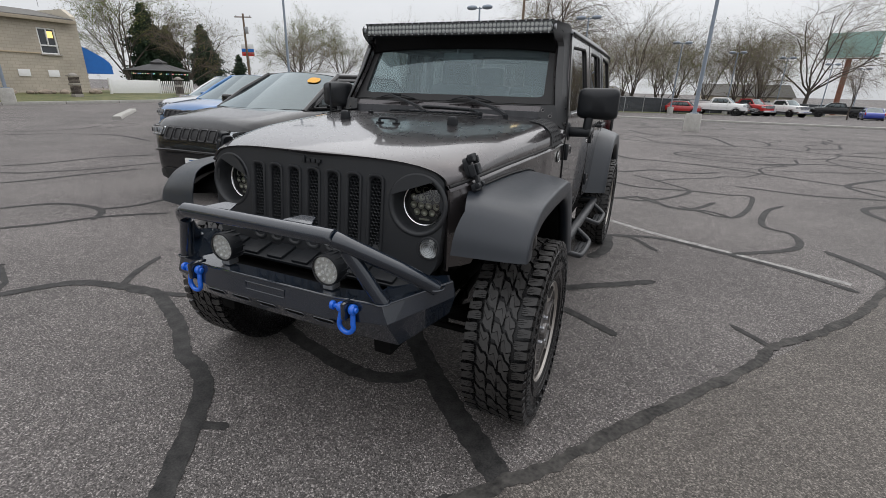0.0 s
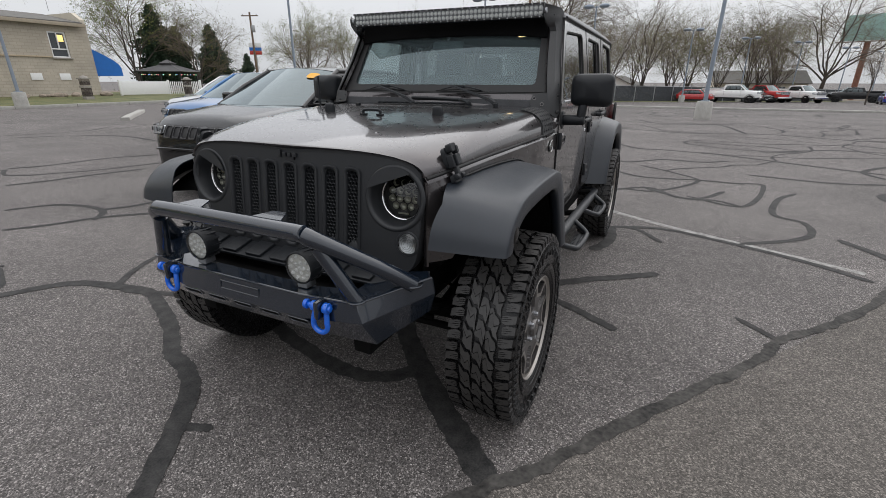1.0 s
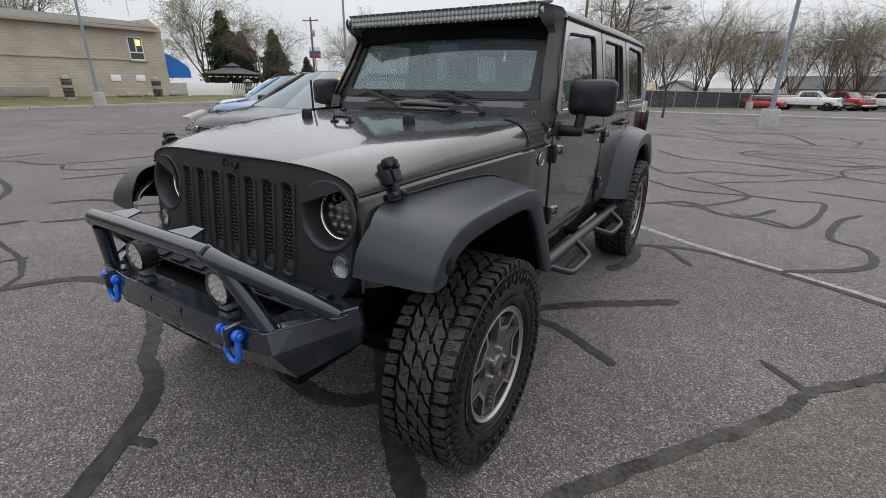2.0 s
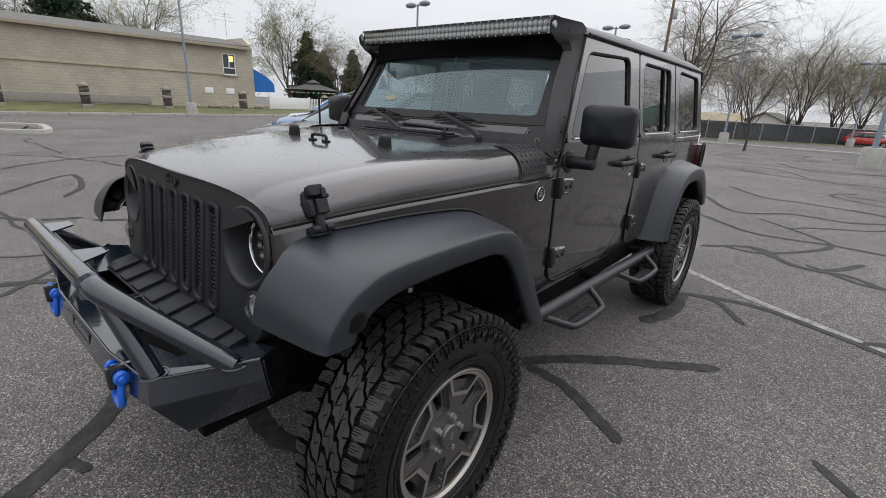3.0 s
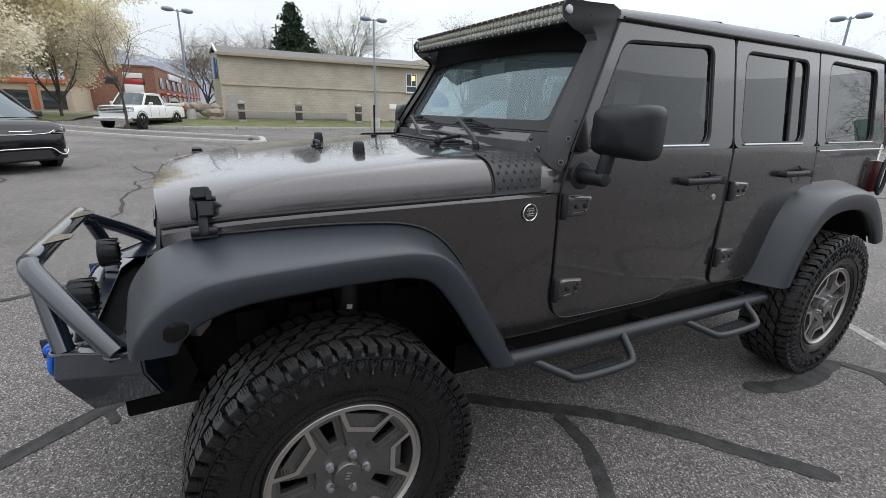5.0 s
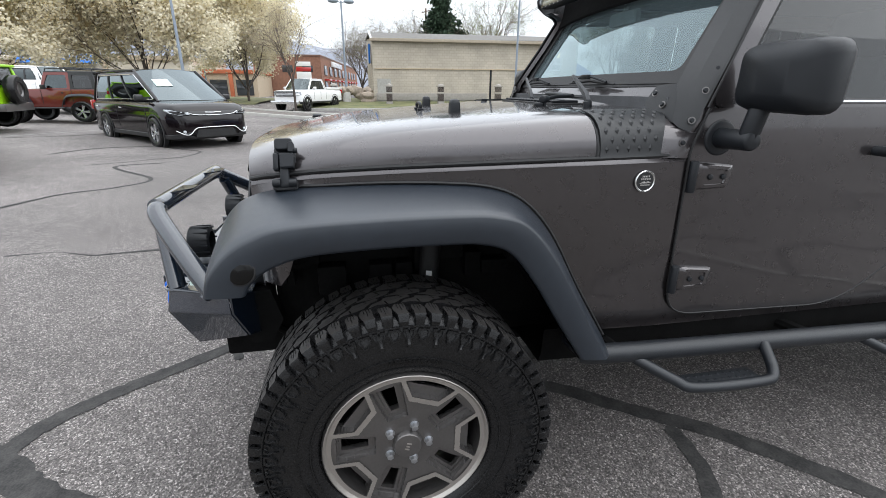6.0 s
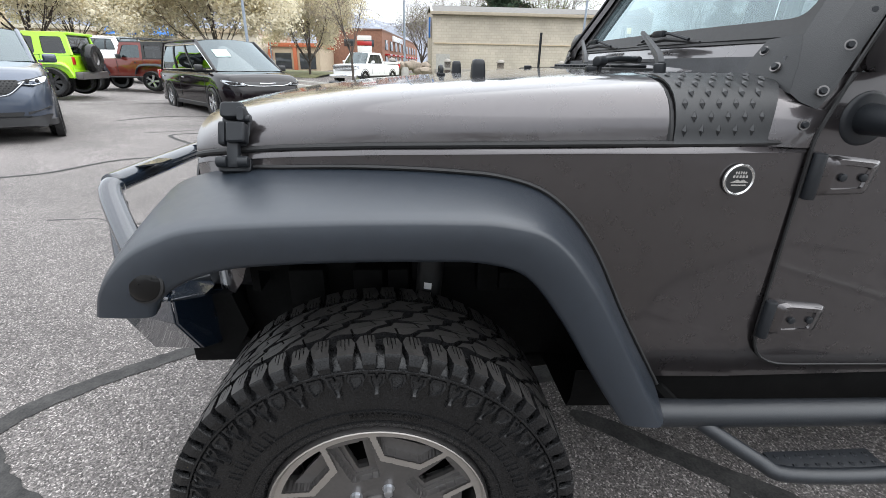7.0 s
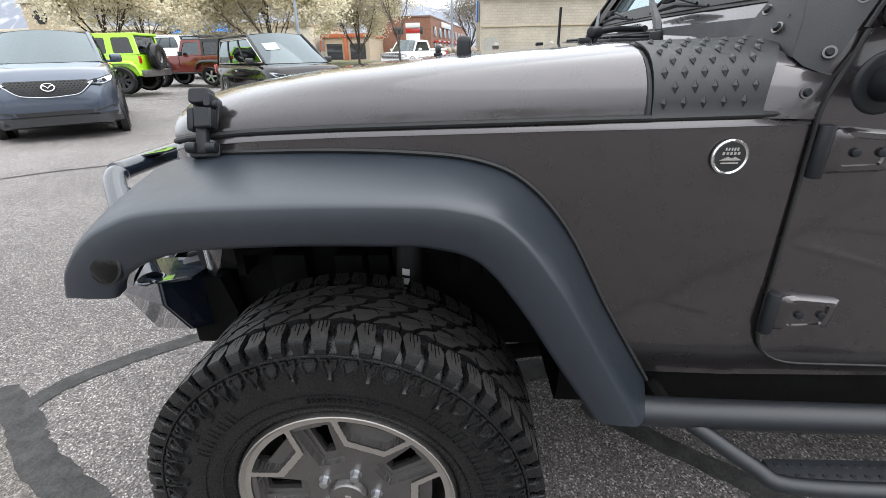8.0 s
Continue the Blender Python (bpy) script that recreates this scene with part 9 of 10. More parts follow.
ROOFRED = mat("faded_red_shingle", (0.17, 0.085, 0.065), 0.9, var=0.2, scale=3, bump=0.4, bscale=15)
ROOFTAN = mat("tan_metal_roof", (0.52, 0.43, 0.28), 0.6, var=0.1, scale=2)
house("garden_house", "low house with faded red shingles behind the fence", pose(-16.7, 65.5, -1.0, 0, 0, 12), 6.6, 6.0, 2.2, mat("orange_brick_wall", (0.34, 0.15, 0.08), 0.85, var=0.15), ROOFRED)
house("garden_shed", "long shed with pale tan metal roof", pose(-9.6, 60.0, -0.9, 0, 0, 10), 4.4, 4.0, 1.7, TANWALL, ROOFTAN)
house("garden_house", "white gabled house among trees", pose(-7.0, 84, -1.4, 0, 0, 80), 6, 6, 2.2, WHITE, SHINGLE)
house("garden_house", "grey low house behind the trees", pose(14, 96, -1.5, 0, 0, 5), 13, 8, 2.7, CREAMWALL, SHINGLE)

# billboard on a rusty post
bb = thing("billboard", "pale green-backed billboard on a rusty post", "billboard", pose(29.8, 104.3, gz(0, 104), 0, 0, -22))
bm = B()
cyl(bm, (0, 0, 0), (0, 0, 9.5), 0.42, 14)
part("post", bm, mat("rusty_post", (0.20, 0.085, 0.055), 0.8, var=0.3, scale=3), bb)
bm = B()
box(bm, (0, -0.3, 11.6), (7.4, 0.5, 4.0), 0.05)
part("panel", bm, mat("faded_green_panel", (0.30, 0.46, 0.42), 0.7, var=0.15, scale=0.6), bb)
bm = B()
box(bm, (0, -0.2, 9.45), (8.6, 0.9, 0.12), 0.02)
part("catwalk", bm, WOODPOLE, bb)


# utility poles
def power_pole(x, y, h, arms=1):
    p = thing("utility_pole", "weathered wooden utility pole with crossarm", "utility pole", pose(x, y, ground_at(x, y) if x > -52 else 0.3, 0, 0, 20), "utility poles")
    bm = B()
    tube(bm, [V(0, 0, -0.1), V(0.03, 0, h)], [0.16, 0.11], 10)
    part("pole", bm, WOODPOLE, p)
    for k in range(arms):
        bm = B()
        box(bm, (0, 0, h - 0.4 - 0.9 * k), (2.2, 0.10, 0.12), 0.01)
        a = part("crossarm", bm, WOODPOLE, p)
        for s in (-0.9, 0.9):
            bm = B()
            cyl(bm, (s, 0, h - 0.34 - 0.9 * k), (s, 0, h - 0.20 - 0.9 * k), 0.05, 8)
            part("insulator", bm, GALV, a)
    bm = B()
    cyl(bm, (0.28, 0, h - 2.3), (0.28, 0, h - 1.5), 0.22, 12, bev=0.03)
    part("transformer", bm, GALV, p)


power_pole(-48.5, 45.0, 9.6)
power_pole(-11.8, 44.0, 12.0)
power_pole(-66, 10.5, 11.5)
# filling-station sign, plain colours
sg = thing("tall_sign", "tall sign with blank white, blue and red bands", "sign", pose(-62, 58.0, 0.3, 0, 0, 35))
bm = B()
cyl(bm, (0, 0, 0), (0, 0, 5.2), 0.10, 8)
part("post", bm, GALV, sg)
for z, h, m_ in ((6.6, 0.7, WHITE), (6.0, 0.5, AWNING), (5.45, 0.6, REDCAR)):
    bm = B()
    box(bm, (0, 0, z), (1.9, 0.25, h), 0.02)
    part("sign_panel", bm, m_, sg)

# white panel fence, picket gate and gazebo by the verge
wf = thing("white_fence", "white vinyl panel fence with picket gate", "fence")
bm = B()
box(bm, (-35.6, 21.6, 0.92), (0.08, 3.7, 0.95), 0.01)
part("panel", bm, WHITE, wf)
for y in (19.7, 23.5, 26.4):
    bm = B()
    box(bm, (-35.6, y, 0.95), (0.14, 0.14, 1.1), 0.02)
    part("post", bm, WHITE, wf)
for k in range(16):
    bm = B()
    box(bm, (-35.6, 23.7 + 0.17 * k, 0.90), (0.03, 0.09, 0.95), 0.01)
    part("picket", bm, WHITE, wf)
gb = thing("gazebo", "black-roofed gazebo with coloured string lights", "gazebo", pose(-45.6, 30.7, 0.45, 0, 0, 30) @ Matrix.Diagonal((0.76, 0.76, 0.82, 1)))
bm = B()
rp = [[V(r * math.cos(a), r * math.sin(a), z) for a in (math.pi / 4 + math.pi / 2 * k for k in range(4))] for r, z in ((4.1, 2.15), (4.2, 2.25), (1.0, 3.05), (1.0, 3.2), (1.15, 3.2), (0.05, 3.65))]
ring_loft(bm, rp, True, False, True)
part("roof", bm, DARKTRIM, gb, smooth=0, solid=0.05)
for k in range(4):
    a = math.pi / 4 + math.pi / 2 * k
    bm = B()
    box(bm, (3.5 * math.cos(a), 3.5 * math.sin(a), 1.1), (0.16, 0.16, 2.2), 0.02)
    part("post", bm, DARKTRIM, gb)
for k in range(24):
    bm = B()
    side, t = k // 6, (k % 6 + 0.5) / 6
    a0, a1 = math.pi / 4 + math.pi / 2 * side, math.pi / 4 + math.pi / 2 * (side + 1)
    p = lerp(V(3.6 * math.cos(a0), 3.6 * math.sin(a0), 0), V(3.6 * math.cos(a1), 3.6 * math.sin(a1), 0), t)
    bmesh.ops.create_icosphere(bm, subdivisions=1, radius=0.05, matrix=Matrix.Translation((p.x, p.y, 1.95 - 0.12 * math.sin(math.pi * t * 3) ** 2)))
    part("bulb", bm, glow("string_bulb", ((1, 0.75, 0.4), (0.3, 0.5, 1.0), (1.0, 0.3, 0.3), (0.4, 1.0, 0.5))[k % 4], 2.0), gb)

# boulders by the wall's far end and along its foot
rng = random.Random(5)
for k in range(46):
    bm = B()
    if k < 30:
        c = V(-37.6 + rng.uniform(-0.4, 0.4), rng.uniform(-3.6, 1.5), 0.45 + rng.choice((0, 0.5, 0.95)) * 0.9)
        r = rng.uniform(0.28, 0.5)
    else:
        c = V(-36.3, rng.uniform(13, 19.3), 0.50)
        r = rng.uniform(0.12, 0.28)
    bmesh.ops.create_icosphere(bm, subdivisions=2, radius=r)
    for v in bm.verts:
        v.co = c + Vector((v.co.x, v.co.y * 1.25, v.co.z * 0.8)) * (1 + 0.28 * noise.noise(v.co * 3.0 + Vector((k * 3.1, 0, 0))))
    tagged(part("boulder", bm, ROCK, smooth=30), "rough tan boulder stacked by the verge", "boulder", "boulders")

# brick offices beyond the street
of = thing("brick_office", "two-storey brown brick office with white sign", "building")
P4 = [V(-78, -15, 0), V(-78, -4.7, 0), V(-134, 1.5, 0), V(-134, -15, 0)]
bm = B()
ring_loft(bm, [[p + V(0, 0, z) for p in P4] for z in (-0.5, 6.3)], True, False, True)
part("wall", bm, BRICKBROWN, of, smooth=0)
bm = B()
ring_loft(bm, [[p + V(0.1, 0.05, z) for p in P4] for z in (6.25, 6.5)], True, False, True)
part("parapet", bm, mat("brown_parapet", (0.16, 0.09, 0.065), 0.8), of, smooth=0)
dv = (P4[2] - P4[1])
for k in range(9):
    for z in (1.8, 4.3):
        c = P4[1] + dv * (0.07 + 0.10 * k) + V(0, 0, z)
        bm = B()
        box(bm, c, (2.6, 0.25, 1.5), 0.02, Matrix.Rotation(math.atan2(dv.y, dv.x), 4, "Z"))
        w = part("window", bm, DARKGLASS, of)
        if z < 2:
            bm = B()
            box(bm, c + V(0, 0.4, 1.0), (2.8, 0.9, 0.25), 0.02, Matrix.Rotation(math.atan2(dv.y, dv.x), 4, "Z"))
            part("red_awning", bm, REDCAR, w)
for k in range(3):
    bm = B()
    box(bm, (-77.98, -13 + 3.1 * k, 4.4), (0.1, 1.6, 1.0), 0.02)
    part("window", bm, DARKGLASS, of)
bm = B()
box(bm, P4[1] + dv * 0.30 + V(0, 0.2, 5.6), (13, 0.3, 0.9), 0.03, Matrix.Rotation(math.atan2(dv.y, dv.x), 4, "Z"))
part("sign_panel", bm, WHITE, of)
st = thing("pylon_sign", "white and red panel sign on posts", "sign", pose(-58, -5.6, 0.3, 0, 0, 5))
for z, h, m_ in ((3.9, 0.5, WHITE), (3.3, 0.45, REDCAR), (2.5, 1.0, WHITE)):
    bm = B()
    box(bm, (0, 0, z), (0.2, 1.7, h), 0.02)
    part("sign_panel", bm, m_, st)
for s in (-0.7, 0.7):
    bm = B()
    box(bm, (0, s, 1.2), (0.15, 0.15, 2.6))
    part("post", bm, REDCAR, st)


def shop(name, label, x, ya, yb, h, wall, trim, tower=None, d=18):
    b = thing(name, label, "building", None, "shops along the street")
    z = gz(x, (ya + yb) / 2) * 0.3
    bm = B()
    box(bm, (x - d / 2, (ya + yb) / 2, h / 2 - 0.5 + z), (d, yb - ya, h + 1))
    part("wall", bm, wall, b)
    bm = B()
    box(bm, (x - d / 2 + 0.15, (ya + yb) / 2, h + z + 0.10), (d + 0.3, yb - ya + 0.3, 0.5), 0.03)
    part("cornice", bm, trim, b)
    n = max(2, int((yb - ya) / 4.5))
    for k in range(n):
        bm = B()
        box(bm, (x + 0.02, lerp(ya, yb, (k + 0.5) / n), 1.4 + z), (0.10, (yb - ya) / n * 0.66, 2.0), 0.02)
        part("shop_window", bm, DARKGLASS, b)
        bm = B()
        box(bm, (x + 0.12, lerp(ya, yb, k / n), h / 2 - 0.2 + z), (0.35, 0.5, h), 0.03)
        part("pilaster", bm, trim, b)
    if tower:
        ty, tw, th = tower
        bm = B()
        box(bm, (x - 1.5, ty, th / 2 + z), (5, tw, th), 0.03)
        t_ = part("tower", bm, wall, b)
        bm = B()
        box(bm, (x - 1.5, ty, th + z), (5.6, tw + 0.6, 0.35), 0.03)
        part("tower_cap", bm, trim, t_)
        bm = B()
        lathe(bm, [(0.9, 0.0), (0.85, 0.12), (0.002, 0.12)], 20, pose(x + 1.02, ty, th - 1.6 + z, 0, 0, 0))
        part("round_sign", bm, MATTE, t_)
    return b


shop("shop_building", "tan stucco shop with a tower and round sign", -60, -78, -40, 4.4, TANWALL, CREAMWALL, (-52, 4.0, 7.6))
sh2 = shop("shop_building", "cream stucco shop with blue canopies", -64, -39, -20, 4.6, CREAMWALL, TANWALL)
for y in (-36.5, -32.0):
    bm = B()
    prism(bm, [(-63.9, y - 1.7, 4.2), (-63.9, y - 1.7, 5.6), (-62.6, y - 1.7, 4.2)], (0, 3.4, 0))
    part("blue_canopy", bm, AWNING, sh2)
shop("shop_building", "low tan shop with orange roof trim", -66, -19, -12.5, 3.3, TANWALL, ORANGEROOF)
bm = B()
sheet(bm, [[V(x, y, gz(-40, y) + z) for x, z in ((-39.0, 0.02), (-41, 0.14), (-47, 0.2), (-56, 0.2))] for y in (-60, -40, -25, -15, -8)])
tagged(part("street_verge", bm, GRASS), "mown grass strip along the street", "grass", kind="structure")

# mountains with patchy snow; distance haze is mixed into both colours
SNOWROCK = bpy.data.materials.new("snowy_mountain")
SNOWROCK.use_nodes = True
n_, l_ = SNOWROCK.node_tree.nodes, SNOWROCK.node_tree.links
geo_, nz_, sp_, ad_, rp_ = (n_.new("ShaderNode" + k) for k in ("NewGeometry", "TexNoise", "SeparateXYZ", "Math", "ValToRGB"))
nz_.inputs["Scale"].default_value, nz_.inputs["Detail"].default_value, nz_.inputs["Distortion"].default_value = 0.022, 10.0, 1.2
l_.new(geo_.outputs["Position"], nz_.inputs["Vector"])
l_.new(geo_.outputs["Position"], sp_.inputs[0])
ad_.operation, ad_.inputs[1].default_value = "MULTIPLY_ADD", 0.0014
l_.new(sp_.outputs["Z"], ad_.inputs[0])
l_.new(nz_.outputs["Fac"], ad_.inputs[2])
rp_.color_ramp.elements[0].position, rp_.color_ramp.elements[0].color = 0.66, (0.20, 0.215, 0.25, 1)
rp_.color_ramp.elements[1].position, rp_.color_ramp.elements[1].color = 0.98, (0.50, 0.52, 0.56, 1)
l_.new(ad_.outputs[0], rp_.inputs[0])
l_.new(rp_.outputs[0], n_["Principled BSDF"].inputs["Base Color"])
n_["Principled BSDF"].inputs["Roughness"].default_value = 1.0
CREST = [(-1900, 330), (-937, 300), (-546, 240), (-292, 190), (-105, 142), (52, 120), (300, 105), (600, 90)]
bm = B()
rows = []
for i in range(60):
    y = -1900 + 2500 * i / 59
    row = []
    for j in range(16):
        t = j / 15
        crest = interp(CREST, y) + 24 * noise.noise((y * 0.004, 0, 0)) + 16 * noise.noise((y * 0.013, 3, 0))
        x = -1250 - 420 * t
        row.append(V(x, y, crest * math.sin(t * math.pi * 0.5) ** 1.2 + 22 * noise.noise((x * 0.006, y * 0.006, 1)) * t))
    rows.append(row)
sheet(bm, rows)
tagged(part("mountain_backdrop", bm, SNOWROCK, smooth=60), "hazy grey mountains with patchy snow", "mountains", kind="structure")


# ---- trees ----
BARK = mat("grey_brown_bark", (0.072, 0.059, 0.050), 0.95, var=0.3, scale=5, bump=0.5, bscale=40)
TWIG = mat("brown_twigs", (0.150, 0.120, 0.094), 0.95, var=0.25, scale=3)
BUDS = mat("yellow_green_buds", (0.20, 0.20, 0.06), 0.9, var=0.35, scale=2)
BLOSSOM = mat("cream_white_blossom", (0.80, 0.75, 0.60), 0.9, var=0.12, scale=3)
# petals let light through
petal = BLOSSOM.node_tree
thru, both = petal.nodes.new("ShaderNodeBsdfTranslucent"), petal.nodes.new("ShaderNodeMixShader")
thru.inputs["Color"].default_value, both.inputs[0].default_value = (0.80, 0.74, 0.56, 1), 0.5
petal.links.new(petal.nodes["Principled BSDF"].outputs[0], both.inputs[1])
petal.links.new(thru.outputs[0], both.inputs[2])
petal.links.new(both.outputs[0], petal.nodes["Material Output"].inputs[0])
NEEDLE = mat("dark_conifer_needles", (0.022, 0.045, 0.022), 0.9, var=0.4, scale=3)
SPRING = mat("fresh_spring_leaves", (0.17, 0.20, 0.055), 0.9, var=0.35, scale=2)


class Wood:
    """Collects tapering twigs as plain tubes of few sides."""

    def __init__(self):
        self.v, self.f = [], []

    def limb(self, pts, r0, r1, sides):
        base = len(self.v)
        n = len(pts)
        for i, p in enumerate(pts):
            t = (pts[min(i + 1, n - 1)] - pts[max(0, i - 1)]).normalized()
            a = t.orthogonal().normalized()
            b = t.cross(a)
            r = lerp(r0, r1, i / (n - 1))
            for k in range(sides):
                q = 2 * math.pi * k / sides
                self.v.append(p + (a * math.cos(q) + b * math.sin(q)) * r)
        for i in range(n - 1):
            for k in range(sides):
                k2 = (k + 1) % sides
                self.f.append((base + i * sides + k, base + i * sides + k2, base + (i + 1) * sides + k2, base + (i + 1) * sides + k))

    def ob(self, name, material, parent, label=""):
        me = bpy.data.meshes.new(name)
        me.from_pydata([tuple(p) for p in self.v], [], self.f)
        me.materials.append(material)
        me.polygons.foreach_set("use_smooth", [True] * len(self.f))
        o = new(name, me)
        o.parent = parent
        return tagged(o, label) if label else o


def leaf_cloud(name, pts, size, material, parent, rng, per=1, spread=0.1, slim=0.5):
    v, f = [], []
    for p in pts:
        for _ in range(per):
            c = p + Vector((rng.gauss(0, spread), rng.gauss(0, spread), rng.gauss(0, spread)))
            a = Vector((rng.uniform(-1, 1), rng.uniform(-1, 1), rng.uniform(-1, 1))).normalized()
            b = a.orthogonal().normalized()
            s = size * rng.uniform(0.6, 1.3)
            k = len(v)
            v += [tuple(c - a * s), tuple(c + b * s * slim), tuple(c + a * s), tuple(c - b * s * slim)]
            f.append((k, k + 1, k + 2, k + 3))
    me = bpy.data.meshes.new(name)
    me.from_pydata(v, [], f)
    me.materials.append(material)
    o = new(name, me)
    o.parent = parent
    return tagged(o, kind="stuff")


def broadleaf(name, label, seed, H, trunk_h, spread, droop, leaf=None, leaf_size=0.08, leaf_per=1, leaf_spread=0.12, limbs=7, dens=(6, 6, 5), r0=0.22, group="bare trees", upright=0.5, category="tree", gnarl=0.19, haze=1):
    """Trunk, limbs, branches and twigs grown from random forks."""
    rng = random.Random(seed)
    t = thing(name, label, category, None, group)
    big, fine = Wood(), Wood()
    tips = []

    def grow(p, d, ln, r, lv):
        n = (6, 6, 4, 3, 2)[lv]
        pts = [p]
        q = d.copy()
        for i in range(n):
            q = (q + Vector((rng.gauss(0, gnarl), rng.gauss(0, gnarl), rng.gauss(0, gnarl * 0.8) + (upright * 0.08 if lv < 2 else -droop * 0.22)))).normalized()
            pts.append(pts[-1] + q * (ln / n))
        (big if lv < 2 else fine).limb(pts, r, r * (0.45 if lv < 4 else 0.3), 7 if lv == 0 else 5 if lv == 1 else 3)
        if lv == 4 or ln < 0.25:
            tips.extend(pts[1:])
            return
        if leaf is BLOSSOM and lv in (2, 3):
            tips.extend(pts[1:])
        for k in range(dens[lv - 1] if lv else limbs):
            j = rng.uniform(0.28, 1.0) * n
            i = min(n - 1, int(j))
            b = lerp(pts[i], pts[i + 1], j - i)
            ax = (pts[i + 1] - pts[i]).normalized()
            sd = ax.orthogonal().normalized()
            sd.rotate(Matrix.Rotation(rng.uniform(0, 2 * math.pi), 3, ax))
            nd = (ax * rng.uniform(0.5, 0.9) + sd * rng.uniform(0.5, 0.95) * spread).normalized()
            grow(b, nd, ln * rng.uniform(0.42, 0.68), r * rng.uniform(0.33, 0.48), lv + 1)

    trunk = [V(0, 0, -0.1), V(rng.gauss(0, 0.05), rng.gauss(0, 0.05), trunk_h * 0.5), V(rng.gauss(0, 0.1), rng.gauss(0, 0.1), trunk_h)]
    big.limb(trunk, r0 * 1.15, r0 * 0.8, 9)
    for k in range(limbs):
        a = 2 * math.pi * (k + rng.uniform(-0.3, 0.3)) / limbs
        el = rng.uniform(0.30, 1.35) if leaf is BLOSSOM else rng.uniform(0.75, 1.45)
        d = Vector((math.cos(a) * math.cos(el) * spread, math.sin(a) * math.cos(el) * spread, math.sin(el))).normalized()
        grow(lerp(trunk[1], trunk[2], rng.uniform(0.2, 1.0)), d, (H - trunk_h) * rng.uniform(0.55, 0.8), r0 * rng.uniform(0.4, 0.6), 1)
    big.ob("trunk", BARK, t)
    tagged(fine.ob("twig_mass", TWIG, t), kind="stuff")
    if haze:
        leaf_cloud("twig_haze", tips, 0.28, TWIG, t, rng, haze + 1, 0.20, 0.020)
    if leaf:
        leaf_cloud("leaves", tips if leaf is BLOSSOM else tips[::2], leaf_size, leaf, t, rng, leaf_per, leaf_spread, 0.8 if leaf is BLOSSOM else 0.5)
    return t


def conifer(name, label, seed, H, R, group="conifers"):
    rng = random.Random(seed)
    t = thing(name, label, "conifer", None, group)
    w = Wood()
    w.limb([V(0, 0, -0.1), V(0, 0, H * 0.5), V(0, 0, H)], 0.20, 0.02, 8)
    pts = []
    z = H * 0.08
    while z < H:
        k = 1 - z / H
        rad = R * (k ** 0.62) * rng.uniform(0.55, 1.15)
        for q in range(int(6 + 5 * k)):
            a = rng.uniform(0, 2 * math.pi)
            ln = rad * rng.uniform(0.6, 1.1)
            d = V(math.cos(a), math.sin(a), rng.uniform(-0.15, 0.3))
            p1 = V(0, 0, z) + d * ln * 0.5
            p2 = V(0, 0, z) + d * ln + V(0, 0, ln * 0.12)
            w.limb([V(0, 0, z), p1, p2], 0.03 * k + 0.008, 0.006, 3)
            for j in range(int(6 + 16 * ln / R)):
                u = rng.uniform(0.25, 1.05)
                pts.append(lerp(V(0, 0, z), p2, u) + V(rng.gauss(0, 0.10), rng.gauss(0, 0.10), rng.gauss(0, 0.07)))
        z += H * 0.022 * rng.uniform(0.8, 1.3)
    w.ob("trunk", BARK, t)
    leaf_cloud("needles", pts, 0.17, NEEDLE, t, rng, 5, 0.17)
    return t


def grove(ob, spots, z=None):
    x, y, s, a = spots[0]
    ob.matrix_world = pose(x, y, (gz(x, y) if z is None else z), 0, 0, a) @ Matrix.Diagonal((s, s, s, 1))
    for x, y, s, a in spots[1:]:
        c = copy_thing(ob, Matrix())
        c.matrix_basis = pose(x, y, (gz(x, y) if z is None else z), 0, 0, a) @ Matrix.Diagonal((s, s, s, 1))


bareA = broadleaf("bare_tree", "bare spreading tree with sparse yellow-green buds", 11, 14.5, 2.2, 0.58, 0.15, BUDS, 0.07, 2, 0.25, 9, (7, 6, 4), 0.17, upright=0.9)
bareB = broadleaf("bare_tree", "tall bare tree with upswept branches", 12, 19, 3.2, 0.55, 0.05, SPRING, 0.09, 2, 0.35, 9, (7, 6, 4), 0.20, upright=0.9)
bareC = broadleaf("bare_tree", "multi-stemmed bare tree with greenish buds", 13, 12.5, 1.2, 0.60, 0.1, SPRING, 0.08, 2, 0.25, 11, (7, 5, 4), 0.12, upright=0.8)
willow = broadleaf("bare_tree", "large old tree with dark drooping limbs", 14, 21, 4.2, 0.85, 0.5, BUDS, 0.07, 2, 0.25, 9, (7, 6, 6), 0.30)
grove(bareA, [(-13.5, 57, 0.72, 0), (3.0, 67, 0.70, 130), (-2.0, 58.5, 0.76, 60), (10.5, 75, 0.80, 200), (-34, 60, 0.72, 80), (-22, 55, 0.65, 260), (52, 31, 0.8, 40), (60, 3, 0.75, 90), (50, -20, 0.75, 140)])
grove(bareB, [(-9.5, 70, 0.56, 0), (0.5, 72, 0.62, 70), (12.5, 82, 0.67, 210), (15.5, 90, 0.7, 260), (-20, 76, 0.56, 300), (-4.5, 80, 0.64, 100)])
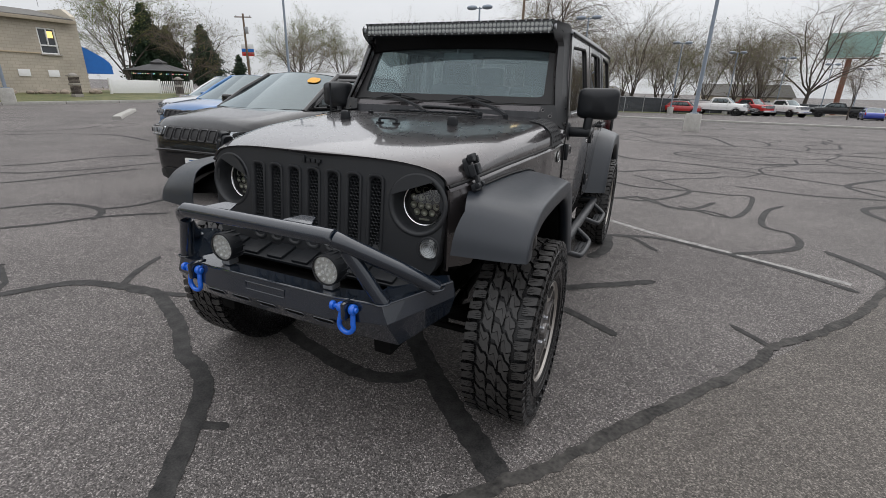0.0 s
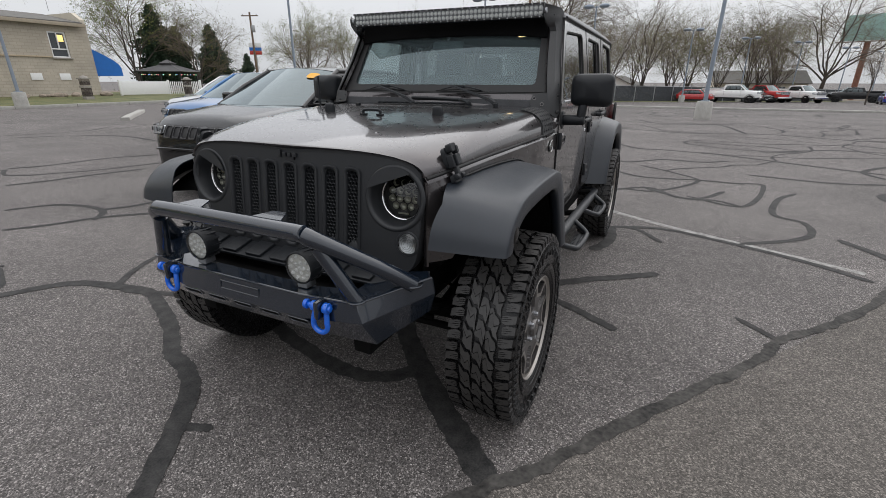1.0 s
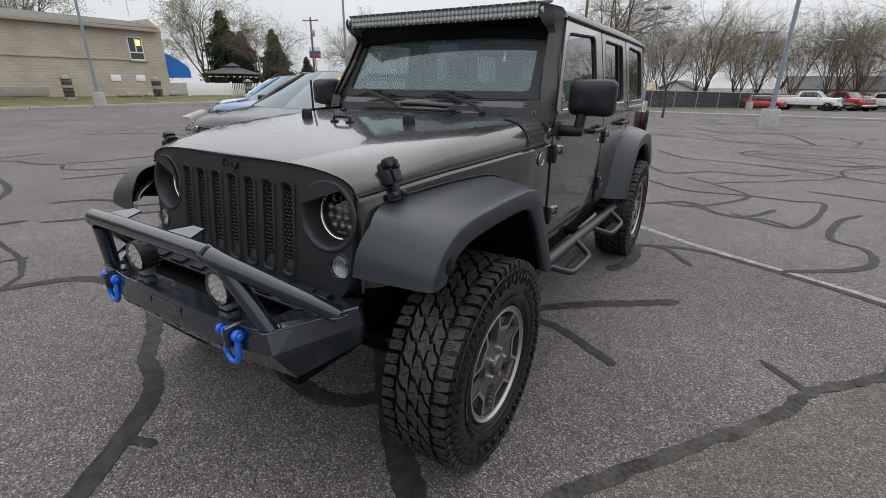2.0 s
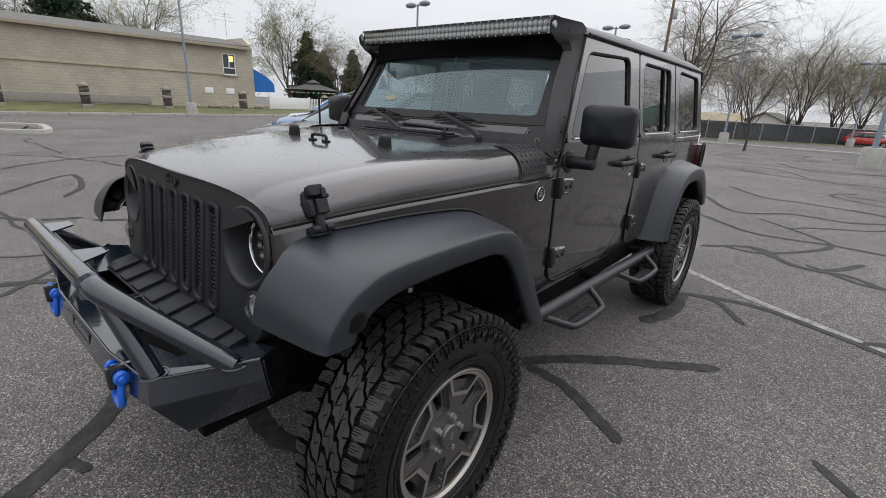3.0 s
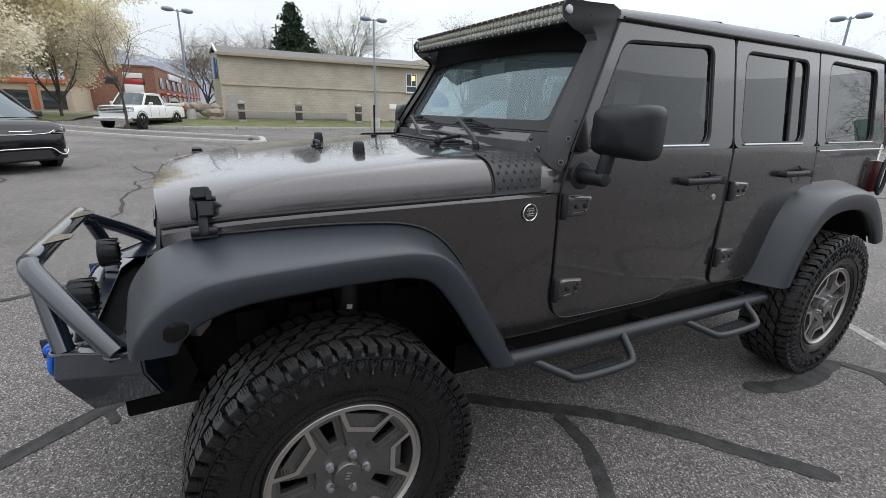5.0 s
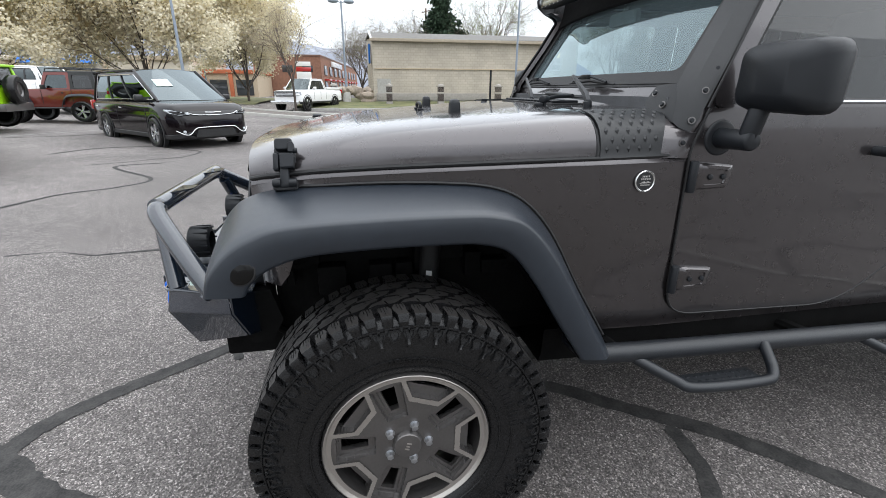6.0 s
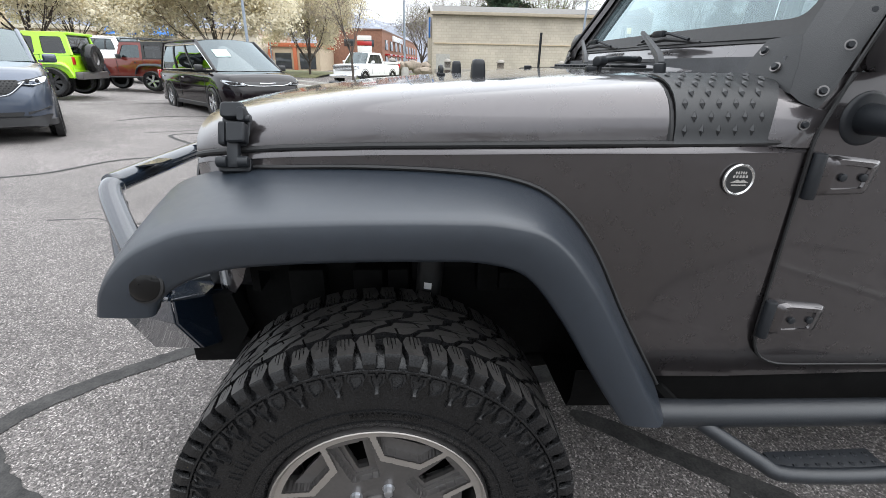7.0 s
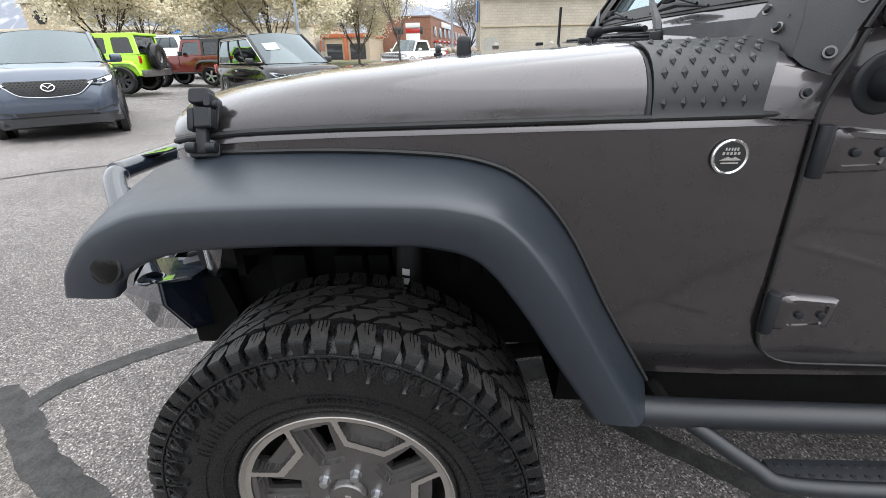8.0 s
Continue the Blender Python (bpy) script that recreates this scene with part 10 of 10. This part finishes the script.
grove(bareC, [(-6.0, 56, 0.74, 0), (1.2, 65, 0.72, 80), (6.4, 71, 0.83, 160), (-17, 62, 0.74, 250), (14, 78, 0.89, 40), (-30, 70, 0.81, 10), (44, 24, 0.8, 10), (46, -3, 0.75, 70)])
grove(willow, [(-10.8, 52.0, 0.8, 0), (22.5, 92, 0.95, 70), (47, 15, 0.85, 10), (56, -8, 0.8, 100)])
sap = broadleaf("young_tree", "slender bare young tree in the lot", 21, 6.4, 1.8, 0.8, 0.1, None, limbs=6, dens=(5, 4, 3), r0=0.07, group="young trees", haze=1)
grove(sap, [(-1.85, 26.3, 0.85, 0), (-29.1, -3.65, 1.05, 120), (19.8, 62, 1.0, 50)])
pear = broadleaf("blossom_tree", "upright pear tree in cream blossom", 31, 11.0, 1.3, 0.50, -0.15, BLOSSOM, 0.105, 10, 0.30, 15, (7, 6, 5), 0.11, "blossom trees", 1.1, gnarl=0.13, haze=0)
grove(pear, [(-43.5, -9.3, 0.98, 0), (-38.0, -15.2, 0.98, 90), (-33.5, -25.5, 1.05, 200), (-46, -31, 1.0, 300)])
tallgreen = broadleaf("leafing_tree", "tall tree in fresh yellow-green leaf", 41, 17, 2.2, 0.65, 0.1, SPRING, 0.11, 5, 0.35, 9, (6, 6, 5), 0.25, "leafing trees")
grove(tallgreen, [(-55, 33.2, 0.68, 0), (-68, 20.5, 0.85, 120), (-50, 56, 0.62, 40), (-45, 60, 0.55, 210)], 0.3)
mixed = broadleaf("leafing_tree", "low spreading tree with reddish bare twigs", 42, 9.5, 1.4, 1.0, 0.1, BUDS, 0.07, 1, 0.2, 8, (6, 6, 4), 0.16, "leafing trees")
grove(mixed, [(-50, 37.5, 1.0, 0), (-62, 6.5, 1.15, 80), (-64, 9.5, 1.1, 160), (-60, 15.5, 0.95, 240), (-70, 1.5, 1.1, 30), (-92, 4.0, 1.4, 20), (-40, 46, 0.8, 10)], 0.3)
fir = conifer("conifer", "dark dense evergreen conifer tree", 51, 9.6, 3.6)
grove(fir, [(-55.5, 36.6, 0.95, 0), (-56, 44.6, 0.82, 80), (-57.5, 46.5, 0.7, 160), (-62, 11.8, 1.35, 10), (-66, 59.5, 0.55, 50), (-56.5, 40.0, 0.75, 20)], 0.3)
